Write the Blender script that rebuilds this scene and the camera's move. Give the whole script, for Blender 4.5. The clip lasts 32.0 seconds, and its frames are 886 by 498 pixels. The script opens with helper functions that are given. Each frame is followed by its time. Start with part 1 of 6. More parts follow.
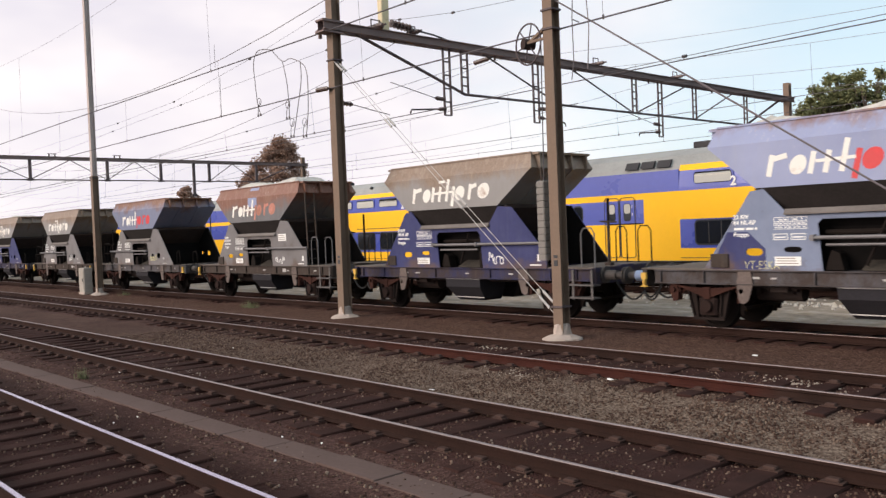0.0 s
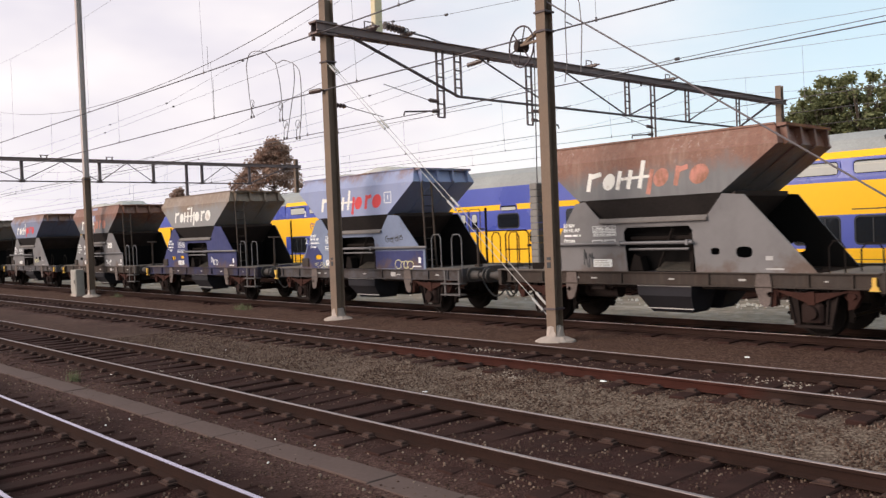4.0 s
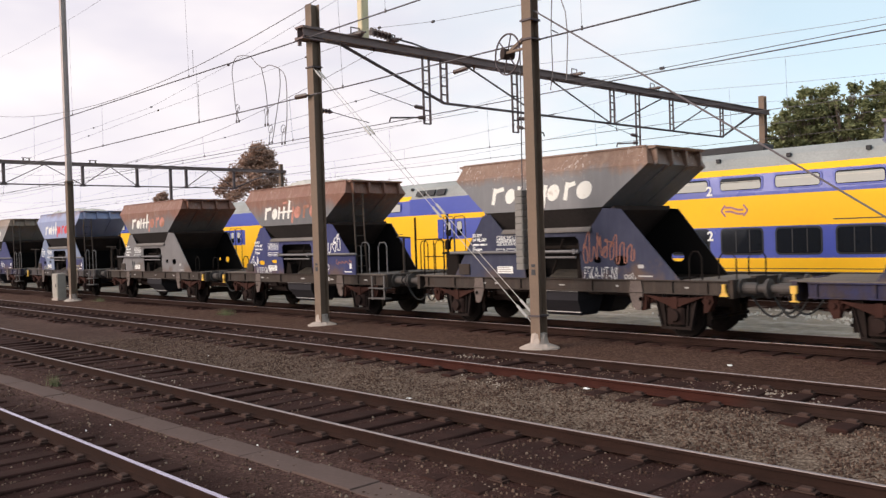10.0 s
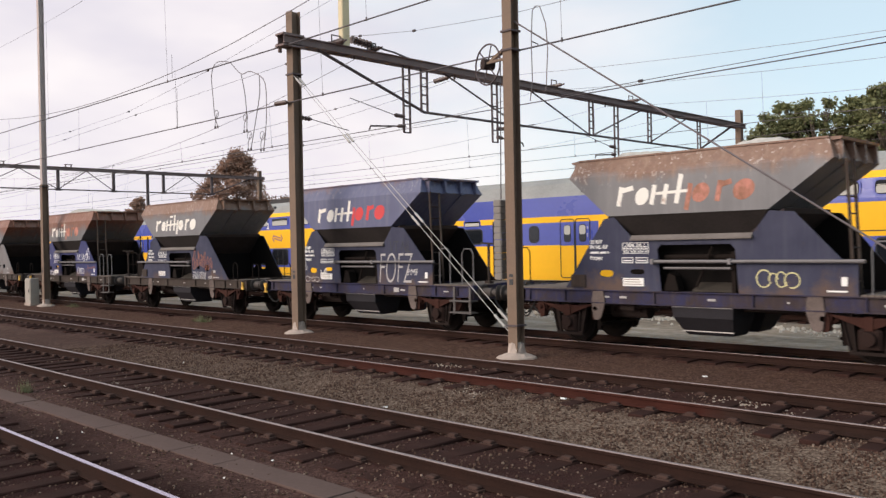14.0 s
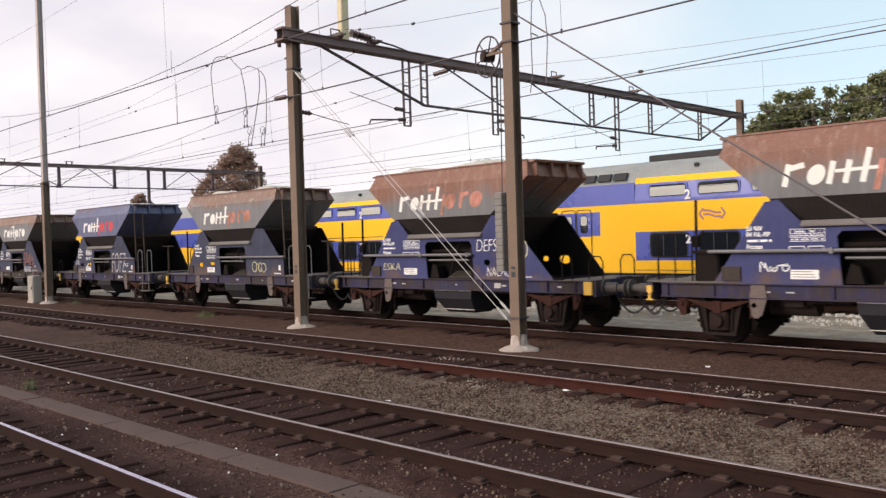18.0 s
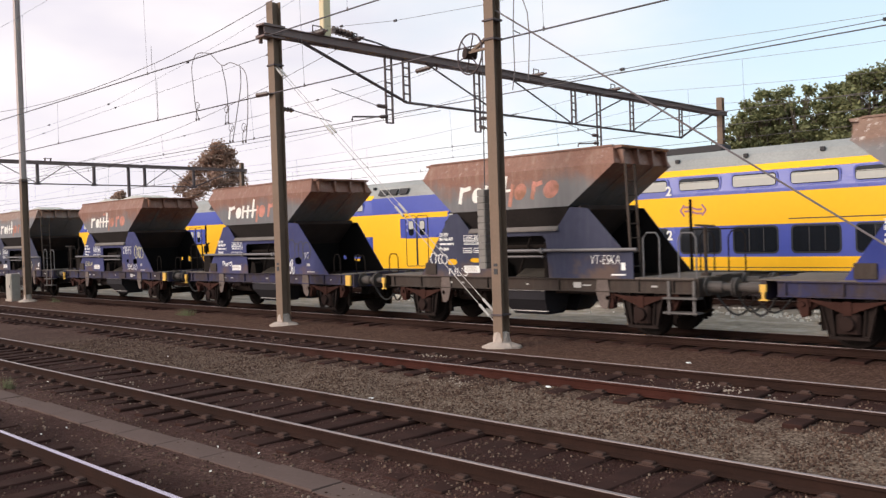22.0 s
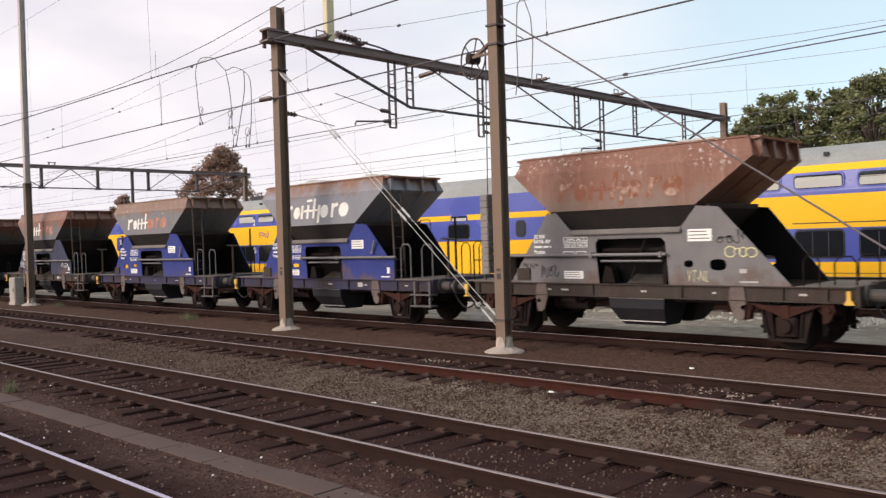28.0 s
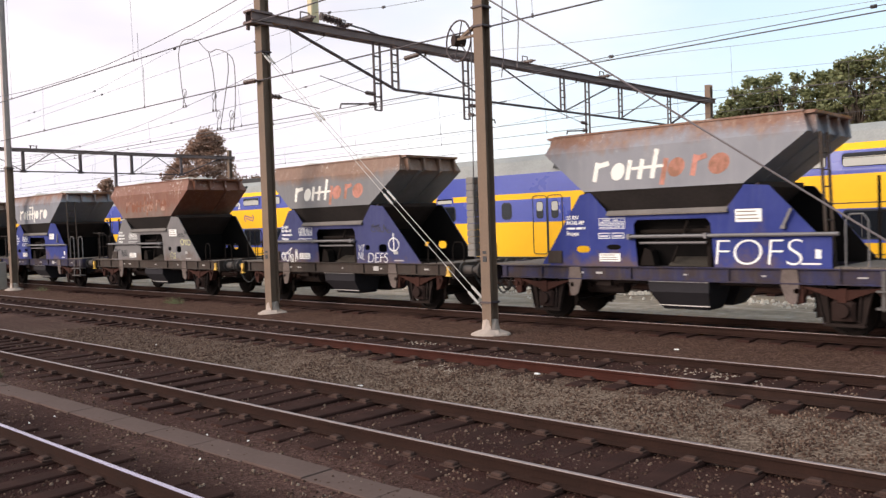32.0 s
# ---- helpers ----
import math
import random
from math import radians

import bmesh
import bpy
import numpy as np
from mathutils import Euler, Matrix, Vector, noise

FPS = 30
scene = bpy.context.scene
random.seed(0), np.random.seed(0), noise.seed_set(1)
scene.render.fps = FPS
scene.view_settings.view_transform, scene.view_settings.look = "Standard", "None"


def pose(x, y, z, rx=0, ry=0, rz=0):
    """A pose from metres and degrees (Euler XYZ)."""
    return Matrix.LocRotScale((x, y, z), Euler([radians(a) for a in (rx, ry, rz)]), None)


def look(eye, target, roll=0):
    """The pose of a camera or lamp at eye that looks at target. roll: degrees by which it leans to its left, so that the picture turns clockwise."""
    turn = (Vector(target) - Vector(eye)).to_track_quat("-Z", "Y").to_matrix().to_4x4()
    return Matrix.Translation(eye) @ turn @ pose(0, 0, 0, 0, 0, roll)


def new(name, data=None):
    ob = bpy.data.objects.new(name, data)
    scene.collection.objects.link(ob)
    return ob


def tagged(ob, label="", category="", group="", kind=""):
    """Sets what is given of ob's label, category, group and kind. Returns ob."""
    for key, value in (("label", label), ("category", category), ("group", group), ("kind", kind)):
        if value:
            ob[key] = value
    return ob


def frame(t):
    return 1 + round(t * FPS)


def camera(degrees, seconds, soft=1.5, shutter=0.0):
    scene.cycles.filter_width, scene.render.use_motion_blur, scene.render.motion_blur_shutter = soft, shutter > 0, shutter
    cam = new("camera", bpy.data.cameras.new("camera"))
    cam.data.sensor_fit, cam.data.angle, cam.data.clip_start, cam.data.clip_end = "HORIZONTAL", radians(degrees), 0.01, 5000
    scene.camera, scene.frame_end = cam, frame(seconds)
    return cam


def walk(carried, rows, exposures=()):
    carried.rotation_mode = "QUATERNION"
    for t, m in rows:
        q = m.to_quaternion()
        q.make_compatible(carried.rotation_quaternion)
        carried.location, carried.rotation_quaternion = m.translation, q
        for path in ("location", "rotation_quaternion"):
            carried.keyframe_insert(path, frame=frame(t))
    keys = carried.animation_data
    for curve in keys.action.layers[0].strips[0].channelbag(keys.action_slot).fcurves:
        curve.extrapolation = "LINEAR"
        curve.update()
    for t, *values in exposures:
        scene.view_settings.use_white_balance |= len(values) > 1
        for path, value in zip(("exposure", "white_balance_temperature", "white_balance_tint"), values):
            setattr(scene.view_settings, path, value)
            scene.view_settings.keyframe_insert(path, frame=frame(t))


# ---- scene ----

EYE = (0.0, 0.0, 2.231)


def aim(turn, tilt, lean):
    """Camera pose: turn to the left of the way across the tracks, tilt up, roll, in degrees."""
    a, b = radians(turn), radians(tilt)
    way = Vector((-math.sin(a) * math.cos(b), math.cos(a) * math.cos(b), math.sin(b)))
    return look(EYE, Vector(EYE) + way * 20, lean)


cam = camera(55.41, 32.0, 1.4, 0.3)
walk(cam, [
    (0, aim(47.669, -1.325, -2.294)), (0.5, aim(47.490, -1.355, -2.211)), (1, aim(47.433, -1.354, -2.110)),
    (1.5, aim(47.369, -1.352, -2.068)), (2, aim(47.334, -1.362, -2.331)), (2.5, aim(47.326, -1.361, -2.462)),
    (3, aim(47.293, -1.333, -2.408)), (3.5, aim(47.288, -1.276, -2.400)), (5.5, aim(46.750, -0.994, -1.521)),
    (6, aim(46.682, -0.895, -1.614)), (6.5, aim(46.742, -0.844, -1.849)), (7, aim(46.769, -0.827, -2.035)),
    (7.5, aim(46.849, -0.818, -1.886)), (8, aim(46.844, -0.788, -1.821)), (8.5, aim(46.229, -0.855, -1.722)),
    (9, aim(46.273, -1.084, -1.517)), (9.5, aim(46.208, -0.865, -1.810)), (10, aim(46.160, -0.809, -1.807)),
    (10.5, aim(46.116, -0.741, -1.827)), (11, aim(46.091, -0.627, -1.730)), (11.5, aim(46.084, -0.472, -1.456)),
    (12, aim(45.978, -0.346, -1.123)), (12.5, aim(45.926, -0.209, -0.998)), (13, aim(45.516, -0.063, -1.352)),
    (13.5, aim(45.147, -0.022, -1.069)), (14, aim(44.678, -0.243, -1.159)), (14.5, aim(44.518, -0.252, -1.185)),
    (16.5, aim(44.893, -0.517, -1.904)), (17, aim(44.905, -0.588, -1.798)), (17.5, aim(44.849, -0.651, -1.800)),
    (18, aim(44.802, -0.707, -1.765)), (18.5, aim(44.409, -0.730, -1.302)), (19, aim(44.141, -0.812, -1.638)),
    (19.5, aim(44.247, -0.869, -2.058)), (20, aim(44.071, -0.973, -2.390)), (20.5, aim(43.904, -1.132, -2.423)),
    (21, aim(43.758, -1.155, -2.346)), (21.5, aim(43.638, -1.069, -2.145)), (22, aim(43.623, -0.933, -1.818)),
    (22.5, aim(43.663, -0.762, -1.889)), (23, aim(43.561, -0.629, -2.010)), (23.5, aim(43.492, -0.503, -2.000)),
    (24, aim(43.457, -0.482, -2.039)), (24.5, aim(43.495, -0.449, -1.847)), (25, aim(43.484, -0.385, -1.592)),
    (25.5, aim(43.503, -0.347, -1.310)), (27.5, aim(43.722, -0.468, -1.771)), (28, aim(43.811, -0.610, -1.694)),
    (28.5, aim(43.825, -0.828, -1.545)), (29, aim(43.827, -1.015, -1.676)), (29.5, aim(43.814, -1.183, -1.955)),
    (30, aim(43.809, -1.313, -2.051)), (30.5, aim(43.235, -1.552, -2.107)), (31, aim(43.001, -1.748, -2.242)),
    (31.5, aim(42.926, -1.864, -2.038)), (32, aim(42.900, -1.799, -1.886)),
], [(0.0, -0.13, 6700, 10), (7.0, -0.16, 6700, 10), (10.0, -0.12, 6700, 10), (12.0, -0.17, 6700, 10), (14.0, -0.20, 6700, 10), (17.0, -0.17, 6700, 10),
    (20.0, -0.06, 6700, 10), (22.0, -0.07, 6700, 10), (25.0, -0.16, 6700, 10), (28.0, -0.12, 6700, 10), (30.0, -0.06, 6700, 10), (32.0, 0.03, 6700, 10)])

# ---- sky and sun ----
world = bpy.data.worlds.new("sky")
scene.world = world
world.use_nodes = True
wn, wl = world.node_tree.nodes, world.node_tree.links
wn.clear()
SUN_EL, SUN_AZ = radians(24), radians(204)
w_out = wn.new("ShaderNodeOutputWorld")
w_sky = wn.new("ShaderNodeTexSky")
w_sky.sky_type, w_sky.sun_disc = "NISHITA", False
w_sky.sun_elevation, w_sky.sun_rotation = SUN_EL, SUN_AZ
w_sky.air_density, w_sky.dust_density, w_sky.ozone_density = 1.0, 0.3, 1.8
w_bg = wn.new("ShaderNodeBackground")
w_bg.inputs["Strength"].default_value = 0.15
w_cl = wn.new("ShaderNodeBackground")
w_cl.inputs["Strength"].default_value = 1.14
w_co = wn.new("ShaderNodeTexCoord")
w_map = wn.new("ShaderNodeMapping")
w_map.inputs["Scale"].default_value = (1.0, 1.0, 2.6)
w_map.inputs["Location"].default_value = (0.35, 0.2, 0.0)
w_noise = wn.new("ShaderNodeTexNoise")
w_noise.inputs["Scale"].default_value = 1.6
w_noise.inputs["Detail"].default_value = 7
w_noise.inputs["Roughness"].default_value = 0.55
w_ramp = wn.new("ShaderNodeValToRGB")
w_ramp.color_ramp.elements[0].position, w_ramp.color_ramp.elements[1].position = 0.36, 0.86
w_ramp.color_ramp.elements[0].color = (0.60, 0.60, 0.60, 1)
w_soft = wn.new("ShaderNodeTexNoise")
w_soft.inputs["Scale"].default_value, w_soft.inputs["Detail"].default_value = 2.6, 4
w_tone = wn.new("ShaderNodeValToRGB")
w_tone.color_ramp.elements[0].position, w_tone.color_ramp.elements[1].position = 0.36, 0.62
w_tone.color_ramp.elements[0].color, w_tone.color_ramp.elements[1].color = (0.79, 0.765, 0.87, 1), (1.05, 1.0, 1.03, 1)
wl.new(w_soft.outputs["Fac"], w_tone.inputs["Fac"])
w_haze = wn.new("ShaderNodeMix")
w_haze.data_type = "RGBA"
w_haze.inputs[6].default_value = (0.85, 1.03, 1.12, 1)
w_part = wn.new("ShaderNodeMapRange")
w_part.inputs[1].default_value, w_part.inputs[2].default_value = 0.34, 0.78
wl.new(w_part.outputs[0], w_haze.inputs[0])
wl.new(w_tone.outputs["Color"], w_haze.inputs[7])
wl.new(w_haze.outputs[2], w_cl.inputs["Color"])
w_mix = wn.new("ShaderNodeMixShader")
wl.new(w_co.outputs["Generated"], w_map.inputs["Vector"])
wl.new(w_map.outputs["Vector"], w_noise.inputs["Vector"])
wl.new(w_map.outputs["Vector"], w_soft.inputs["Vector"])
w_sep = wn.new("ShaderNodeSeparateXYZ")
w_bank = wn.new("ShaderNodeMath")
w_bank.operation = "MULTIPLY_ADD"
w_bank.inputs[1].default_value = -0.90
w_high = wn.new("ShaderNodeMath")
w_high.operation = "MULTIPLY_ADD"
w_high.inputs[1].default_value = -0.70
wl.new(w_co.outputs["Generated"], w_sep.inputs[0])
wl.new(w_sep.outputs["X"], w_bank.inputs[0])
wl.new(w_noise.outputs["Fac"], w_bank.inputs[2])
w_deep = wn.new("ShaderNodeMath")
w_deep.operation = "MULTIPLY_ADD"
w_deep.inputs[1].default_value = -0.50
wl.new(w_sep.outputs["Y"], w_deep.inputs[0])
wl.new(w_sep.outputs["Z"], w_high.inputs[0])
wl.new(w_bank.outputs[0], w_deep.inputs[2])
wl.new(w_deep.outputs[0], w_high.inputs[2])
wl.new(w_high.outputs[0], w_ramp.inputs["Fac"])
wl.new(w_high.outputs[0], w_part.inputs[0])
wl.new(w_ramp.outputs["Color"], w_mix.inputs["Fac"])
wl.new(w_sky.outputs["Color"], w_bg.inputs["Color"])
wl.new(w_bg.outputs["Background"], w_mix.inputs[1])
wl.new(w_cl.outputs["Background"], w_mix.inputs[2])
wl.new(w_mix.outputs["Shader"], w_out.inputs["Surface"])

sun_data = bpy.data.lights.new("sun", "SUN")
sun_data.energy, sun_data.angle, sun_data.color = 3.7, radians(40), (1.0, 0.865, 0.765)
sun = new("sun", sun_data)
to_sun = Vector((math.sin(SUN_AZ) * math.cos(SUN_EL), math.cos(SUN_AZ) * math.cos(SUN_EL), math.sin(SUN_EL)))
sun.matrix_world = look(to_sun * 100, (0, 0, 0))

# ---- materials ----


def rgb(c):
    return (c[0], c[1], c[2], 1)


class Mat:
    """A node material under construction."""

    def __init__(self, name, rough=0.7, metal=0.0, spec=0.5):
        self.m = bpy.data.materials.new(name)
        self.m.use_nodes = True
        self.t = self.m.node_tree
        self.n, self.l = self.t.nodes, self.t.links
        self.b = self.n["Principled BSDF"]
        self.b.inputs["Roughness"].default_value = rough
        self.b.inputs["Metallic"].default_value = metal
        self.b.inputs["Specular IOR Level"].default_value = spec
        self.co = self.n.new("ShaderNodeTexCoord")
        self.geo = None

    def vec(self, scale=(1, 1, 1), shift=(0, 0, 0), spread=False):
        mp = self.n.new("ShaderNodeMapping")
        mp.inputs["Scale"].default_value = scale
        mp.inputs["Location"].default_value = shift
        self.l.new(self.co.outputs["Object"], mp.inputs["Vector"])
        if spread:
            info = self.n.new("ShaderNodeObjectInfo")
            mul = self.n.new("ShaderNodeMath")
            mul.operation = "MULTIPLY"
            mul.inputs[1].default_value = 37.0
            self.l.new(info.outputs["Random"], mul.inputs[0])
            self.l.new(mul.outputs[0], mp.inputs["Location"])
        return mp.outputs["Vector"]

    def noise(self, scale, detail=5, rough=0.6, vec=None, dist=0.0):
        nd = self.n.new("ShaderNodeTexNoise")
        nd.inputs["Scale"].default_value, nd.inputs["Detail"].default_value = scale, detail
        nd.inputs["Roughness"].default_value, nd.inputs["Distortion"].default_value = rough, dist
        self.l.new(vec or self.vec(), nd.inputs["Vector"])
        return nd.outputs["Fac"]

    def ramp(self, fac, stops):
        r = self.n.new("ShaderNodeValToRGB")
        els = r.color_ramp.elements
        while len(els) < len(stops):
            els.new(0.5)
        for e, (p, c) in zip(els, stops):
            e.position = p
            e.color = rgb(c) if isinstance(c, tuple) else (c, c, c, 1)
        self.l.new(fac, r.inputs["Fac"])
        return r.outputs["Color"]

    def mix(self, fac, a, b, kind="MIX"):
        m = self.n.new("ShaderNodeMix")
        m.data_type, m.blend_type = "RGBA", kind
        for sock, v in ((m.inputs[0], fac), (m.inputs[6], a), (m.inputs[7], b)):
            if isinstance(v, (int, float)):
                sock.default_value = v
            elif isinstance(v, tuple):
                sock.default_value = rgb(v)
            else:
                self.l.new(v, sock)
        return m.outputs[2]

    def math(self, op, a, b=0.0):
        m = self.n.new("ShaderNodeMath")
        m.operation, m.use_clamp = op, op in ("ADD", "SUBTRACT", "MULTIPLY")
        for i, v in enumerate((a, b)):
            if isinstance(v, (int, float)):
                m.inputs[i].default_value = v
            else:
                self.l.new(v, m.inputs[i])
        return m.outputs[0]

    def axis(self, which):
        s = self.n.new("ShaderNodeSeparateXYZ")
        self.l.new(self.co.outputs["Object"], s.inputs[0])
        return s.outputs[which]

    def span(self, value, a, b, lo=0.0, hi=1.0):
        r = self.n.new("ShaderNodeMapRange")
        r.inputs[1].default_value, r.inputs[2].default_value = a, b
        r.inputs[3].default_value, r.inputs[4].default_value = lo, hi
        self.l.new(value, r.inputs[0])
        return r.outputs[0]

    def colour(self, c):
        if isinstance(c, tuple):
            self.b.inputs["Base Color"].default_value = rgb(c)
        else:
            self.l.new(c, self.b.inputs["Base Color"])
        return self

    def rough(self, fac, lo, hi):
        self.l.new(self.span(fac, 0.3, 0.7, lo, hi), self.b.inputs["Roughness"])
        return self

    def bump(self, fac, strength=0.3, dist=0.01):
        bp = self.n.new("ShaderNodeBump")
        bp.inputs["Strength"].default_value, bp.inputs["Distance"].default_value = strength, dist
        self.l.new(fac, bp.inputs["Height"])
        self.l.new(bp.outputs["Normal"], self.b.inputs["Normal"])
        return self


def simple(name, c, rough=0.7, metal=0.0, vary=0.25, scale=6.0, bump=0.15, spec=0.5):
    k = Mat(name, rough, metal, spec)
    big, small = k.noise(scale * 0.25), k.noise(scale * 5, 4)
    dark, light = tuple(v * (1 - vary) for v in c), tuple(min(1, v * (1 + vary)) for v in c)
    col = k.ramp(big, [(0.3, dark), (0.7, light)])
    col = k.mix(0.35, col, k.ramp(small, [(0.3, dark), (0.7, light)]))
    k.colour(col).bump(small, bump, 0.004).rough(big, max(0.05, rough - 0.12), min(1, rough + 0.1))
    return k.m


def hopper_paint(name, base, rust, rust_col=(0.22, 0.095, 0.055), pale=(0.36, 0.26, 0.20), flakes=0.25, edge=(2.9, 4.0)):
    """Weathered wagon paint: rust eats down from the rim in streaks, dust everywhere."""
    k = Mat(name, 0.5, 0.0, 0.5)
    big = k.noise(0.9, 6, 0.62, k.vec(spread=True))
    streak = k.noise(1.0, 6, 0.65, k.vec((7, 7, 0.8), spread=True))
    fine = k.noise(26, 4, 0.6)
    z = k.axis(2)
    up = k.span(z, edge[0], edge[1], -0.35, 0.30)
    f = k.math("ADD", k.math("MULTIPLY", big, 0.75), k.math("MULTIPLY", streak, 0.30))
    f = k.math("ADD", f, up)
    mask = k.ramp(f, [(0.66 - 0.5 * rust, 0.0), (0.86 - 0.45 * rust, 1.0)])
    dust = k.ramp(streak, [(0.45, 0.0), (0.75, 0.5)])
    paint = k.mix(dust, k.mix(k.ramp(big, [(0.3, 0.0), (0.7, 0.35)]), base, tuple(v * 0.6 for v in base)), tuple(0.6 * v + 0.12 for v in base))
    rusty = k.mix(k.ramp(fine, [(0.35, 0.0), (0.7, 1.0)]), tuple(v * 0.7 for v in rust_col), rust_col)
    rusty = k.mix(k.ramp(streak, [(0.5, 0.0), (0.8, 0.55)]), rusty, pale)
    col = k.mix(mask, paint, rusty)
    # flakes where the last paint clings below the rim
    bits = k.noise(1.0, 3, 0.7, k.vec((16, 16, 7), spread=True))
    where = k.math("MULTIPLY", k.ramp(bits, [(0.60, 0.0), (0.64, 1.0)]), k.math("MULTIPLY", k.ramp(k.noise(1.1, 2, 0.5, k.vec(spread=True)), [(0.46, 0.0), (0.58, 1.0)]), k.span(z, 3.3, 3.7)))
    col = k.mix(k.math("MULTIPLY", where, flakes), col, (0.60, 0.54, 0.50))
    k.colour(col).bump(fine, 0.2, 0.004).rough(big, 0.40, 0.62)
    return k.m


def ground_mat():
    k = Mat("yard_ground", 1.0, 0.0, 0.08)
    y = k.axis(1)
    wob = k.math("MULTIPLY", k.noise(0.6, 4), 1.6)
    yy = k.n.new("ShaderNodeMath")
    yy.operation = "ADD"
    k.l.new(y, yy.inputs[0])
    k.l.new(wob, yy.inputs[1])
    big, mid, fine = k.noise(0.35, 5), k.noise(3.0, 6, 0.7), k.noise(30, 3, 0.7)
    cells = k.n.new("ShaderNodeTexVoronoi")
    cells.inputs["Scale"].default_value = 34
    k.l.new(k.vec(), cells.inputs["Vector"])
    gravel = k.ramp(cells.outputs["Color"], [(0.1, (0.0500, 0.0262, 0.0218)), (0.5, (0.1090, 0.0600, 0.0495)), (0.95, (0.2150, 0.1300, 0.1080))])
    dirt = k.ramp(mid, [(0.3, (0.0180, 0.0072, 0.0062)), (0.7, (0.0430, 0.0180, 0.0155))])
    deep = k.ramp(k.mix(0.5, mid, fine), [(0.3, (0.0120, 0.0052, 0.0046)), (0.7, (0.0322, 0.0147, 0.0127))])
    soil = k.ramp(mid, [(0.3, (0.0390, 0.0200, 0.0130)), (0.7, (0.0740, 0.0400, 0.0255))])
    pale = k.ramp(k.mix(0.5, mid, k.noise(1.1, 5, 0.65, k.vec((0.25, 1, 1)))), [(0.36, (0.19, 0.165, 0.135)), (0.5, (0.31, 0.27, 0.225)), (0.64, (0.46, 0.42, 0.37))])
    brown = k.mix(k.ramp(big, [(0.35, 0.15), (0.65, 0.55)]), dirt, gravel)
    light = k.ramp(cells.outputs["Color"], [(0.1, (0.0640, 0.0420, 0.0315)), (0.5, (0.1500, 0.1060, 0.0800)), (0.95, (0.2900, 0.2200, 0.1700))])
    grey = k.mix(k.ramp(fine, [(0.4, 0.0), (0.7, 0.2)]), light, dirt)
    # nearest strip goes extra dark: the view's corner vignetting put into its colour
    c = k.mix(k.span(yy.outputs[0], 4.6, 5.4), k.mix(0.97, brown, deep), brown)
    c = k.mix(k.span(yy.outputs[0], 8.4, 9.2), c, k.mix(k.span(k.axis(0), -24.0, -7.0, 0.15, 1.0), brown, grey))
    c = k.mix(k.span(yy.outputs[0], 11.0, 11.9), c, brown)
    c = k.mix(k.span(yy.outputs[0], 13.2, 13.9), c, k.mix(k.ramp(cells.outputs["Color"], [(0.2, 0.0), (0.9, 0.75)]), soil, gravel))
    c = k.mix(k.span(yy.outputs[0], 18.9, 19.2), c, pale)
    c = k.mix(k.span(yy.outputs[0], 24.5, 26.0), c, brown)
    for mid_y in (2.93, 6.87, 11.35, 16.5):
        off = k.n.new("ShaderNodeMath")
        off.operation = "SUBTRACT"
        k.l.new(y, off.inputs[0])
        off.inputs[1].default_value = mid_y
        dist = k.n.new("ShaderNodeMath")
        dist.operation = "ABSOLUTE"
        k.l.new(off.outputs[0], dist.inputs[0])
        c = k.mix(k.math("MULTIPLY", k.span(dist.outputs[0], 1.5, 0.8), k.ramp(big, [(0.3, 0.45), (0.7, 0.85)])), c, dirt)
    # shade under the train painted into the oily ground between its rails
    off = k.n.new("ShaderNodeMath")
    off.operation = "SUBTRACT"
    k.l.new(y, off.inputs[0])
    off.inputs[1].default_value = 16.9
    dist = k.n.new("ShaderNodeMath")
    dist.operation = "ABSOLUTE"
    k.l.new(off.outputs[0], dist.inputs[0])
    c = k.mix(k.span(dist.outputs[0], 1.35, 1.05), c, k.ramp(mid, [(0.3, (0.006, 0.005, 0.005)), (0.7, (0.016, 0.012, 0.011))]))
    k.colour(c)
    h = k.mix(0.5, cells.outputs["Distance"], fine)
    k.bump(h, 0.8, 0.028)
    return k.m


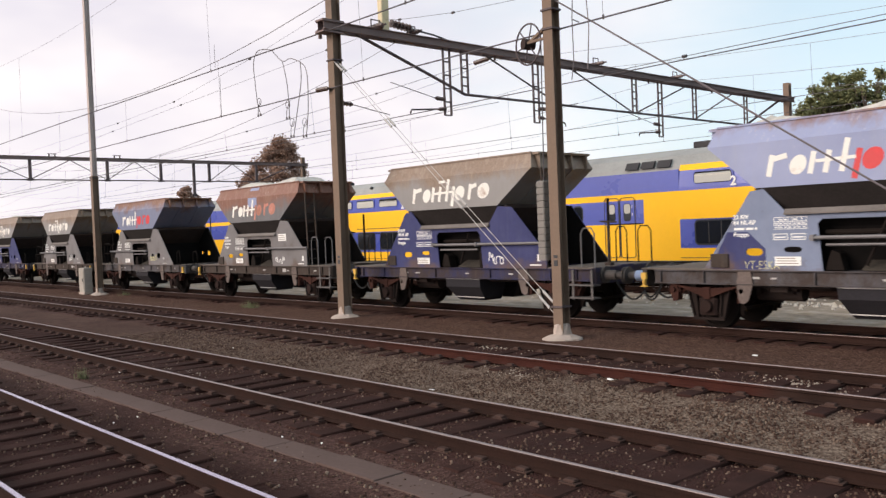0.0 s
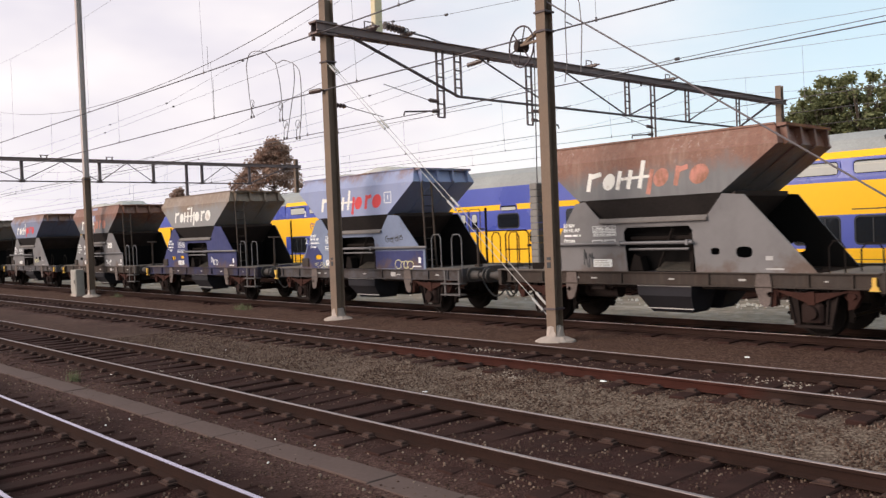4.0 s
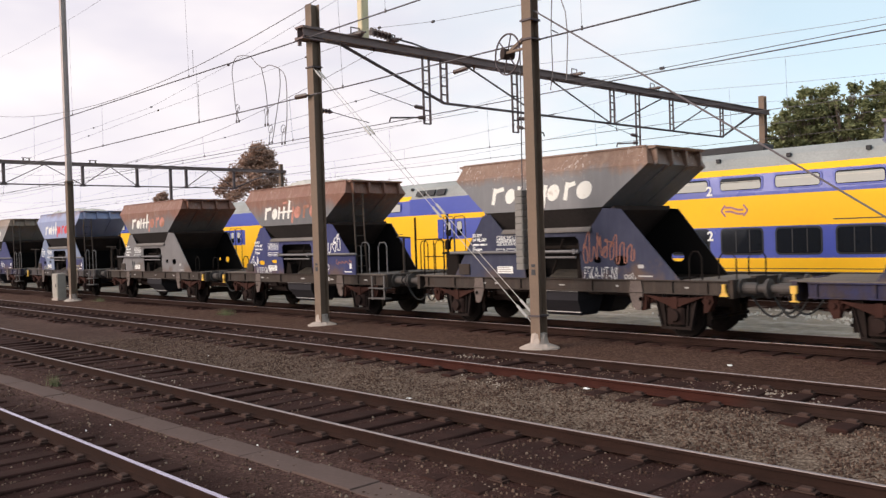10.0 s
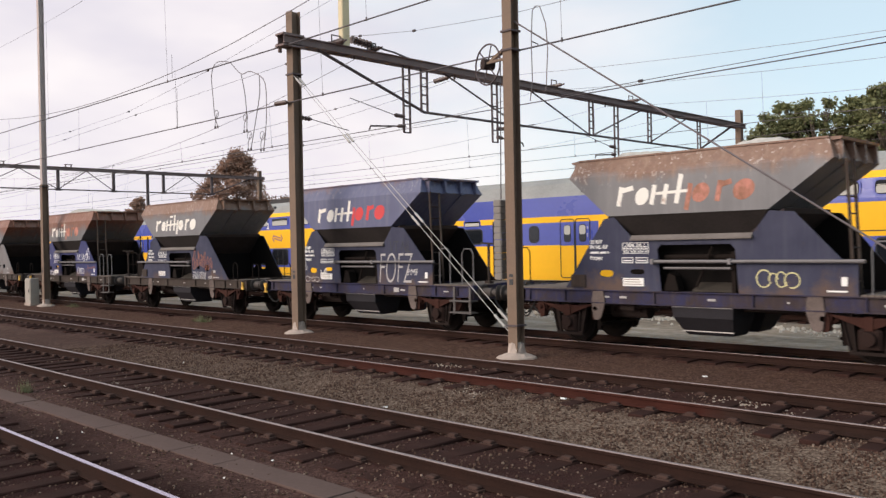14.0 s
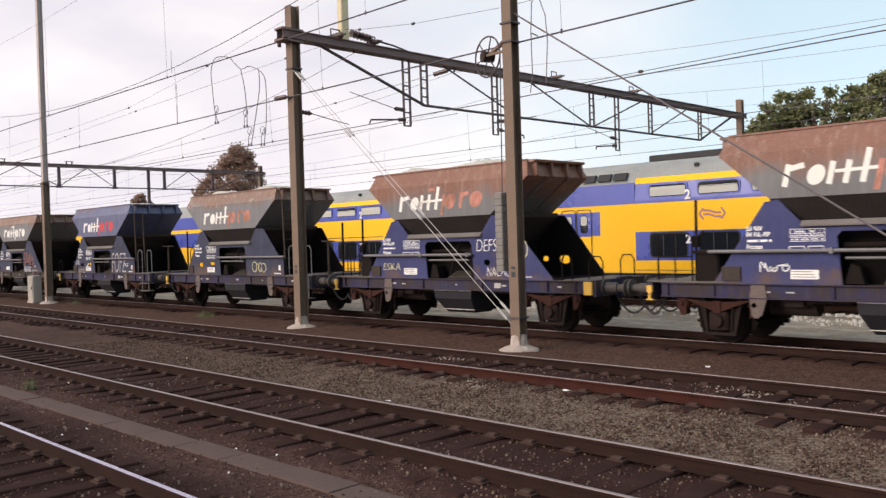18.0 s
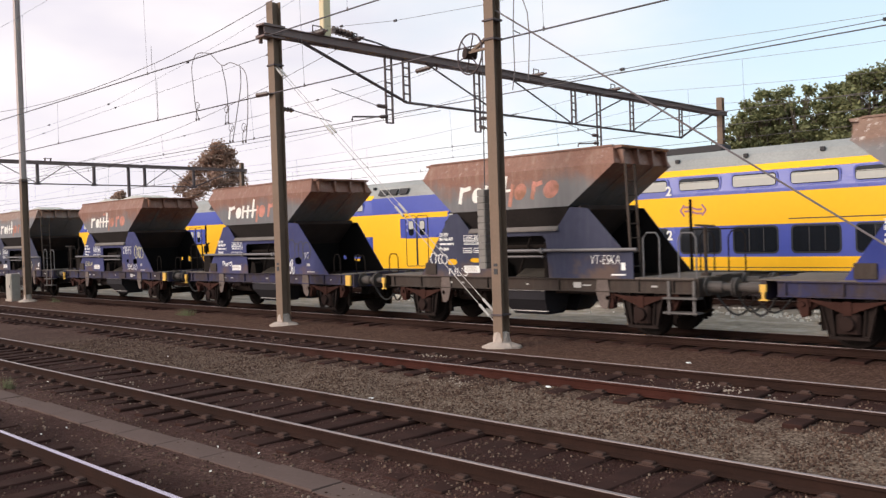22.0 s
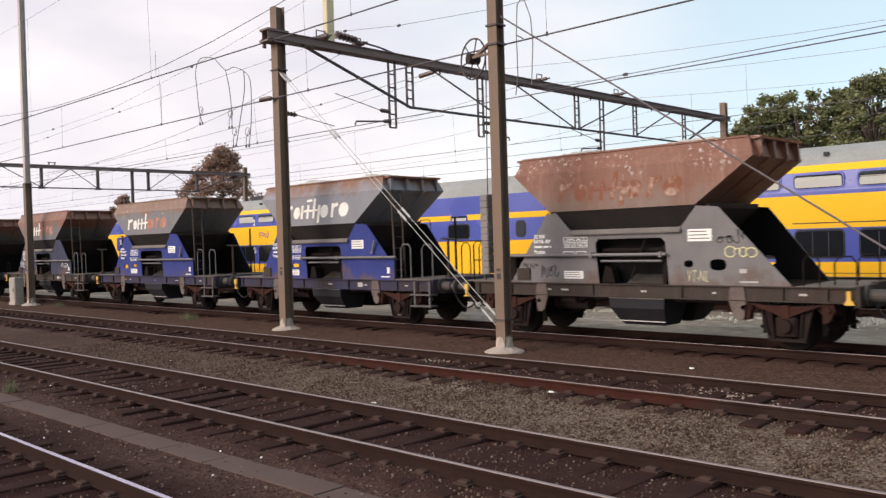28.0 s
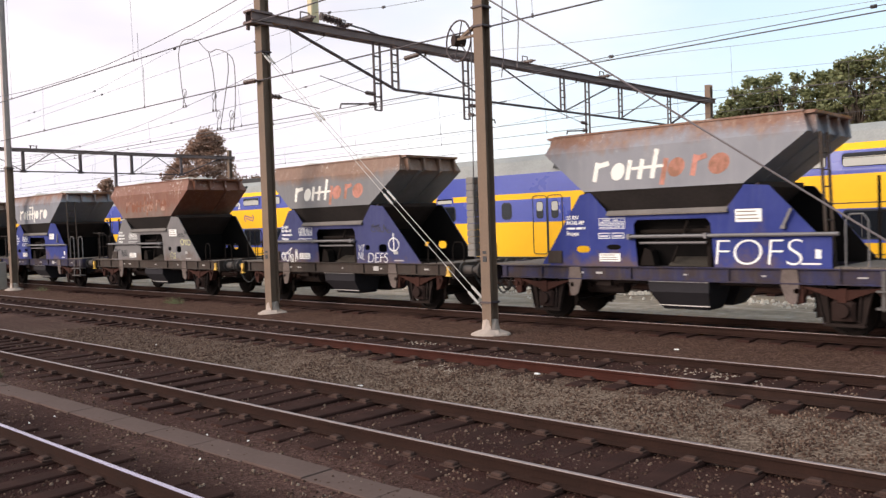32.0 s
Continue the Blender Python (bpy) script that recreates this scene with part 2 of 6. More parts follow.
M = {
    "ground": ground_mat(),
    "rail_rust": simple("rusty_rail_steel", (0.028, 0.0145, 0.0115), 0.9, 0.0, 0.35, 8, 0.15, 0.1),
        "rail_top": simple("worn_rail_head", (0.24, 0.19, 0.185), 0.5, 0.3, 0.2, 10),
    "rail_shine": simple("polished_rail_head", (0.52, 0.47, 0.58), 0.24, 1.0, 0.1, 10, 0.03),
    "sleeper": simple("tarred_timber_sleeper", (0.038, 0.0190, 0.016), 1.0, 0, 0.4, 12, 0.6, 0.06),
    "plate": simple("rusty_base_plate", (0.062, 0.037, 0.031), 0.9, 0.0, 0.35, 14, 0.15, 0.1),
    "concrete": simple("old_concrete", (0.38, 0.31, 0.27), 0.9, 0, 0.3, 8, 0.5),
    "trough": simple("dirty_concrete_lid", (0.110, 0.074, 0.065), 1.0, 0, 0.22, 3, 0.3, 0.1),
    "mast": simple("weathered_mast_steel", (0.175, 0.117, 0.083), 0.75, 0.05, 0.25, 5, 0.2),
    "strut": simple("dull_grey_stay_steel", (0.15, 0.125, 0.13), 0.6, 0.2, 0.2, 5, 0),
    "pole": simple("pale_weathered_pole_steel", (0.48, 0.40, 0.38), 0.75, 0.05, 0.2, 5, 0.2),
    "girder": simple("dark_girder_steel", (0.085, 0.062, 0.066), 0.7, 0.2, 0.3, 5),
    "beam": simple("brown_grey_girder_steel", (0.18, 0.128, 0.122), 0.75, 0.05, 0.3, 5),
    "wire": simple("dark_wire", (0.10, 0.085, 0.09), 0.5, 0.4, 0.2, 5, 0),
    "zinc": simple("galvanised_steel", (0.45, 0.43, 0.42), 0.5, 0.5, 0.2, 8),
    "stay": simple("pale_galvanised_stay", (0.46, 0.43, 0.41), 0.55, 0.2, 0.2, 8),
    "porcelain": simple("brown_insulator", (0.09, 0.055, 0.05), 0.3, 0, 0.2, 8, 0),
    "cream": simple("cream_paint", (0.62, 0.52, 0.33), 0.6, 0, 0.15, 6),
    "cabinet": simple("dirty_beige_cabinet_paint", (0.36, 0.32, 0.28), 0.75, 0, 0.25, 5),
    "box": simple("dirty_white_box_paint", (0.62, 0.58, 0.50), 0.7, 0, 0.2, 6),
    "white": simple("white_marking", (0.80, 0.79, 0.77), 0.6, 0, 0.06, 12, 0.05),
    "faint": simple("faint_stencil_paint", (0.42, 0.40, 0.39), 0.7, 0, 0.2, 12, 0),
    "logo_red": simple("red_lettering_paint", (0.62, 0.045, 0.05), 0.6, 0, 0.15, 7, 0.05),
    "chalk": simple("chalk_yellow_marking", (0.62, 0.58, 0.30), 0.7, 0, 0.15, 10, 0),
    "orange": simple("orange_spray_paint", (0.30, 0.12, 0.085), 0.75, 0, 0.2, 10, 0),
    "black": simple("black_spray_paint", (0.03, 0.03, 0.035), 0.6, 0, 0.2, 10, 0),
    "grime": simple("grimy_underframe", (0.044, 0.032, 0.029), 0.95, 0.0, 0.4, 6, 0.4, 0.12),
    # underside colour: grime, darkened further to paint in the hopper's own shade
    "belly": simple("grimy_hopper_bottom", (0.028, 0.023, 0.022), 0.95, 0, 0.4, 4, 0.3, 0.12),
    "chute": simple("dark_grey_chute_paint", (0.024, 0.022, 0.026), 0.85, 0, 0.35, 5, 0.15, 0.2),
    # near-black colour that paints in the shade behind the side openings
    "inner_shade": simple("shade_dark_inner_plate", (0.0085, 0.0072, 0.007), 0.95, 0, 0.4, 6, 0.3, 0.08),
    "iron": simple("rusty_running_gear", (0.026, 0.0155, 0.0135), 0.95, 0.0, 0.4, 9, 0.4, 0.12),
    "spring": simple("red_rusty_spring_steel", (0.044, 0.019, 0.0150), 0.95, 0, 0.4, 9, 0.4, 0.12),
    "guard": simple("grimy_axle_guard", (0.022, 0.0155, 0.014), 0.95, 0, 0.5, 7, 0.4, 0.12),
    "deck": simple("dusty_deck_plate", (0.15, 0.125, 0.11), 0.9, 0, 0.35, 5, 0.3, 0.15),
    "gusset": simple("dusty_grey_bracket_paint", (0.135, 0.105, 0.095), 0.85, 0, 0.45, 4, 0.3, 0.2),
    "dust": simple("dust_covered_sheet", (0.055, 0.047, 0.040), 0.95, 0, 0.4, 5, 0.3, 0.1),
    "steel_step": simple("worn_steel_step", (0.10, 0.09, 0.088), 0.7, 0.1, 0.3, 8, 0.2),
    "rod": simple("dull_grey_rod_steel", (0.16, 0.15, 0.155), 0.6, 0.2, 0.3, 8),
    "lip": simple("dusty_grey_lip", (0.15, 0.13, 0.12), 0.85, 0, 0.35, 4),
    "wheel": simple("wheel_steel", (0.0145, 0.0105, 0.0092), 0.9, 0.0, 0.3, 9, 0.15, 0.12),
    "weight": simple("grey_counterweight_iron", (0.20, 0.18, 0.165), 0.8, 0, 0.25, 6),
    "hook": simple("yellow_hook_paint", (0.62, 0.36, 0.06), 0.6, 0, 0.2, 6),
    "buffer": simple("buffer_steel", (0.060, 0.050, 0.046), 0.7, 0.15, 0.4, 8),
    "buffer_blue": simple("pale_blue_buffer_paint", (0.22, 0.28, 0.42), 0.55, 0.1, 0.2, 8),
    "rubber": simple("black_hose", (0.03, 0.028, 0.028), 0.7, 0, 0.2, 8, 0),
    "spilt": simple("pale_spilt_stone", (0.30, 0.25, 0.21), 0.95, 0, 0.3, 20, 0.3, 0.1),
    "limestone": simple("white_limestone", (0.60, 0.56, 0.50), 0.95, 0, 0.35, 9, 0.3, 0.1),
    "stone_load": simple("pale_ballast_load", (0.50, 0.47, 0.43), 0.95, 0, 0.35, 26, 1.0),
    "y_yellow": simple("yellow_coach_paint", (0.95, 0.50, 0.012), 0.55, 0, 0.05, 1.2, 0.02, 0.3),
    "y_blue": simple("blue_coach_paint", (0.064, 0.088, 0.39), 0.30, 0, 0.10, 1.2, 0.02, 0.6),
    "y_roof": simple("grey_coach_roof", (0.30, 0.30, 0.29), 0.75, 0, 0.25, 3, 0.2),
    "y_dark": simple("dark_bogie", (0.045, 0.042, 0.045), 0.8, 0.2, 0.3, 5),
    "y_mark": simple("mauve_emblem_paint", (0.36, 0.15, 0.20), 0.5, 0, 0.1, 5, 0),
    "blind": simple("pale_window_blind", (0.46, 0.45, 0.42), 0.7, 0, 0.08, 3, 0),
    "seatdark": simple("dark_coach_interior", (0.02, 0.022, 0.028), 0.8, 0, 0.2, 5, 0),
    "bark": simple("tree_bark", (0.12, 0.09, 0.07), 0.9, 0, 0.3, 6, 0.5),
    "weed": simple("weed_leaf", (0.055, 0.07, 0.022), 0.7, 0, 0.3, 9, 0),
    "litter": simple("white_litter", (0.82, 0.80, 0.78), 0.7, 0, 0.05, 9, 0),
}


def leaf_mat(name, a, b):
    k = Mat(name, 0.65, 0, 0.3)
    g = k.n.new("ShaderNodeNewGeometry")
    col = k.ramp(g.outputs["Random Per Island"], [(0.0, a), (1.0, b)])
    k.colour(col)
    thin = k.n.new("ShaderNodeBsdfTranslucent")
    blend = k.n.new("ShaderNodeMixShader")
    blend.inputs["Fac"].default_value = 0.25
    k.l.new(col, thin.inputs["Color"])
    k.l.new(k.b.outputs["BSDF"], blend.inputs[1])
    k.l.new(thin.outputs["BSDF"], blend.inputs[2])
    k.l.new(blend.outputs["Shader"], k.n["Material Output"].inputs["Surface"])
    return k.m


def worn_paint(name, paint, rust, low, high):
    """Lettering paint that has flaked down to the rust in blotches."""
    k = Mat(name, 0.7, 0, 0.25)
    f = k.math("ADD", k.math("MULTIPLY", k.noise(2.2, 4, 0.6, k.vec(spread=True)), 0.6), k.math("MULTIPLY", k.noise(14, 4, 0.7, k.vec((1, 1, 0.5), spread=True)), 0.4))
    k.colour(k.mix(k.ramp(f, [(low, 0.0), (high, 1.0)]), paint, rust)).bump(f, 0.2, 0.003)
    return k.m


M["logo_pink"] = worn_paint("faded_red_lettering_paint", (0.56, 0.24, 0.19), (0.27, 0.13, 0.085), 0.42, 0.60)
M["logo_ghost"] = worn_paint("rust_eaten_lettering_paint", (0.50, 0.36, 0.30), (0.22, 0.085, 0.05), 0.36, 0.50)
M["logo_white"] = worn_paint("worn_white_lettering_paint", (0.80, 0.77, 0.72), (0.42, 0.30, 0.24), 0.56, 0.70)
def rail_red():
    """Rust-red rail that turns to plain brown at both ends of one stretch."""
    k = Mat("red_rusty_rail_steel", 0.9, 0, 0.1)
    n = k.noise(2.0, 5, 0.6)
    x = k.n.new("ShaderNodeMath")
    x.operation = "ADD"
    k.l.new(k.axis(0), x.inputs[0])
    k.l.new(k.math("MULTIPLY", n, 1.0), x.inputs[1])
    f = k.math("MULTIPLY", k.span(x.outputs[0], -15.0, -11.5), k.span(x.outputs[0], -4.6, -5.1))
    plain = k.ramp(n, [(0.3, (0.022, 0.0125, 0.010)), (0.7, (0.040, 0.022, 0.018))])
    red = k.ramp(n, [(0.3, (0.036, 0.0125, 0.0095)), (0.7, (0.060, 0.020, 0.015))])
    k.colour(k.mix(f, plain, red)).bump(k.noise(30, 4), 0.2, 0.004)
    return k.m


def frame_paint(name, c):
    """Sill paint under brown road dirt and rust blotches."""
    k = Mat(name, 0.8, 0, 0.25)
    big, fine = k.noise(1.8, 6, 0.7, k.vec(spread=True)), k.noise(24, 4, 0.65)
    run = k.noise(1.0, 4, 0.6, k.vec((10, 10, 1.2), spread=True))
    col = k.mix(k.ramp(big, [(0.40, 0.0), (0.60, 0.85)]), c, (0.045, 0.030, 0.024))
    col = k.mix(k.ramp(run, [(0.5, 0.0), (0.75, 0.6)]), col, (0.085, 0.062, 0.050))
    col = k.mix(k.ramp(fine, [(0.5, 0.0), (0.75, 0.5)]), col, (0.03, 0.02, 0.017))
    k.colour(col).bump(fine, 0.25, 0.004)
    return k.m


M["rail_red"] = rail_red()
M["frame_brown"] = frame_paint("brown_grey_frame_paint", (0.050, 0.039, 0.034))
M["frame_blue"] = frame_paint("dull_blue_frame_paint", (0.030, 0.031, 0.080))
M["frame_grey"] = frame_paint("grey_frame_paint", (0.085, 0.08, 0.088))
M["leaf_green"] = leaf_mat("green_leaves", (0.085, 0.095, 0.042), (0.27, 0.275, 0.13))
M["leaf_red"] = leaf_mat("reddish_leaves", (0.20, 0.118, 0.085), (0.45, 0.285, 0.21))


def glass_mat():
    k = Mat("dark_window_glass", 0.06, 0.0, 0.6)
    k.b.inputs["Base Color"].default_value = (0.012, 0.014, 0.018, 1)
    k.b.inputs["Alpha"].default_value = 1.0
    return k.m


M["glass"] = glass_mat()

# ---- mesh tools ----


class Shape:
    """Collects vertices and faces of one mesh."""

    def __init__(self):
        self.v, self.f = [], []

    def add(self, verts, faces):
        n = len(self.v)
        self.v += [tuple(p) for p in verts]
        self.f += [tuple(i + n for i in q) for q in faces]
        return self

    def box(self, x0, x1, y0, y1, z0, z1):
        return self.add([(x0, y0, z0), (x1, y0, z0), (x1, y1, z0), (x0, y1, z0), (x0, y0, z1), (x1, y0, z1), (x1, y1, z1), (x0, y1, z1)],
                        [(3, 2, 1, 0), (4, 5, 6, 7), (0, 1, 5, 4), (1, 2, 6, 5), (2, 3, 7, 6), (3, 0, 4, 7)])

    def cham(self, x0, x1, y0, y1, z0, z1, c=0.01):
        """A box with its long upright and upper edges cut off."""
        a = [(x0 + c, y0), (x1 - c, y0), (x1, y0 + c), (x1, y1 - c), (x1 - c, y1), (x0 + c, y1), (x0, y1 - c), (x0, y0 + c)]
        mx, my = (x0 + x1) / 2, (y0 + y1) / 2
        kx, ky = 1 - 2 * c / max(x1 - x0, 3 * c), 1 - 2 * c / max(y1 - y0, 3 * c)
        top = [(mx + (x - mx) * kx, my + (y - my) * ky, z1) for x, y in a]
        vs = [(x, y, z0) for x, y in a] + [(x, y, z1 - c) for x, y in a] + top
        fs = [tuple(range(7, -1, -1)), tuple(range(16, 24))]
        for r in (0, 8):
            fs += [(r + i, r + (i + 1) % 8, r + 8 + (i + 1) % 8, r + 8 + i) for i in range(8)]
        return self.add(vs, fs)

    def prism(self, poly, axis, a, b):
        """A polygon drawn in the other two axes (in xyz order), from a to b along axis."""
        n = len(poly)

        def put(p, t):
            return {0: (t, p[0], p[1]), 1: (p[0], t, p[1]), 2: (p[0], p[1], t)}[axis]
        vs = [put(p, a) for p in poly] + [put(p, b) for p in poly]
        fs = [tuple(range(n)), tuple(range(2 * n - 1, n - 1, -1))]
        fs += [(i, i + n, (i + 1) % n + n, (i + 1) % n) for i in range(n)]
        return self.add(vs, fs)

    def tube(self, p, q, r, n=6, r2=None):
        p, q = Vector(p), Vector(q)
        d = (q - p).normalized()
        u = d.orthogonal().normalized()
        w = d.cross(u)
        r2 = r if r2 is None else r2
        ring = [u * math.cos(2 * math.pi * i / n) + w * math.sin(2 * math.pi * i / n) for i in range(n)]
        vs = [p + c * r for c in ring] + [q + c * r2 for c in ring]
        fs = [(i, (i + 1) % n, n + (i + 1) % n, n + i) for i in range(n)] + [tuple(range(n - 1, -1, -1)), tuple(range(n, 2 * n))]
        return self.add(vs, fs)

    def line(self, pts, r, n=5):
        """One unbroken tube along points."""
        pts = [Vector(p) for p in pts]
        m = len(pts)
        loops, u = [], None
        closed = (pts[0] - pts[-1]).length < 1e-6
        for i, p in enumerate(pts):
            before = pts[i - 1] if i else (pts[-2] if closed else p)
            after = pts[i + 1] if i + 1 < m else (pts[1] if closed else p)
            d = (after - before).normalized()
            u = d.orthogonal().normalized() if u is None else (u - d * u.dot(d)).normalized()
            w = d.cross(u)
            loops.append([p + (u * math.cos(2 * math.pi * k / n) + w * math.sin(2 * math.pi * k / n)) * r for k in range(n)])
        return self.rings(loops)

    def ring(self, centre, axis, radius, r, n=20, k=5):
        """A torus round an axis through centre."""
        c, d = Vector(centre), Vector(axis).normalized()
        u = d.orthogonal().normalized()
        w = d.cross(u)
        pts = [c + (u * math.cos(2 * math.pi * i / n) + w * math.sin(2 * math.pi * i / n)) * radius for i in range(n)]
        return self.line(pts + [pts[0]], r, k)

    def bar(self, p, q, w, d, up=(0, 0, 1)):
        """A flat bar of width w and depth d from p to q."""
        p, q = Vector(p), Vector(q)
        a = (q - p).normalized()
        s = a.cross(Vector(up))
        s = (s if s.length > 1e-4 else a.orthogonal()).normalized()
        t = s.cross(a)
        cs = [(-1, -1), (1, -1), (1, 1), (-1, 1)]
        vs = [p + s * (i * w / 2) + t * (j * d / 2) for i, j in cs] + [q + s * (i * w / 2) + t * (j * d / 2) for i, j in cs]
        return self.add(vs, [(3, 2, 1, 0), (4, 5, 6, 7), (0, 1, 5, 4), (1, 2, 6, 5), (2, 3, 7, 6), (3, 0, 4, 7)])

    def rings(self, loops, close_first=True, close_last=True):
        """Skin a list of equal loops."""
        n = len(loops[0])
        vs = [p for lp in loops for p in lp]
        fs = []
        for j in range(len(loops) - 1):
            fs += [(j * n + i, j * n + (i + 1) % n, (j + 1) * n + (i + 1) % n, (j + 1) * n + i) for i in range(n)]
        if close_first:
            fs.append(tuple(range(n - 1, -1, -1)))
        if close_last:
            fs.append(tuple(range((len(loops) - 1) * n, len(loops) * n)))
        return self.add(vs, fs)

    def mesh(self, name, mat, smooth=False):
        me = bpy.data.meshes.new(name)
        me.from_pydata(self.v, [], self.f)
        bm = bmesh.new()
        bm.from_mesh(me)
        bmesh.ops.recalc_face_normals(bm, faces=bm.faces)
        bm.to_mesh(me)
        bm.free()
        me.materials.append(M[mat] if isinstance(mat, str) else mat)
        if smooth:
            me.polygons.foreach_set("use_smooth", [True] * len(me.polygons))
        return me


def part(name, shape, mat, parent, label="", smooth=False):
    """One mesh object under a thing or part; shape may be a ready mesh."""
    me = shape.mesh(name, mat, smooth) if isinstance(shape, Shape) else shape
    ob = new(name, me)
    if parent:
        ob.parent = parent
    if label:
        ob["label"] = label
    return ob


def thing(name, label, category, group="", kind="", at=(0, 0, 0)):
    ob = new(name)
    ob.empty_display_size = 0.2
    ob.location = at
    return tagged(ob, label, category, group, kind)


def solid(name, shape, mat, label, category, group="", kind="", smooth=False):
    return tagged(new(name, shape.mesh(name, mat, smooth)), label, category, group, kind)


def letters(body, size, mat, bold=0.0):
    """A flat mesh of readable characters in the xz plane, facing -y."""
    cu = bpy.data.curves.new("writing", "FONT")
    cu.body, cu.size, cu.extrude, cu.offset = body, size, 0.002, bold
    cu.align_x = "LEFT"
    tmp = bpy.data.objects.new("writing", cu)
    scene.collection.objects.link(tmp)
    dg = bpy.context.evaluated_depsgraph_get()
    me = bpy.data.meshes.new_from_object(tmp.evaluated_get(dg))
    bpy.data.objects.remove(tmp)
    me.transform(Matrix.Rotation(radians(90), 4, "X"))
    me.materials.clear()
    me.materials.append(M[mat])
    return me


# ---- ground and tracks ----
GAUGE = 1.505
TRACKS = [("T1", 2.182, 1), ("T2", 6.114, 0), ("T3", 10.602, 2), ("T4", 15.751, 0), ("T6", 24.68, 0)]
BED = -0.185


def ground_z(x, y):
    z = BED
    if -80 < x < 15 and 1 < y < 30:
        z += 0.05 * (noise.noise((x * 0.7, y * 0.7, 0.3)) - 0.2) + 0.02 * noise.noise((x * 2.1, y * 2.1, 1.7))
        mid = min(abs(y - c) for c in (2.93, 6.87, 11.35, 16.5))
        z += 0.022 * max(0.0, min(1.0, (1.45 - mid) / 0.3))
        z = BED + (z - BED) * max(0.0, min(1.0, (abs(y - 5.02) - 0.24) / 0.4))
    return z


def build_ground():
    s = Shape()
    xs = [-3000, -400, -150] + [-80 + i * 0.5 for i in range(190)] + [30, 100, 400, 3000]
    ys = [-300, -40, 0] + [1.2 + i * 0.25 for i in range(72)] + [19.5 + i for i in range(12)] + [60, 150, 600, 4000]
    vs, fs = [], []
    for y in ys:
        for x in xs:
            vs.append((x, y, ground_z(x, y)))
    n = len(xs)
    for j in range(len(ys) - 1):
        fs += [(j * n + i, j * n + i + 1, (j + 1) * n + i + 1, (j + 1) * n + i) for i in range(n - 1)]
    s.add(vs, fs)
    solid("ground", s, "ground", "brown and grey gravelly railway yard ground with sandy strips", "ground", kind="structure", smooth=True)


def rail_profile(y, z=0.0):
    """Half a flat-bottomed rail's outline round y, with its head's top at z: foot, web, then head."""
    return [(y - 0.065, z - 0.15), (y + 0.065, z - 0.15), (y + 0.065, z - 0.138), (y + 0.012, z - 0.115), (y + 0.012, z - 0.045), (y + 0.035, z - 0.036),
            (y + 0.035, z - 0.006), (y - 0.035, z - 0.006), (y - 0.035, z - 0.036), (y - 0.012, z - 0.045), (y - 0.012, z - 0.115), (y - 0.065, z - 0.138)]


def build_track(code, y0, style):
    word = {0: "brown rusty", 1: "shiny used", 2: "red rusty"}[style]
    t = thing("railway_track", word + " steel rails on dark timber sleepers in gravel", "railway track", "yard tracks", "structure")
    body = {0: "rail_rust", 1: "rail_rust", 2: "rail_red"}[style]
    head = {0: "rail_top", 1: "rail_shine", 2: "rail_top"}[style]
    for i, y in enumerate((y0, y0 + GAUGE)):
        r = part("rail", Shape().prism(rail_profile(y), 0, -260, 40), "rail_rust" if style == 2 and i else body, t)
        hd = Shape().prism([(y - 0.026, -0.006), (y + 0.026, -0.006), (y + 0.024, -0.001), (y + 0.016, 0.0), (y - 0.016, 0.0), (y - 0.024, -0.001)], 0, -260, 40)
        part("running_surface", hd, head, r, "polished rail head" if style == 1 else "worn rail head")
    rng = random.Random(code)
    yc = y0 + GAUGE / 2
    left, right = {"T1": (-32, 9), "T2": (-46, 9), "T3": (-50, 9), "T4": (-50, 9), "T6": (-30, 9)}[code]
    shapes = []
    for v in range(3):
        h = 1.28
        sl = Shape().cham(-0.125, 0.125, -h, h, -0.30, -0.150, 0.014)
        shapes.append(sl.mesh("sleeper", "sleeper"))
    pl = Shape().box(-0.10, 0.10, -0.17, 0.17, -0.152, -0.136).cham(-0.065, 0.065, 0.06, 0.15, -0.15, -0.108, 0.012).cham(-0.065, 0.065, -0.15, -0.06, -0.15, -0.108, 0.012)
    plate = pl.mesh("base_plate", "plate")
    x, far = right + {"T2": 0.62, "T3": 0.37}.get(code, 0.0), Shape()
    while x > -150:
        x -= (0.583 if code == "T2" else 0.605) + rng.uniform(-0.02, 0.02)
        dz, sk = rng.uniform(-0.015, 0.004), rng.uniform(-0.02, 0.02)
        if x > left:
            o = part("sleeper", rng.choice(shapes), None, t)
            m = pose(x, yc + rng.uniform(-0.04, 0.04), dz, 0, 0, math.degrees(sk))
            o.matrix_basis = m
            if code in ("T1", "T2", "T3"):
                for y in (y0, y0 + GAUGE):
                    b = part("base_plate", plate, None, o)
                    b.matrix_basis = m.inverted() @ pose(x, y, 0.0)
        else:
            far.box(x - 0.125, x + 0.125, yc - 1.28, yc + 1.28, -0.3, -0.152 + dz)
    tagged(part("far_sleepers", far, "sleeper", t), kind="stuff")


# ---- masts, portals and wires ----


def h_post(w, z0, z1, tf=0.016):
    """One upright H-section, its flanges facing across the tracks."""
    a, b, c = w / 2, w / 2 - tf, 0.008
    p = [(-a, -a), (a, -a), (a, -b), (c, -b), (c, b), (a, b), (a, a), (-a, a), (-a, b), (-c, b), (-c, -b), (-a, -b)]
    return Shape().prism(p, 2, z0, z1)


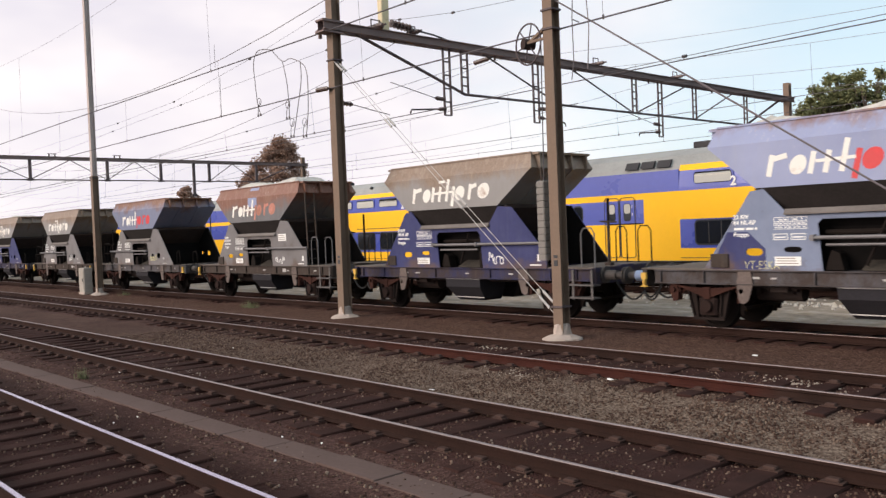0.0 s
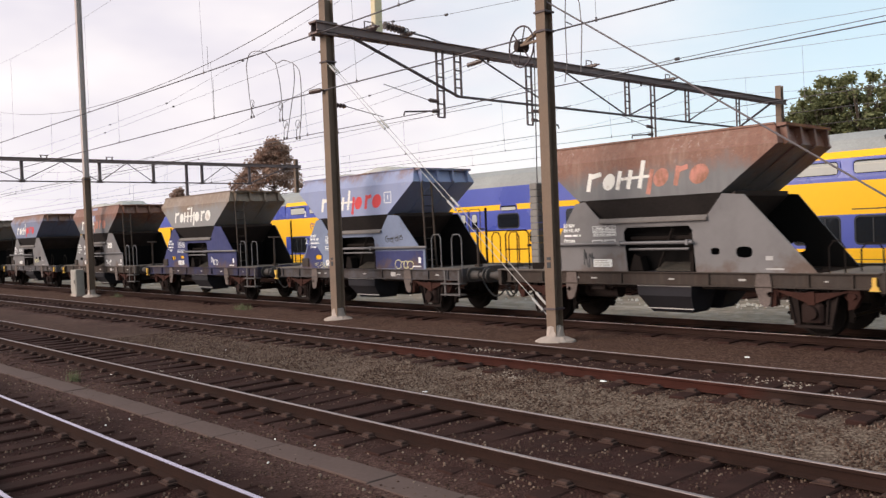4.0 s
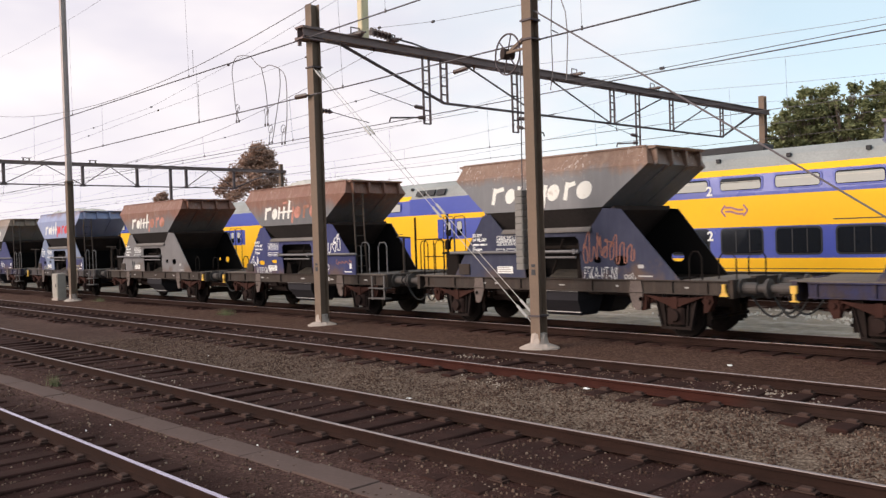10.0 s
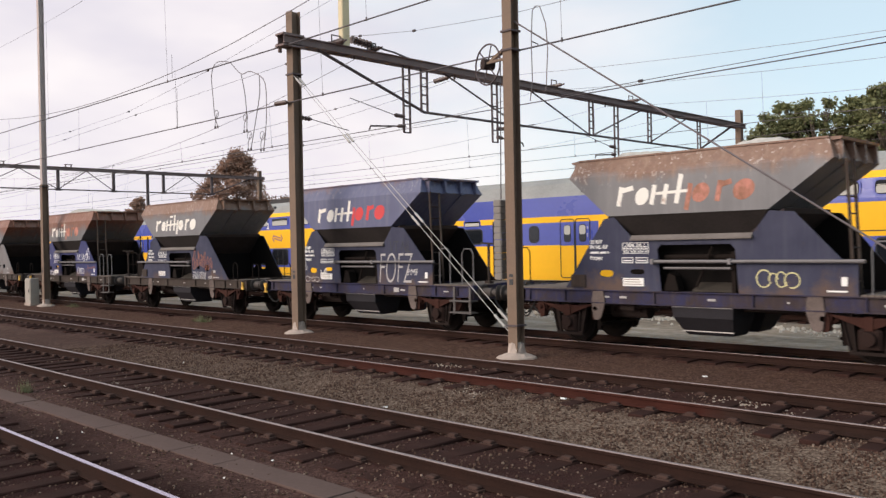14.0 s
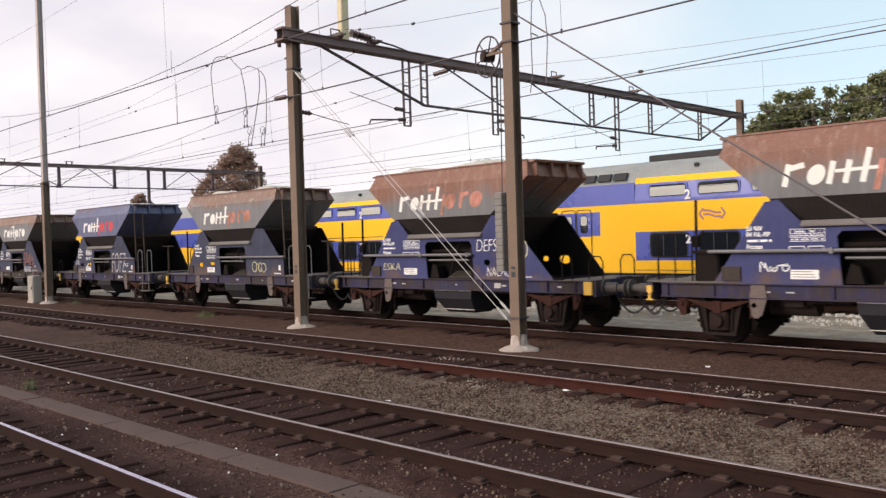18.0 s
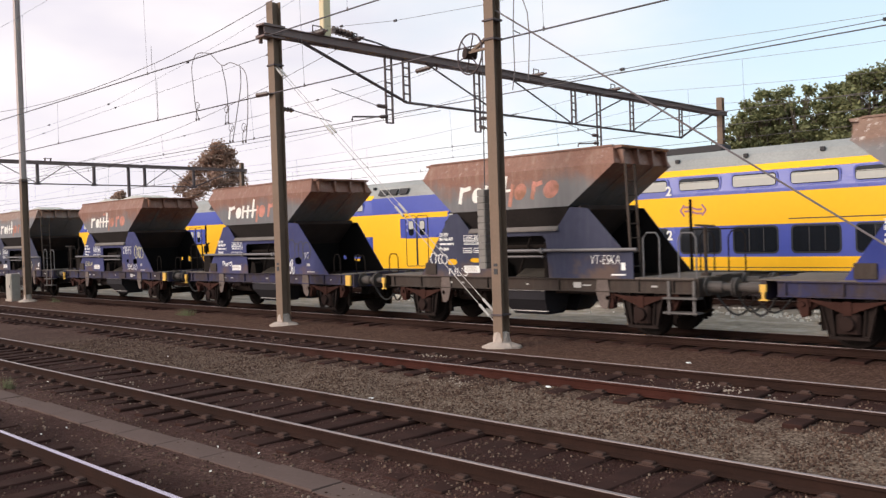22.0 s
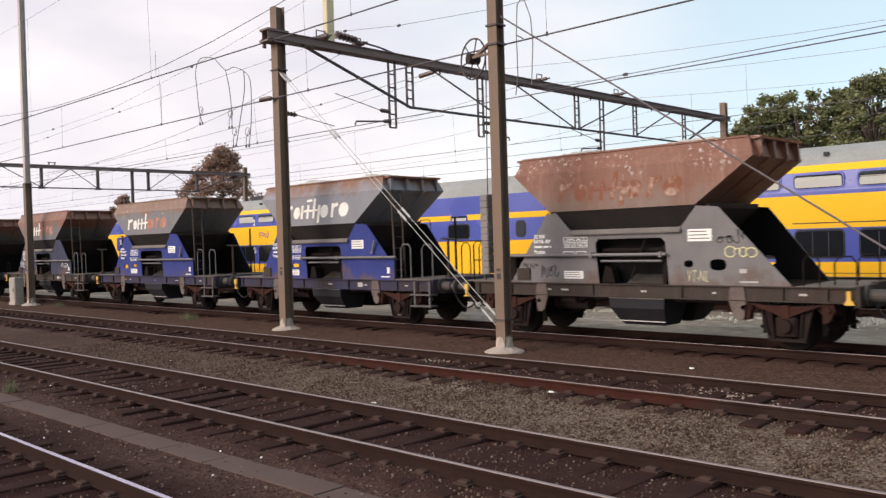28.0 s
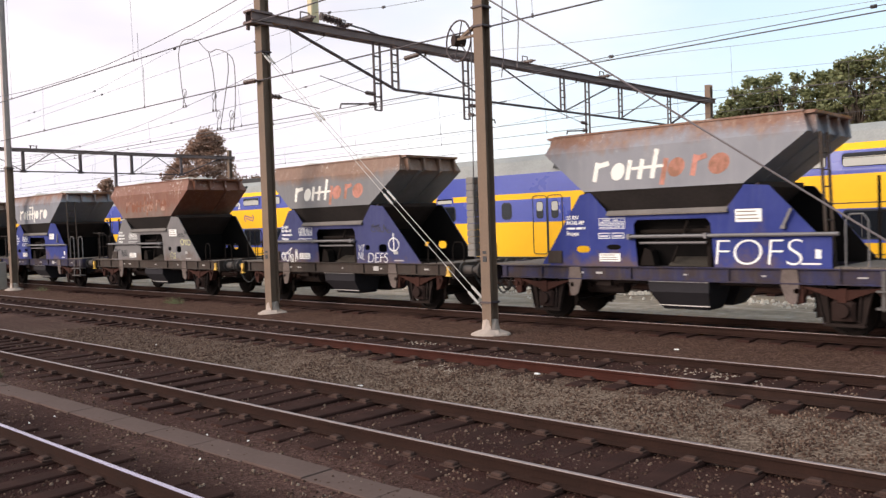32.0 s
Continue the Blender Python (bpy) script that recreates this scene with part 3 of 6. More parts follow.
def footing(x, y, parent):
    s = Shape()
    rng = random.Random(int(x * 10))
    loops = []
    for rad, z in ((0.44, BED - 0.1), (0.38, BED + 0.02), (0.27, BED + 0.07), (0.19, BED + 0.10), (0.165, BED + 0.20), (0.15, BED + 0.30), (0.12, BED + 0.315)):
        loops.append([(x + math.cos(a) * rad * (1 + 0.10 * math.sin(2 * a + x) + rng.uniform(-0.11, 0.11)), y + math.sin(a) * rad * (1 + 0.08 * math.cos(3 * a + y) + rng.uniform(-0.05, 0.05)), z + rng.uniform(-0.012, 0.012))
                      for a in [2 * math.pi * i / 26 for i in range(26)]])
    s.rings(loops)
    part("concrete_footing", s, "concrete", parent, "crumbled pale concrete footing")


def insulator(s, p, q, r=0.055, n=5):
    p, q = Vector(p), Vector(q)
    for i in range(n):
        a, b = p.lerp(q, i / n), p.lerp(q, (i + 0.75) / n)
        s.tube(a, b, r, 8, r * 0.55)
    s.tube(p, q, r * 0.4, 6)


def build_mast(x, y, top, label, w=0.28, clamp=(), paint="mast"):
    t = thing("catenary_mast", label, "mast", "overhead line masts", at=(x, y, BED))
    post = h_post(w, 0.05, top - BED)
    part("post", post, paint, t)
    for z in clamp:
        part("clamp_band", Shape().box(-w / 2 - 0.03, w / 2 + 0.03, -w / 2 - 0.03, w / 2 + 0.03, z - BED - 0.02, z - BED + 0.02), "girder", t)
    n = part("notice_plate", Shape().box(-0.05, 0.05, -w / 2 - 0.012, -w / 2 - 0.002, 1.55, 1.67).box(-0.05, 0.05, -w / 2 - 0.012, -w / 2 - 0.002, 1.72, 1.78), "black", t, "small dark number plates")
    footing(0, 0, t)
    for o in t.children:
        if o.name.startswith("concrete_footing"):
            o.location.z = -BED
    return t


def build_portal(x, y0, y1, zb, hangers, braces, near=True):
    """A lattice beam across the tracks: twin channels above, a lower chord on hangers, diagonals."""
    t = thing("portal_beam", "dark rusty lattice girder spanning the tracks between masts", "girder", "overhead portals", at=(x, y0, zb))
    span = y1 - y0
    g = Shape()
    for dx in (-1, 1):
        c = [(dx * 0.13, -0.12), (dx * 0.22, -0.12), (dx * 0.22, -0.103), (dx * 0.145, -0.095), (dx * 0.145, 0.095), (dx * 0.22, 0.103), (dx * 0.22, 0.12), (dx * 0.13, 0.12)]
        g.prism(c, 1, -0.38, span + 0.45)
    part("top_girder", g, "beam", t)
    lac = Shape()
    for i in range(int(span / 0.8)):
        lac.box(-0.16, 0.16, i * 0.8, i * 0.8 + 0.08, 0.10, 0.125)
        lac.box(-0.16, 0.16, i * 0.8 + 0.4, i * 0.8 + 0.48, -0.125, -0.10)
    part("lacing", lac, "beam", t)
    low = -1.52
    ends = [h for h in hangers if h[1] >= low - 0.05]
    pts = [(0, 0.9, -0.1)] + [(0, h[0] - y0, low) for h in ends] + [(0, span - 0.9, -0.1)]
    part("lower_chord", Shape().line(pts, 0.05, 6), "girder", t)
    for a, b in braces:
        part("diagonal_brace", Shape().tube((0, a - y0, -0.10), (0, b - y0, low + 0.02), 0.032, 5), "girder", t)
    for y, drop, kind in hangers:
        s = Shape()
        if not near:
            part("hanger", s.box(-0.09, 0.09, y - y0 - 0.09, y - y0 + 0.09, drop - 0.05, -0.1).box(-0.12, 0.12, y - y0 - 0.2, y - y0 + 0.2, drop - 0.08, drop + 0.06), "girder", t)
            continue
        for dy in (-0.14, 0.14):
            s.bar((0, y - y0 + dy, -0.1), (0, y - y0 + dy, drop), 0.06, 0.05, (0, 1, 0))
        for k in range(5):
            z = -0.1 + (drop + 0.1) * (k + 1) / 5
            s.box(-0.03, 0.03, y - y0 - 0.14, y - y0 + 0.14, z - 0.02, z + 0.02)
        hg = part("hanger", s, "girder", t)
        if kind:
            arm = Shape()
            insulator(arm, (0, y - y0 + kind * 0.12, drop + 0.20), (0, y - y0 + kind * 0.42, drop + 0.17), 0.07, 4)
            part("insulator", arm, "porcelain", hg)
            part("steady_arm", Shape().line([(0, y - y0 + kind * 0.42, drop + 0.17), (0, y - y0 + kind * 1.55, drop + 0.08), (0, y - y0 + kind * 1.60, drop - 0.04)], 0.03), "girder", hg)
            arm = Shape()
            insulator(arm, (0, y - y0 + kind * 0.14, drop + 0.50), (0, y - y0 + kind * 0.55, drop + 0.52), 0.075, 4)
            part("insulator", arm, "porcelain", hg)
            part("pull_rod", Shape().line([(0, y - y0 + kind * 0.55, drop + 0.52), (0, y - y0 + kind * 2.35, drop + 0.86)], 0.013), "girder", hg)
    if near:
        part("end_bracket", Shape().box(-0.75, 0.0, -0.06, 0.06, -0.06, 0.02).box(-0.62, -0.56, -0.05, 0.05, -0.22, 0.16).box(-0.20, 0.20, -0.42, 0.30, 0.12, 0.17).box(-0.2, 0.2, -0.42, 0.30, -0.20, -0.15), "beam", t)
        s = Shape()
        insulator(s, (-0.55, -0.2, -1.74), (0.0, -0.2, -1.76), 0.075, 5)
        part("line_insulator", s.tube((0.0, -0.2, -1.76), (0.0, 0.0, -1.76), 0.02), "porcelain", t)
        for y, zm in ((16.5, 7.96), (20.9, 7.9), (25.4, 8.0), (30.0, 7.9), (35.0, 7.9)):
            s = Shape()
            insulator(s, (0, y - y0, -0.10), (0, y - y0, zm - zb - 0.005), 0.05, 3)
            part("suspension_insulator", s, "porcelain", t)
        for y, big in ((1.6, 0), (3.0, 1), (12.3, 0), (17.8, 0)):
            s = Shape()
            for i in range(5):
                s.tube((-0.3 + i * 0.14, y, 0.2), (-0.3 + i * 0.14 + 0.1, y, 0.2), 0.11 if y < 3 else 0.08, 10, 0.06)
            s.tube((-0.4, y, 0.2), (0.5, y, 0.2), 0.03)
            part("beam_insulator", s, "porcelain", t)
            part("bracket", Shape().box(-0.05, 0.05, y - 0.2, y + 0.2, 0.12, 0.16).tube((0, y - 0.16, 0.14), (0, y - 0.16, 0.42), 0.02).tube((0, y + 0.16, 0.14), (0, y + 0.16, 0.42), 0.02)
                 .tube((0, y - 0.16, 0.42), (0, y + 0.16, 0.42), 0.02), "girder", t)
    else:
        for y in (1.0, 2.6, 9.8, 14.4):
            s = Shape().tube((0, y, 0.1), (0, y, 0.32), 0.05, 6).tube((0, y + 0.4, 0.1), (0, y + 0.4, 0.32), 0.05, 6).tube((0, y - 0.1, 0.32), (0, y + 0.5, 0.32), 0.03)
            part("beam_insulator", s, "porcelain", t)
    return t


def build_catenary(y, zc, zm, sag, sup, r=0.012, first=-130.0, step=6.2, ends=(34, 34)):
    """A contact wire below a carrier wire that sags between the supports at the given places."""
    t = thing("overhead_wire", "dark contact wire hung by droppers from a sagging carrier wire", "overhead wire", "overhead wires")
    x0, x1 = -200, 34
    sup = [sup + 42 * i for i in range(-5, 3)]

    def z_mess(x):
        for a, b in zip(sup, sup[1:]):
            if a <= x <= b:
                u = (x - a) / (b - a)
                return zm - 4 * sag * u * (1 - u)
        return zm

    def y_at(x):
        for i, (a, b) in enumerate(zip(sup, sup[1:])):
            if a <= x <= b:
                return y + (0.12 if i % 2 else -0.12) * (1 - 2 * (x - a) / (b - a))
        return y
    xs = sorted(set([x0, x1] + [x for x in sup if x0 < x < x1] + list(range(x0, x1, 3))))
    part("contact_wire", Shape().line([(x, y_at(x), zc) for x in xs if x <= ends[0]], r), "wire", t)
    part("carrier_wire", Shape().line([(x, y, z_mess(x)) for x in xs if x <= ends[1]], 0.005 if zm > 12 else r * 0.62, 4), "wire", t)
    x = first
    while x < min(12, *ends):
        if x > -75:
            d = Shape().tube((x, y_at(x), zc), (x, y, z_mess(x)), 0.0045, 4)
            d.tube((x, y_at(x), zc - 0.03), (x, y_at(x), zc + 0.06), 0.024, 5)
            part("dropper", d, "wire", t)
        x += step
    return t


def rib_parts(t, p, q, r, n):
    """A core rod with each porcelain rib as a piece of its own."""
    p, q = Vector(p), Vector(q)
    part("core_rod", Shape().tube(p, q, r * 0.4, 6), "porcelain", t)
    for i in range(n):
        part("rib", Shape().tube(p.lerp(q, i / n), p.lerp(q, (i + 0.75) / n), r, 10, r * 0.55), "porcelain", t)


def build_feeders():
    """Single wires that run in to the portal and the cream post."""
    for y, r, pts in ((16.5, 0.006, ((-120, 5.0), (-42.3, 7.8), (-34.6, 8.07), (-23.5, 8.41), (-19.95, 8.5))),
                      (16.1, 0.005, ((-120, 7.6), (-40.6, 7.98), (-34.4, 8.15), (-27.9, 8.83), (-19.95, 9.9))),
                      (20.9, 0.009, ((-120, 5.6), (-46.7, 7.11), (-36.8, 7.39), (-26.5, 7.73), (-20.6, 8.0))),
                      (16.12, 0.006, ((-19.95, 8.62), (-19.2, 8.47), (-16.9, 8.18), (-13.6, 7.93), (6.0, 7.6))),
                      (16.45, 0.008, ((-12.2, 5.77), (-10.0, 5.79), (-4.6, 5.83), (30.0, 6.05)))):
        t = thing("feeder_wire", "single dark wire running in to the portal beam", "overhead wire", "overhead wires")
        part("strand", Shape().line([(x, y, z) for x, z in pts], r), "wire", t)
        for k in (1, 2, 3):
            x, z = pts[k] if k < len(pts) - 1 else pts[k - 1]
            part("clamp", Shape().tube((x - 0.05, y, z), (x + 0.05, y, z), 0.035, 6), "wire", t)
    t = thing("strain_insulator", "dark ribbed insulator with a slack cable over the beam", "insulator")
    rib_parts(t, (-19.95, 16.42, 8.55), (-19.95, 17.26, 8.48), 0.13, 6)
    part("slack_cable", Shape().line([(-19.95, 17.26, 8.48), (-19.9, 18.1, 8.40), (-19.88, 19.0, 8.24), (-19.85, 19.7, 8.12)], 0.03), "wire", t)
    t = thing("strain_insulator", "dark ribbed insulator ending a wire below the beam", "insulator")
    rib_parts(t, (-20.9, 20.9, 7.98), (-20.2, 20.9, 8.02), 0.09, 5)
    part("link", Shape().tube((-20.2, 20.9, 8.02), (-19.95, 20.9, 8.06), 0.025), "girder", t)


def build_stays():
    t = thing("stay_wire", "pale guy wires with turnbuckles from mast top to mast foot", "guy wire")
    for dy in (-0.06, 0.06):
        p, q = Vector((-19.85, 14.2 + dy, 7.18)), Vector((-11.66, 13.80 + dy, 0.42 + dy))
        part("wire", Shape().tube(p, q, 0.008), "stay", t)
        for u in (0.02, 0.29, 0.62, 0.95):
            part("turnbuckle", Shape().tube(p.lerp(q, u), p.lerp(q, u + 0.035), 0.03, 6), "stay", t)
    t = thing("stay_wire", "grey steel stay slanting down from the mast head over the wagons", "guy wire")
    part("wire", Shape().tube((-11.45, 13.85, 6.95), (-2.0, 13.85, 0.55), 0.019), "strut", t)


def build_tensioner():
    """The wheel tension device with its weights by the second mast."""
    x, y, z = -12.25, 13.9, 6.17
    t = thing("tension_wheel", "dark spoked wire tensioning wheel on a mast bracket", "tension wheel")
    part("rim", Shape().ring((x, y, z), (0.2, 1, 0), 0.44, 0.02, 28), "girder", t)
    s = Shape()
    u, w = Vector((1, -0.2, 0)).normalized(), Vector((0, 0, 1))
    for i in range(6):
        a = i * math.pi / 3 + 0.2
        s.tube((x, y, z), Vector((x, y, z)) + (u * math.cos(a) + w * math.sin(a)) * 0.42, 0.014)
    part("spokes", s, "girder", t)
    part("hub", Shape().tube((x - 0.05, y - 0.12, z), (x + 0.05, y + 0.12, z), 0.12, 12), "grime", t)
    part("bracket", Shape().bar((x, y, z), (-11.55, 13.85, z + 0.32), 0.09, 0.06).bar((x, y - 0.1, z), (-11.55, 13.8, z + 0.02), 0.05, 0.05), "mast", t)
    part("cable", Shape().tube((x + 0.36, y, z), (-11.93, 13.88, 3.2), 0.012), "wire", t)
    t = thing("counterweight", "stack of grey slotted concrete counterweights hanging beside the mast", "counterweight")
    for i in range(12):
        part("weight", Shape().cham(-12.07, -11.85, 13.76, 14.0, 1.48 + i * 0.143, 1.48 + i * 0.143 + 0.138, 0.022), "weight", t)


def build_jumpers():
    """Loops of thin jumper cable hanging between the wires, each ending in a small ring."""
    t = thing("jumper_cable", "thin grey jumper cables hanging in loops from the wires", "cable")
    y = 14.0
    for pts in (((-22.93, 8.02), (-23.5, 8.14), (-23.84, 8.09), (-24.04, 7.76), (-23.99, 7.22), (-23.9, 6.54), (-23.73, 6.11)),
                ((-22.93, 8.02), (-22.32, 7.57), (-21.86, 7.57), (-21.38, 7.40)),
                ((-22.32, 7.57), (-22.13, 6.95), (-22.05, 6.26), (-22.06, 5.80)),
                ((-21.34, 7.37), (-21.33, 6.83), (-21.58, 6.03), (-21.86, 5.23)),
                ((-21.38, 7.40), (-21.02, 7.03), (-21.02, 5.96), (-21.18, 5.16))):
        fine = []
        for i in range(len(pts) - 1):
            a, b, c, d = pts[max(i - 1, 0)], pts[i], pts[i + 1], pts[min(i + 2, len(pts) - 1)]
            for j in range(5):
                u = j / 5
                fine.append(tuple(0.5 * (2 * q + (r - p) * u + (2 * p - 5 * q + 4 * r - w) * u * u + (3 * q - p - 3 * r + w) * u ** 3) for p, q, r, w in zip(a, b, c, d)))
        fine.append(pts[-1])
        part("cable", Shape().line([(x, y, z) for x, z in fine], 0.013), "strut", t)
        if pts[-1][1] < 6.5:
            x, z = pts[-1]
            part("tail", Shape().line([(x, y, z + 0.45), (x - 0.14, y, z + 0.22), (x - 0.15, y, z)], 0.010), "strut", t)
            part("clamp", Shape().ring((x - 0.06, y, z + 0.42), (0, 1, 0), 0.12, 0.010, 10, 4), "strut", t)
            for dx in (0.0, -0.15):
                part("clip", Shape().tube((x + dx, y, z - 0.04), (x + dx, y, z + 0.04), 0.03, 5), "wire", t)
    for x, z0, z1 in ((-26.60, 8.89, 8.1), (-26.3, 7.7, 6.39)):
        part("hanger", Shape().tube((x, y, z0), (x, y, z1), 0.007, 4), "wire", t)
    pts = [(-11.01, 5.2), (-10.94, 5.57), (-10.95, 6.45), (-10.91, 7.05), (-10.83, 7.13), (-10.72, 7.11), (-10.57, 6.72), (-10.53, 6.2), (-10.59, 5.34)]
    part("loop", Shape().line([(x, 13.8, z) for x, z in pts], 0.011), "strut", t)
    part("clip", Shape().tube((-10.93, 13.8, 6.42), (-10.93, 14.0, 6.39), 0.012, 5), "wire", t)


def build_trough():
    t = thing("cable_trough", "line of dirty grey concrete cable trough lids in the gravel", "cable trough", kind="structure")
    rng = random.Random(5)
    me = [Shape().cham(-0.497, 0.497, -0.19, 0.19, -0.1, 0.0, 0.006).mesh("lid", "trough") for _ in range(1)][0]
    x = -1.0
    while x > -60:
        o = part("lid", me, None, t)
        o.matrix_local = pose(x, 5.06 + 0.014 * max(x + 8, -10) + rng.uniform(-0.012, 0.012), -0.166 + rng.uniform(-0.008, 0.005), rng.uniform(-0.4, 0.4), rng.uniform(-0.2, 0.2), rng.uniform(-0.3, 0.3))
        x -= 1.0
    me2 = Shape().box(-200, -60, 4.78, 5.16, -0.2, -0.12)
    tagged(part("far_lids", me2, "trough", t), kind="stuff")


build_ground()
for tr in TRACKS:
    build_track(*tr)
build_trough()
build_mast(-11.55, 13.85, 9.2, "brown-grey H-section steel mast with tension gear and pale footing", 0.25, (6.35, 6.75, 0.5))
build_mast(-19.95, 14.26, 9.0, "brown-grey H-section steel mast carrying the portal beam", 0.29, (7.2, 8.05, 8.3))
arm = thing("mast_arm", "thin wire pull-off arm with a dark insulator on the portal mast", "bracket")
ribs = Shape()
insulator(ribs, (-19.95, 14.41, 6.0), (-19.95, 14.85, 5.98), 0.075, 4)
part("insulator", ribs, "porcelain", arm)
part("rod", Shape().line([(-19.95, 14.85, 5.98), (-19.95, 15.6, 5.86), (-19.95, 16.22, 5.77)], 0.013), "girder", arm)
tall = build_mast(-40.3, 14.74, 5.4, "tall slim weathered steel pole with a paler upper length", 0.28, (5.3,))
part("upper_post", h_post(0.23, 5.4 - BED, 14.0 - BED), "pole", tall, "pale grey upper length")
build_mast(-19.95, 42.4, 9.0, "grey steel mast at the far end of the portal beam", 0.3)
build_mast(-62.5, 40.8, 9.0, "grey steel mast at the end of the distant portal beam", 0.3)
build_portal(-19.95, 14.2, 42.4, 8.15, [(18.64, -2.25, -1), (19.44, -1.52, 0), (22.96, -2.25, 1), (28.97, -1.52, 0), (30.81, -2.4, -1), (33.5, -1.52, 0), (38.04, -1.52, 0)],
             [(20.34, 24.2), (24.86, 28.8), (32.9, 29.1), (36.9, 33.5), (41.4, 38.04)])
build_portal(-62.5, 10.0, 40.8, 8.35, [(12.5, -1.52, 0), (18.5, -1.52, 0), (23.84, -1.52, 0), (27.93, -1.52, 0), (30.63, -2.6, 0), (31.95, -1.52, 0), (36.2, -1.52, 0)],
             [(15.5, 12.5), (15.5, 18.5), (21.2, 18.5), (21.2, 23.84), (25.9, 23.84), (25.9, 27.93), (34.0, 31.95), (34.0, 36.2)], False)
post = thing("line_post", "cream painted steel post rising from the portal beam", "post")
part("shaft", Shape().cham(-20.06, -19.84, 15.98, 16.26, 8.27, 12.0, 0.02), "cream", post)
for y, zc, zm, sag, sup, r, first in ((13.8, 7.97, 13.0, 1.0, -19.95, 0.02, -130.7), (14.0, 6.39, 10.3, 2.2, -11.5, 0.018, -130.4), (16.5, 5.74, 7.96, 1.9, -19.95, 0.013, -130.0),
                                      (20.9, 6.5, 7.9, 1.1, -19.95, 0.010, -128.0), (25.4, 5.85, 8.0, 0.95, -19.95, 0.011, -129.0), (30.0, 5.98, 7.9, 1.0, -19.95, 0.011, -127.0), (35.0, 6.0, 7.9, 1.1, -19.95, 0.011, -128.0)):
    build_catenary(y, zc, zm, sag, sup, r, first, 10.4 if y < 13.9 else 8.0 if y < 15 else 6.2, {16.5: (34, -19.95), 20.9: (-19.95, 34)}.get(y, (34, 34)))
build_feeders()
build_stays()
build_tensioner()
build_jumpers()

cab = thing("relay_cabinet", "small dirty white relay cabinet standing beside the pole", "cabinet", at=(-42.0, 14.72, BED))
part("body", Shape().cham(-0.34, 0.34, -0.2, 0.2, 0.08, 1.25, 0.02), "cabinet", cab)
part("plinth", Shape().box(-0.38, 0.38, -0.24, 0.24, -0.1, 0.08), "concrete", cab)
part("door", Shape().cham(-0.29, 0.29, -0.225, -0.202, 0.15, 1.18, 0.01), "cabinet", cab)
part("handle", Shape().box(0.19, 0.23, -0.25, -0.226, 0.6, 0.75), "black", cab)
# ---- the parked double-deck train ----
SIDE = 24.0


def rounded(x0, x1, z0, z1, r, n=4):
    pts = []
    for cx, cz, a0 in ((x1 - r, z0 + r, -90), (x1 - r, z1 - r, 0), (x0 + r, z1 - r, 90), (x0 + r, z0 + r, 180)):
        for i in range(n + 1):
            a = radians(a0 + 90 * i / n)
            pts.append((cx + r * math.cos(a), cz + r * math.sin(a)))
    return pts


def window(t, x0, x1, z0, z1, blind=0.0, y=SIDE, r=0.1):
    """A coach window: rubber frame, pane and, where drawn, a pale blind behind its upper part."""
    w = part("window", Shape().prism(rounded(x0 - 0.05, x1 + 0.05, z0 - 0.05, z1 + 0.05, r + 0.04), 1, y - 0.012, y + 0.02), "y_blue" if blind else "seatdark", t)
    part("pane", Shape().prism(rounded(x0, x1, z0, z1, r), 1, y - 0.017, y - 0.0125), "glass", w)
    if blind:
        part("rail", Shape().box(x0 + 0.03, x1 - 0.03, y - 0.0215, y - 0.0178, z0 + (z1 - z0) * 0.66, z0 + (z1 - z0) * 0.70), "box", w)
        part("blind", Shape().prism(rounded(x0 + 0.02, x1 - 0.02, z0 + 0.02, z0 + (z1 - z0) * blind, r * 0.6), 1, y - 0.0195, y - 0.0175), "blind", w, "pale drawn blind")
    elif x1 - x0 > 1.2:
        for u in (0.36, 0.70):
            part("mullion", Shape().box(x0 + (x1 - x0) * u - 0.015, x0 + (x1 - x0) * u + 0.015, y - 0.022, y - 0.0175, z0 + 0.03, z1 - 0.03), "y_dark", w)
    return w


def stripe(name, t, x0, x1, z0, z1, mat, d=0.0):
    return part(name, Shape().box(x0, x1, SIDE - 0.004 - d, SIDE + 0.05, z0, z1), mat, t)


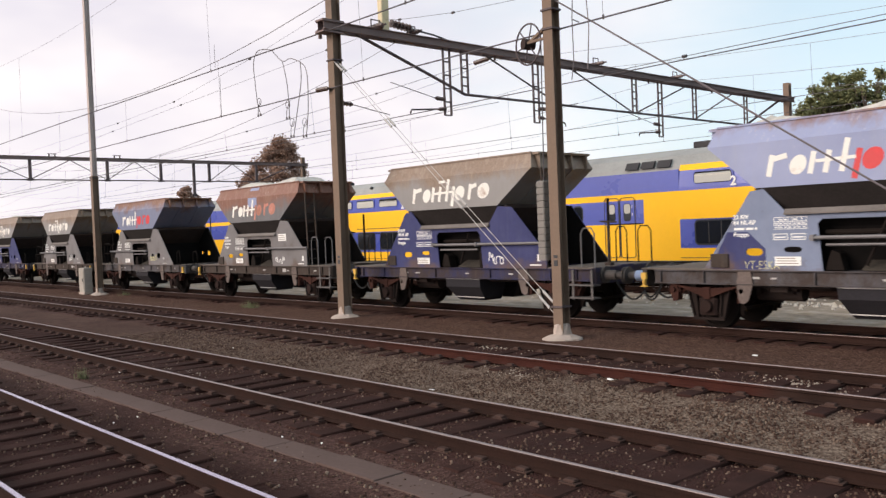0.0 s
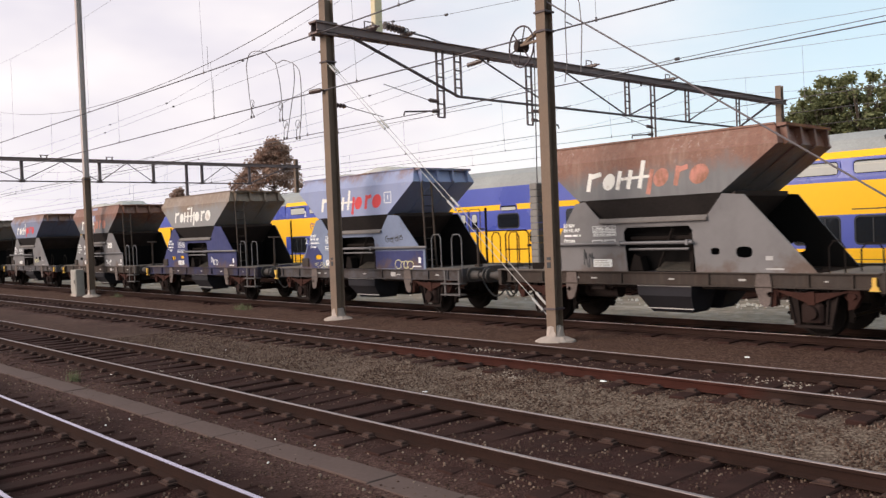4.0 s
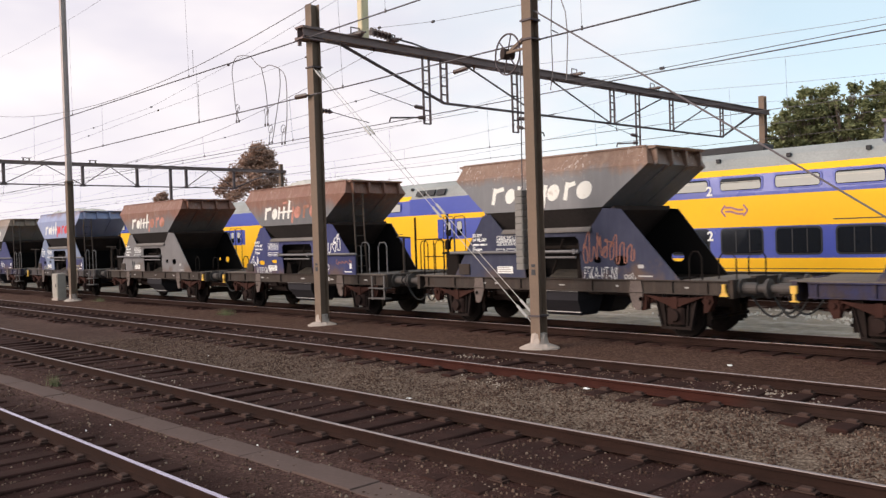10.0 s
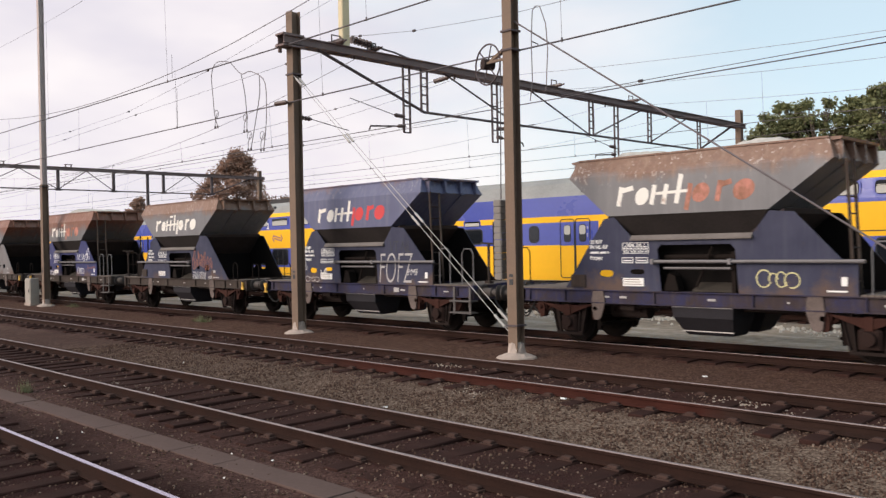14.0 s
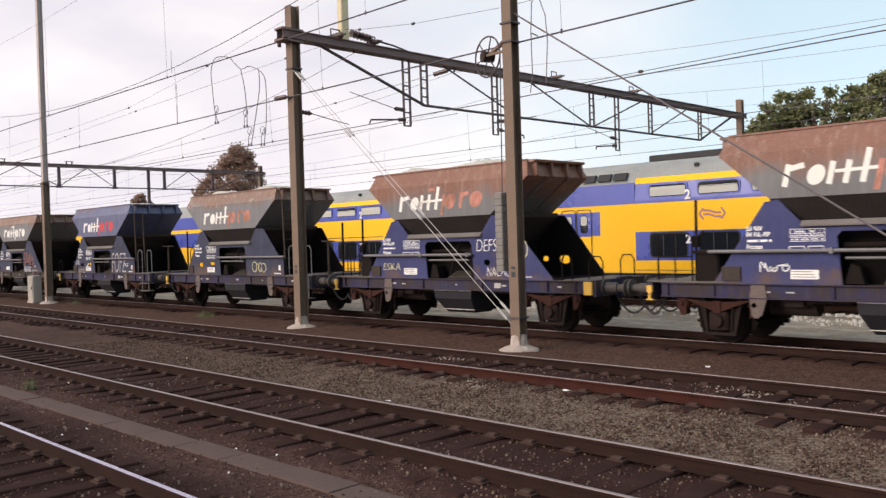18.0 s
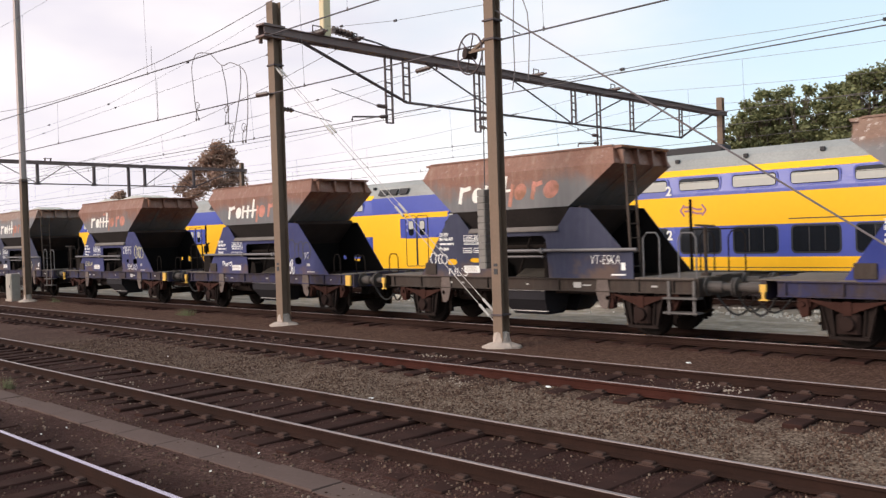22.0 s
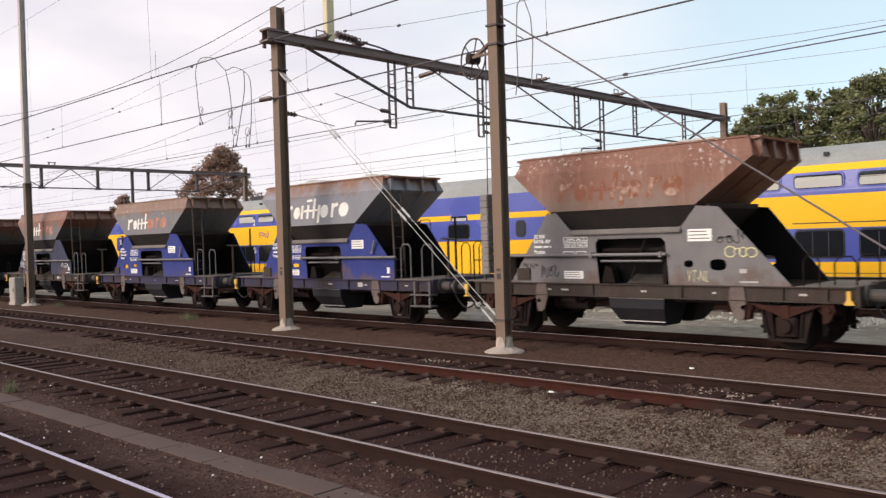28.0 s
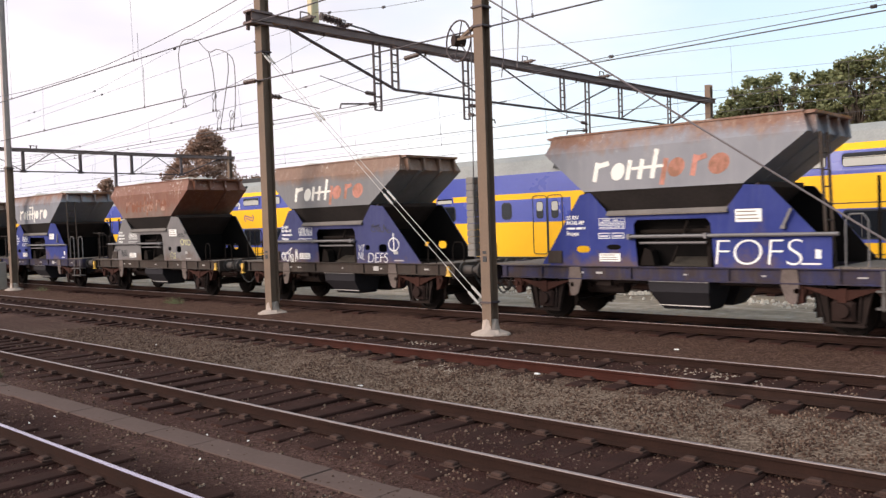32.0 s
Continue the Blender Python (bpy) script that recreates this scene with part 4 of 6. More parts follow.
def end_zone(t, edge, end, way, flank):
    """The single-level end of a coach, from the saloon's edge to its end: yellow flank, blue doors, then a window bay."""
    def sp(a, b):
        return (edge + way * a, edge + way * b) if way > 0 else (edge + way * b, edge + way * a)
    size = abs(end - edge)
    stripe("end_line", t, *sp(flank, size), 2.96, 3.17, "y_yellow", 0.002)
    stripe("end_upper", t, *sp(0, size), 3.17, 3.86, "y_blue", 0.0)
    stripe("end_flank", t, *sp(0, flank), 0.92, 3.17, "y_yellow", 0.001)
    stripe("end_band", t, *sp(flank, size), 2.16, 2.96, "y_blue", 0.0)
    stripe("end_lower", t, *sp(flank, size), 0.92, 2.16, "y_yellow", 0.002)
    a, b = sp(flank + 0.32, flank + 1.62)
    d = part("door", Shape().prism(rounded(a, b, 0.98, 2.9, 0.08), 1, SIDE - 0.012, SIDE - 0.004), "y_yellow", t, "double-leaf entrance door, blue above yellow")
    part("door_panel", Shape().prism(rounded(a, b, 2.14, 2.95, 0.06), 1, SIDE - 0.018, SIDE - 0.0125), "y_blue", d)
    m = (a + b) / 2
    for k in (-0.47, 0.17):
        w = part("door_window", Shape().prism(rounded(m + k, m + k + 0.30, 2.26, 2.86, 0.1), 1, SIDE - 0.024, SIDE - 0.0185), "glass", d)
        part("shade", Shape().prism(rounded(m + k + 0.02, m + k + 0.28, 2.52, 2.84, 0.08), 1, SIDE - 0.028, SIDE - 0.0245), "blind", w, "pale frosted upper pane")
    for u, v in ((a + 0.03, m - 0.03), (m + 0.03, b - 0.03)):
        q = rounded(u, v, 1.02, 3.06, 0.1)
        part("leaf_outline", Shape().line([(x, SIDE - 0.022, z) for x, z in q + q[:1]], 0.013, 5), "black", d)
    part("leaf_joint", Shape().box(m - 0.012, m + 0.012, SIDE - 0.022, SIDE - 0.0185, 1.0, 2.88), "black", d)
    for dz in (2.45, 2.7):
        o = part("door_number", letters("2", 0.12, "white"), None, d)
        o.location = (b - 0.16 if way < 0 else a + 0.06, SIDE - 0.021, dz)
    if way > 0:
        a, b = sp(4.3, 5.35)
        window(t, a, b, 2.28, 2.78)
        window(t, a + 0.16, b - 0.1, 2.92, 3.12, 0.7, r=0.05)
    else:
        a, b = sp(3.95, 4.32)
        window(t, a, b, 2.3, 2.82, r=0.12)
    for k in range(3):
        a, b = sp(0.35 + k * 0.62, 0.35 + k * 0.62 + 0.5)
        part("roof_louvre", Shape().prism([(SIDE + 0.03, 3.98), (SIDE + 0.17, 4.22), (SIDE + 0.24, 4.22), (SIDE + 0.1, 3.98)], 0, a, b), "y_dark", t)


def build_coach(x0, x1, saloon, flanks):
    """One double-deck coach from x0 to x1; saloon: the span with two decks of windows; flanks: the plain widths beside it."""
    t = thing("passenger_coach", "yellow and blue double-deck passenger coach parked in the yard", "railway coach", "parked train")
    prof = [(SIDE + 0.012, 0.9), (SIDE + 0.012, 3.2), (SIDE + 0.055, 3.80), (SIDE + 0.15, 4.01), (SIDE + 0.4, 4.34), (SIDE + 0.8, 4.55), (SIDE + 1.4, 4.62)]
    full = prof + [(2 * (SIDE + 1.4) - y, z) for y, z in reversed(prof[:-1])]
    part("body", Shape().prism(full, 0, x0, x1), "y_roof", t, "grey roof and dark core of the body")
    s0, s1 = saloon
    part("roof_stripe", Shape().prism([(SIDE + 0.05, 3.81), (SIDE + 0.148, 4.0), (SIDE + 0.135, 4.005), (SIDE + 0.03, 3.81)], 0, s0, s1), "y_yellow", t)
    part("upper_band", Shape().prism([(SIDE - 0.004, 3.17), (SIDE + 0.1, 3.17), (SIDE + 0.1, 3.81), (SIDE + 0.040, 3.81), (SIDE - 0.004, 3.27)], 0, s0, s1), "y_blue", t)
    stripe("middle_band", t, s0, s1, 2.25, 3.17, "y_yellow", 0.002)
    stripe("lower_band", t, s0, s1, 1.32, 2.25, "y_blue", 0.0)
    stripe("sill_band", t, s0, s1, 0.92, 1.32, "y_yellow", 0.002)
    part("groove", Shape().box(s0 + 5.6, s1 - 0.5, SIDE - 0.010, SIDE - 0.0045, 2.38, 2.41), "y_dark", t)
    part("sill_groove", Shape().box(s0, s1, SIDE - 0.012, SIDE - 0.0065, 1.0, 1.02), "y_dark", t)
    end_zone(t, s0, x0, -1, flanks[0])
    end_zone(t, s1, x1, 1, flanks[1])
    x = s0 + 0.55
    i = 0
    while x + 1.4 < s1:
        window(t, x, x + 1.3, 3.36, 3.73, (0.85, 0.62, 0.9)[i % 3])
        window(t, x + 0.02, x + 1.28, 1.46, 2.17)
        x += 1.71
        i += 1
    for k, xx in ((0, s0 + 1.80), (1, s0 + 1.80), (0, s1 - 2.02), (1, s1 - 2.02)):
        me = letters("2", 0.40, "white", 0.012)
        o = part("class_number", me, None, t, "white class number")
        o.matrix_local = pose(xx, SIDE - 0.024, 3.24 if k == 0 else 1.86)
    # emblem: two bent arrows in mauve
    e = Shape()
    for dz in (0.06, -0.06):
        q = [(-0.29, 0.04 + dz), (-0.12, 0.04 + dz), (0.12, -0.04 + dz), (0.29, -0.04 + dz)]
        for a, b in zip(q, q[1:]):
            e.bar((a[0], 0, a[1]), (b[0], 0, b[1]), 0.06, 0.006, (0, 1, 0))
    for sg in (1, -1):
        for up in (1, -1):
            e.bar((sg * 0.42, 0, 0), (sg * 0.29, 0, up * 0.17), 0.055, 0.006, (0, 1, 0))
    o = part("emblem", e, "y_mark", t, "mauve double-arrow emblem")
    o.location = (s0 + 2.70, SIDE - 0.014, 2.75)
    part("underframe", Shape().box(x0 + 0.1, x1 - 0.1, SIDE + 0.15, SIDE + 2.6, 0.42, 0.92), "y_dark", t)
    for xb in (x0 + 3.2, x1 - 3.2):
        b = part("bogie", Shape().box(xb - 1.7, xb + 1.7, SIDE + 0.1, SIDE + 0.35, 0.35, 0.7).box(xb - 0.3, xb + 0.3, SIDE + 0.05, SIDE + 0.3, 0.3, 0.8), "y_dark", t)
        for dx in (-1.25, 1.25):
            part("wheel", Shape().tube((xb + dx, SIDE + 0.62, 0.46), (xb + dx, SIDE + 0.76, 0.46), 0.46, 20), "wheel", b)
    for k in range(8):
        xv = s0 + 2 + k * 2.2
        if xv < s1:
            part("roof_vent", Shape().box(xv, xv + 0.12, SIDE + 0.26, SIDE + 0.36, 4.25, 4.36), "y_dark", t)
    eq = part("roof_equipment", Shape().cham(s0 - 0.1, s0 + 3.15, SIDE + 1.1, SIDE + 1.8, 4.6, 4.80, 0.03), "y_dark", t)
    return t


build_coach(-20.25, 6.4, (-14.95, 1.2), (1.36, 1.71))
build_coach(-47.0, -20.4, (-37.95, -26.97), (2.5, 1.71))
build_coach(-73.8, -47.15, (-68.0, -53.0), (1.36, 1.71))

# ---- the hopper train ----
TRAIN_Y, PITCH, FIRST = 16.5, 10.335, -5.95
SPEED = (3.500, 0.02745, -0.0001067)


def run(t):
    """How far the train has rolled by t seconds, in metres."""
    return SPEED[0] * t + SPEED[1] * t * t + SPEED[2] * t ** 3


NEAR, PANEL = -1.17, -1.20
MESHES = {}


def shared(key, make, mat, smooth=False):
    """Mesh data that all wagons share."""
    if key not in MESHES:
        MESHES[key] = make().mesh(key.split("|")[0], mat, smooth)
    return MESHES[key]


def rect(hx, hy, z):
    return [(-hx, -hy, z), (hx, -hy, z), (hx, hy, z), (-hx, hy, z)]


def hopper_shell():
    def ring(a, b, hy, z):
        return [(-a, -hy, z), (b, -hy, z), (b, hy, z), (-a, hy, z)]
    s = Shape()
    s.rings([ring(1.77, 1.73, 1.20, 2.78), ring(2.75, 2.91, 1.20, 3.64), ring(2.60, 2.78, 1.03, 4.02), ring(2.53, 2.71, 0.96, 4.02), ring(2.54, 2.71, 0.98, 3.6)], False, True)
    return s


def hopper_belly():
    return Shape().rings([rect(1.2, 0.93, 2.25), rect(1.28, 0.95, 2.27), rect(1.73, 1.195, 2.785), rect(1.5, 1.0, 2.79)], True, False)


def hopper_neck():
    return Shape().rings([rect(0.92, 0.72, 1.15), rect(1.0, 0.8, 2.0), rect(1.2, 0.92, 2.25)], True, False)


def rounded_hole(x, z, hx, hz, n=12):
    """A squarish oval outline."""
    q = []
    for i in range(n):
        c, d = math.cos(2 * math.pi * i / n), math.sin(2 * math.pi * i / n)
        q.append((x + hx * math.copysign(abs(c) ** 0.7, c), z + hz * math.copysign(abs(d) ** 0.7, d)))
    return q


def holed(poly, holes):
    """The outline with holes let in, each joined to it by a slit."""
    poly = list(poly)

    def turn(p):
        return sum(a[0] * b[1] - b[0] * a[1] for a, b in zip(p, p[1:] + p[:1])) > 0
    for h in holes:
        h = list(h)
        if turn(h) == turn(poly):
            h.reverse()
        i, j = min(((i, j) for i in range(len(poly)) for j in range(len(h))), key=lambda q: (poly[q[0]][0] - h[q[1]][0]) ** 2 + (poly[q[0]][1] - h[q[1]][1]) ** 2)
        poly = poly[:i + 1] + h[j:] + h[:j + 1] + poly[i:]
    return poly


HOLE_LEFT = [rounded_hole(-1.83, 1.56, 0.17, 0.075), rounded_hole(-1.07, 1.60, 0.17, 0.055)]
HOLE_RIGHT = [rounded_hole(1.56, 1.62, 0.10, 0.07), rounded_hole(2.17, 1.60, 0.17, 0.11)]


def end_sheet(way):
    s = Shape()
    e = 2.0 if way > 0 else -1.8
    # slope from the neck up to the hopper's end
    s.prism([(way * 1.2, 2.28), (e, 2.80), (e, 2.70), (way * 1.2, 2.0)], 1, -1.13, 1.13)
    return s


def end_rib(way, y):
    o = 0.115 if way > 0 else -0.06
    return Shape().prism([(way * (2.65 + o), 3.99), (way * (2.84 + o), 3.98), (way * (2.87 + o), 3.66), (way * (2.79 + o), 3.60)], 1, y - 0.03, y + 0.03)


def end_rim(way):
    o = 0.115 if way > 0 else -0.06
    return Shape().prism([(way * (2.62 + o), 3.95), (way * (2.86 + o), 3.97), (way * (2.88 + o), 4.02), (way * (2.62 + o), 4.03)], 1, -1.0, 1.0)


def rim_rail(way):
    return Shape().box(-2.60, 2.78, way * 1.03 - 0.03, way * 1.03 + 0.03, 4.005, 4.04)


def side_plate(y, platform):
    s = Shape()
    a, b = y - 0.012, y + 0.012
    right = [(3.40, 1.2)] if y > 0 else [(3.02, 1.84), (3.28, 1.80), (3.28, 1.2)] if platform else [(3.58, 1.2)]
    s.prism(holed([(-2.93, 1.2), (-1.88, 2.72), (-1.62, 2.76), (-1.16, 2.28), (-0.60, 2.28), (-0.60, 2.10), (-0.52, 1.2)], HOLE_LEFT if y > 0 or platform else HOLE_LEFT[2:]), 1, a, b)
    s.prism(holed([(1.13, 1.2), (1.06, 2.10), (1.06, 2.28), (1.36, 2.28), (1.74, 2.76), (2.2, 2.72)] + right, [] if platform else HOLE_RIGHT), 1, a, b)
    s.box(-0.60, 1.06, a, b, 2.17, 2.28)
    for cx, sg in ((-0.60, 1), (1.06, -1)):
        s.prism([(cx, 2.17), (cx + sg * 0.1, 2.17), (cx, 2.06)], 1, a, b)
    # opening's lip
    sg = -1 if y < 0 else 1
    s.box(-0.56, 1.04, min(y, y - sg * 0.09), max(y, y - sg * 0.09), 2.15, 2.17)
    return s


def lip(y):
    return Shape().prism([(y, 2.25), (y - 0.07, 2.25), (y - 0.07, 2.28), (y, 2.36)], 0, -1.2, 1.42)


def sill(sg):
    """An outer channel of the frame with its flanges."""
    y = sg * 1.20
    p = [(y - sg * 0.03, 0.92), (y + sg * 0.05, 0.92), (y + sg * 0.05, 0.94), (y + sg * 0.002, 0.945), (y + sg * 0.002, 1.18), (y + sg * 0.05, 1.185), (y + sg * 0.05, 1.205), (y - sg * 0.03, 1.205)]
    return Shape().prism(p, 0, -4.05, 4.66)


def sill_rib(x, sg):
    return Shape().box(x - 0.012, x + 0.012, min(sg * 1.202, sg * 1.245), max(sg * 1.202, sg * 1.245), 0.94, 1.185)


def headstock(x):
    return Shape().box(x - 0.05, x + 0.05, -1.2, 1.2, 0.86, 1.22).box(x - 0.06, x + 0.06, -0.25, 0.25, 0.80, 1.25)


def underframe():
    s = Shape()
    for y in (-0.6, 0.6):
        s.box(-4.28, 4.62, y - 0.05, y + 0.05, 0.93, 1.15)
    for x in (-4.0, -2.4, -1.1, 1.35, 2.6, 4.0):
        s.box(x - 0.05, x + 0.05, -1.18, 1.18, 0.95, 1.15)
    s.tube((-2.3, 0.3, 0.75), (2.9, 0.3, 0.75), 0.05)
    s.tube((-2.4, -0.9, 0.86), (-0.5, -0.9, 0.86), 0.025)
    s.tube((1.1, -0.9, 0.86), (2.9, -0.9, 0.86), 0.025)
    s.box(-1.62, -1.28, -1.0, -0.7, 0.78, 0.95).tube((-1.75, -0.85, 0.84), (-1.15, -0.85, 0.84), 0.05, 8)
    return s


def chutes():
    """Two discharge mouths: an upright upper face, then a hood drawn in below."""
    s = Shape()
    for sg in (-1, 1):
        def at(out, x0, x1, z):
            a, b = sg * out, sg * 0.25
            return [(x0, a, z), (x1, a, z), (x1, b, z), (x0, b, z)]
        s.rings([at(0.86, -0.10, 0.84, 0.33), at(0.95, -0.16, 0.90, 0.42), at(1.19, -0.26, 1.0, 0.70), at(1.195, -0.29, 1.02, 0.93), at(1.0, -0.29, 1.02, 1.2)])
    return s


def chute_edge():
    """Worn flat edges round the near mouth."""
    s = Shape().box(-0.17, 0.91, -0.965, -0.945, 0.405, 0.425)
    s.box(-0.275, 1.005, -1.202, -1.190, 0.90, 0.925)
    return s


def axle_guard(x, y):
    """Tie bar below the axle box, with its bolts."""
    return Shape().cham(x - 0.345, x + 0.345, y - 0.065, y + 0.03, 0.19, 0.245, 0.01)


def guard_leg(x, y, sg):
    """Channel leg of the horn guard, drawn in towards the tie bar."""
    a, b = y - 0.04, y + 0.02
    p = [(x + sg * 0.50, 0.93), (x + sg * 0.285, 0.93), (x + sg * 0.225, 0.245), (x + sg * 0.345, 0.245)]
    m = [(x + sg * 0.47, 0.90), (x + sg * 0.315, 0.90), (x + sg * 0.255, 0.27), (x + sg * 0.32, 0.27)]
    n = 4
    vs = [(u, b, v) for u, v in p] + [(u, a - 0.03, v) for u, v in p] + [(u, a - 0.03, v) for u, v in m] + [(u, a + 0.02, v) for u, v in m]
    fs = [(0, 1, 2, 3), (12, 13, 14, 15)]
    for r in (0, 4, 8):
        fs += [(r + i, r + (i + 1) % n, r + 4 + (i + 1) % n, r + 4 + i) for i in range(n)]
    return Shape().add(vs, fs)


def spring_hanger(x, y, sg):
    return Shape().cham(x + sg * 0.68 - 0.06, x + sg * 0.68 + 0.06, y - 0.09, y + 0.05, 0.74, 0.93, 0.015)


def leaf_spring(x, y):
    """Stack of leaves, thick in the middle, hung by shackles at both ends."""
    s = Shape()
    for i in range(8):
        h = 0.70 - i * 0.070
        z = 0.835 - i * 0.024
        pts = [(x + u * h, z + 0.06 * u * u) for u in (-1, -0.5, 0, 0.5, 1)]
        s.prism([(p[0], p[1]) for p in pts] + [(p[0], p[1] - 0.021) for p in reversed(pts)], 1, y - 0.12, y + 0.05)
    s.box(x - 0.07, x + 0.07, y - 0.14, y + 0.08, 0.62, 0.86)
    for sg in (-1, 1):
        s.tube((x + sg * 0.70, y - 0.13, 0.88), (x + sg * 0.70, y + 0.06, 0.88), 0.04, 8)
    return s


def axle_box(x, y):
    s = Shape()
    sg = -1 if y < 0 else 1
    s.cham(x - 0.20, x + 0.20, y - 0.12, y + 0.12, 0.30, 0.66, 0.05)
    s.tube((x, y, 0.48), (x, y + sg * 0.20, 0.48), 0.15, 14, 0.12)
    return s


def gusset(x, y, sg):
    """Tongue plate over the sill that carries the brake hanger."""
    o = -0.058 if y < 0 else 0.058
    q = [(x - 0.13, 1.185), (x + 0.13, 1.185), (x + 0.17, 0.93), (x + 0.10 + sg * 0.03, 0.62), (x + 0.04 + sg * 0.05, 0.56), (x - 0.04 + sg * 0.05, 0.56), (x - 0.10 + sg * 0.03, 0.62), (x - 0.17, 0.93)]
    return Shape().prism(q, 1, y - 0.012 + o, y + 0.012 + o)


def wheel_disc(y):
    sg = -1 if y < 0 else 1
    s = Shape()
    n = 28
    loops = []
    for rad, yy in ((0.10, y - sg * 0.10), (0.12, y + sg * 0.06), (0.30, y + sg * 0.0), (0.40, y + sg * 0.02), (0.40, y + sg * 0.07), (0.46, y + sg * 0.068), (0.465, y - sg * 0.03), (0.49, y - sg * 0.06),
                    (0.47, y - sg * 0.075), (0.39, y - sg * 0.07), (0.30, y - sg * 0.03), (0.10, y - sg * 0.10)):
        loops.append([(rad * math.cos(2 * math.pi * i / n), yy, rad * math.sin(2 * math.pi * i / n)) for i in range(n)])
    return s.rings(loops, False, False)


def brake_gear(ax):
    """Brake blocks either side of the wheels, their hangers and cross beams."""
    s = Shape()
    for sg in (-1, 1):
        for y in (-0.74, 0.74):
            s.prism([(ax + sg * 0.50, 0.30), (ax + sg * 0.58, 0.28), (ax + sg * 0.60, 0.62), (ax + sg * 0.50, 0.62)], 1, y - 0.05, y + 0.05)
            s.bar((ax + sg * 0.57, y, 0.5), (ax + sg * 0.66, y, 0.97), 0.05, 0.04)
        s.tube((ax + sg * 0.6, -0.8, 0.42), (ax + sg * 0.6, 0.8, 0.42), 0.035, 6)
    s.bar((ax - 0.6, 0.0, 0.55), (ax + 0.6, 0.0, 0.55), 0.06, 0.06)
    return s


def brake_block(x, sg):
    """Rusty shackle and lever end that hang beside the spring."""
    s = Shape().prism([(x - 0.08, 0.93), (x + 0.08, 0.93), (x + 0.11, 0.78), (x + sg * 0.05 + 0.05, 0.58), (x + sg * 0.05 - 0.06, 0.55), (x - 0.10, 0.76)], 1, -1.19, -1.02)
    return s.tube((x, -1.24, 0.80), (x, -0.98, 0.80), 0.05, 8).bar((x + sg * 0.02, -1.1, 0.62), (x + sg * 0.20, -1.05, 0.80), 0.05, 0.05)


def buffer_parts(x, sg):
    s = Shape().tube((x, 0, 0), (x + sg * 0.36, 0, 0), 0.115, 14).tube((x, 0, 0), (x + sg * 0.06, 0, 0), 0.19, 14)
    h = Shape().tube((x + sg * 0.34, 0, 0), (x + sg * 0.56, 0, 0), 0.085, 12)
    loops = []
    for r, d in ((0.09, 0.55), (0.19, 0.57), (0.195, 0.60), (0.12, 0.63), (0.02, 0.635)):
        loops.append([(x + sg * d, r * math.cos(a), r * math.sin(a)) for a in [2 * math.pi * i / 18 for i in range(18)]])
    h.rings(loops)
    return s, h


def coupling(x, sg):
    s = Shape()
    s.box(min(x, x + sg * 0.3), max(x, x + sg * 0.3), -0.05, 0.05, 1.0, 1.1)
    s.ring((x + sg * 0.42, 0, 0.95), (0, 1, 0.2), 0.13, 0.025, 12, 5)
    s.ring((x + sg * 0.52, 0, 0.78), (0.3, 1, 0), 0.12, 0.022, 12, 5)
    return s


def hose(x, sg, y):
    return Shape().line([(x + sg * (0.05 + 0.62 * u), y * (1 - 0.4 * u), 0.88 - 0.42 * math.sin(u * math.pi * 0.8)) for u in [i / 8 for i in range(9)]], 0.024, 6)


def pipe(platform):
    a, b = (-0.72, 3.42) if platform else (-2.98, 1.12)
    s = Shape().tube((a, NEAR - 0.09, 1.815), (b, NEAR - 0.09, 1.815), 0.036, 8).tube((-0.45, NEAR - 0.02, 1.68), (0.98, NEAR - 0.02, 1.68), 0.026, 8)
    for x in (-0.66, 1.0):
        s.box(x - 0.03, x + 0.03, NEAR - 0.14, NEAR, 1.76, 1.87)
    return s


def levers():
    return Shape().bar((2.46, NEAR - 0.06, 1.96), (2.62, NEAR - 0.1, 2.28), 0.05, 0.03, (0, 1, 0)).box(2.42, 2.50, NEAR - 0.09, NEAR - 0.01, 1.92, 1.98)


def inner_gear():
    s = Shape().tube((-0.55, -0.95, 1.9), (1.0, -0.95, 1.9), 0.05, 8)
    s.prism([(-0.52, 1.22), (-0.18, 1.22), (-0.26, 1.52), (-0.40, 1.58)], 1, -1.10, -0.85)
    s.box(0.96, 1.04, -1.12, -0.8, 1.2, 2.0)
    return s


def drip_sheet():
    """Dusty sloping sheet at the foot of the side opening."""
    return Shape().prism([(-1.08, 1.21), (-0.74, 1.36), (-0.74, 1.39), (-1.08, 1.24)], 0, 0.12, 0.98)


def steps(x):
    s = Shape()
    for z in (0.53, 0.82):
        s.box(x - 0.38, x + 0.36, -1.34, -1.08, z, z + 0.035)
    for dx in (-0.28, 0.26):
        s.bar((x + dx, -1.262, 0.50), (x + dx, -1.262, 1.18), 0.06, 0.02, (0, 1, 0))
    return s


def hoop(x0, x1, y, z1):
    pts = [(x0, y, 1.2), (x0, y, z1 - 0.12), (x0 + 0.08, y, z1), (x1 - 0.08, y, z1), (x1, y, z1 - 0.12), (x1, y, 1.2)]
    return Shape().line(pts, 0.016, 6)


def ladder():
    s = Shape()
    for y in (-1.02, -0.66):
        s.bar((3.16, y, 1.2), (3.06, y, 3.62), 0.05, 0.03, (0, 1, 0))
    for i in range(7):
        z = 1.45 + i * 0.3
        s.tube((3.15 - 0.041 * (z - 1.2), -1.02, z), (3.15 - 0.041 * (z - 1.2), -0.66, z), 0.014, 5)
    return s


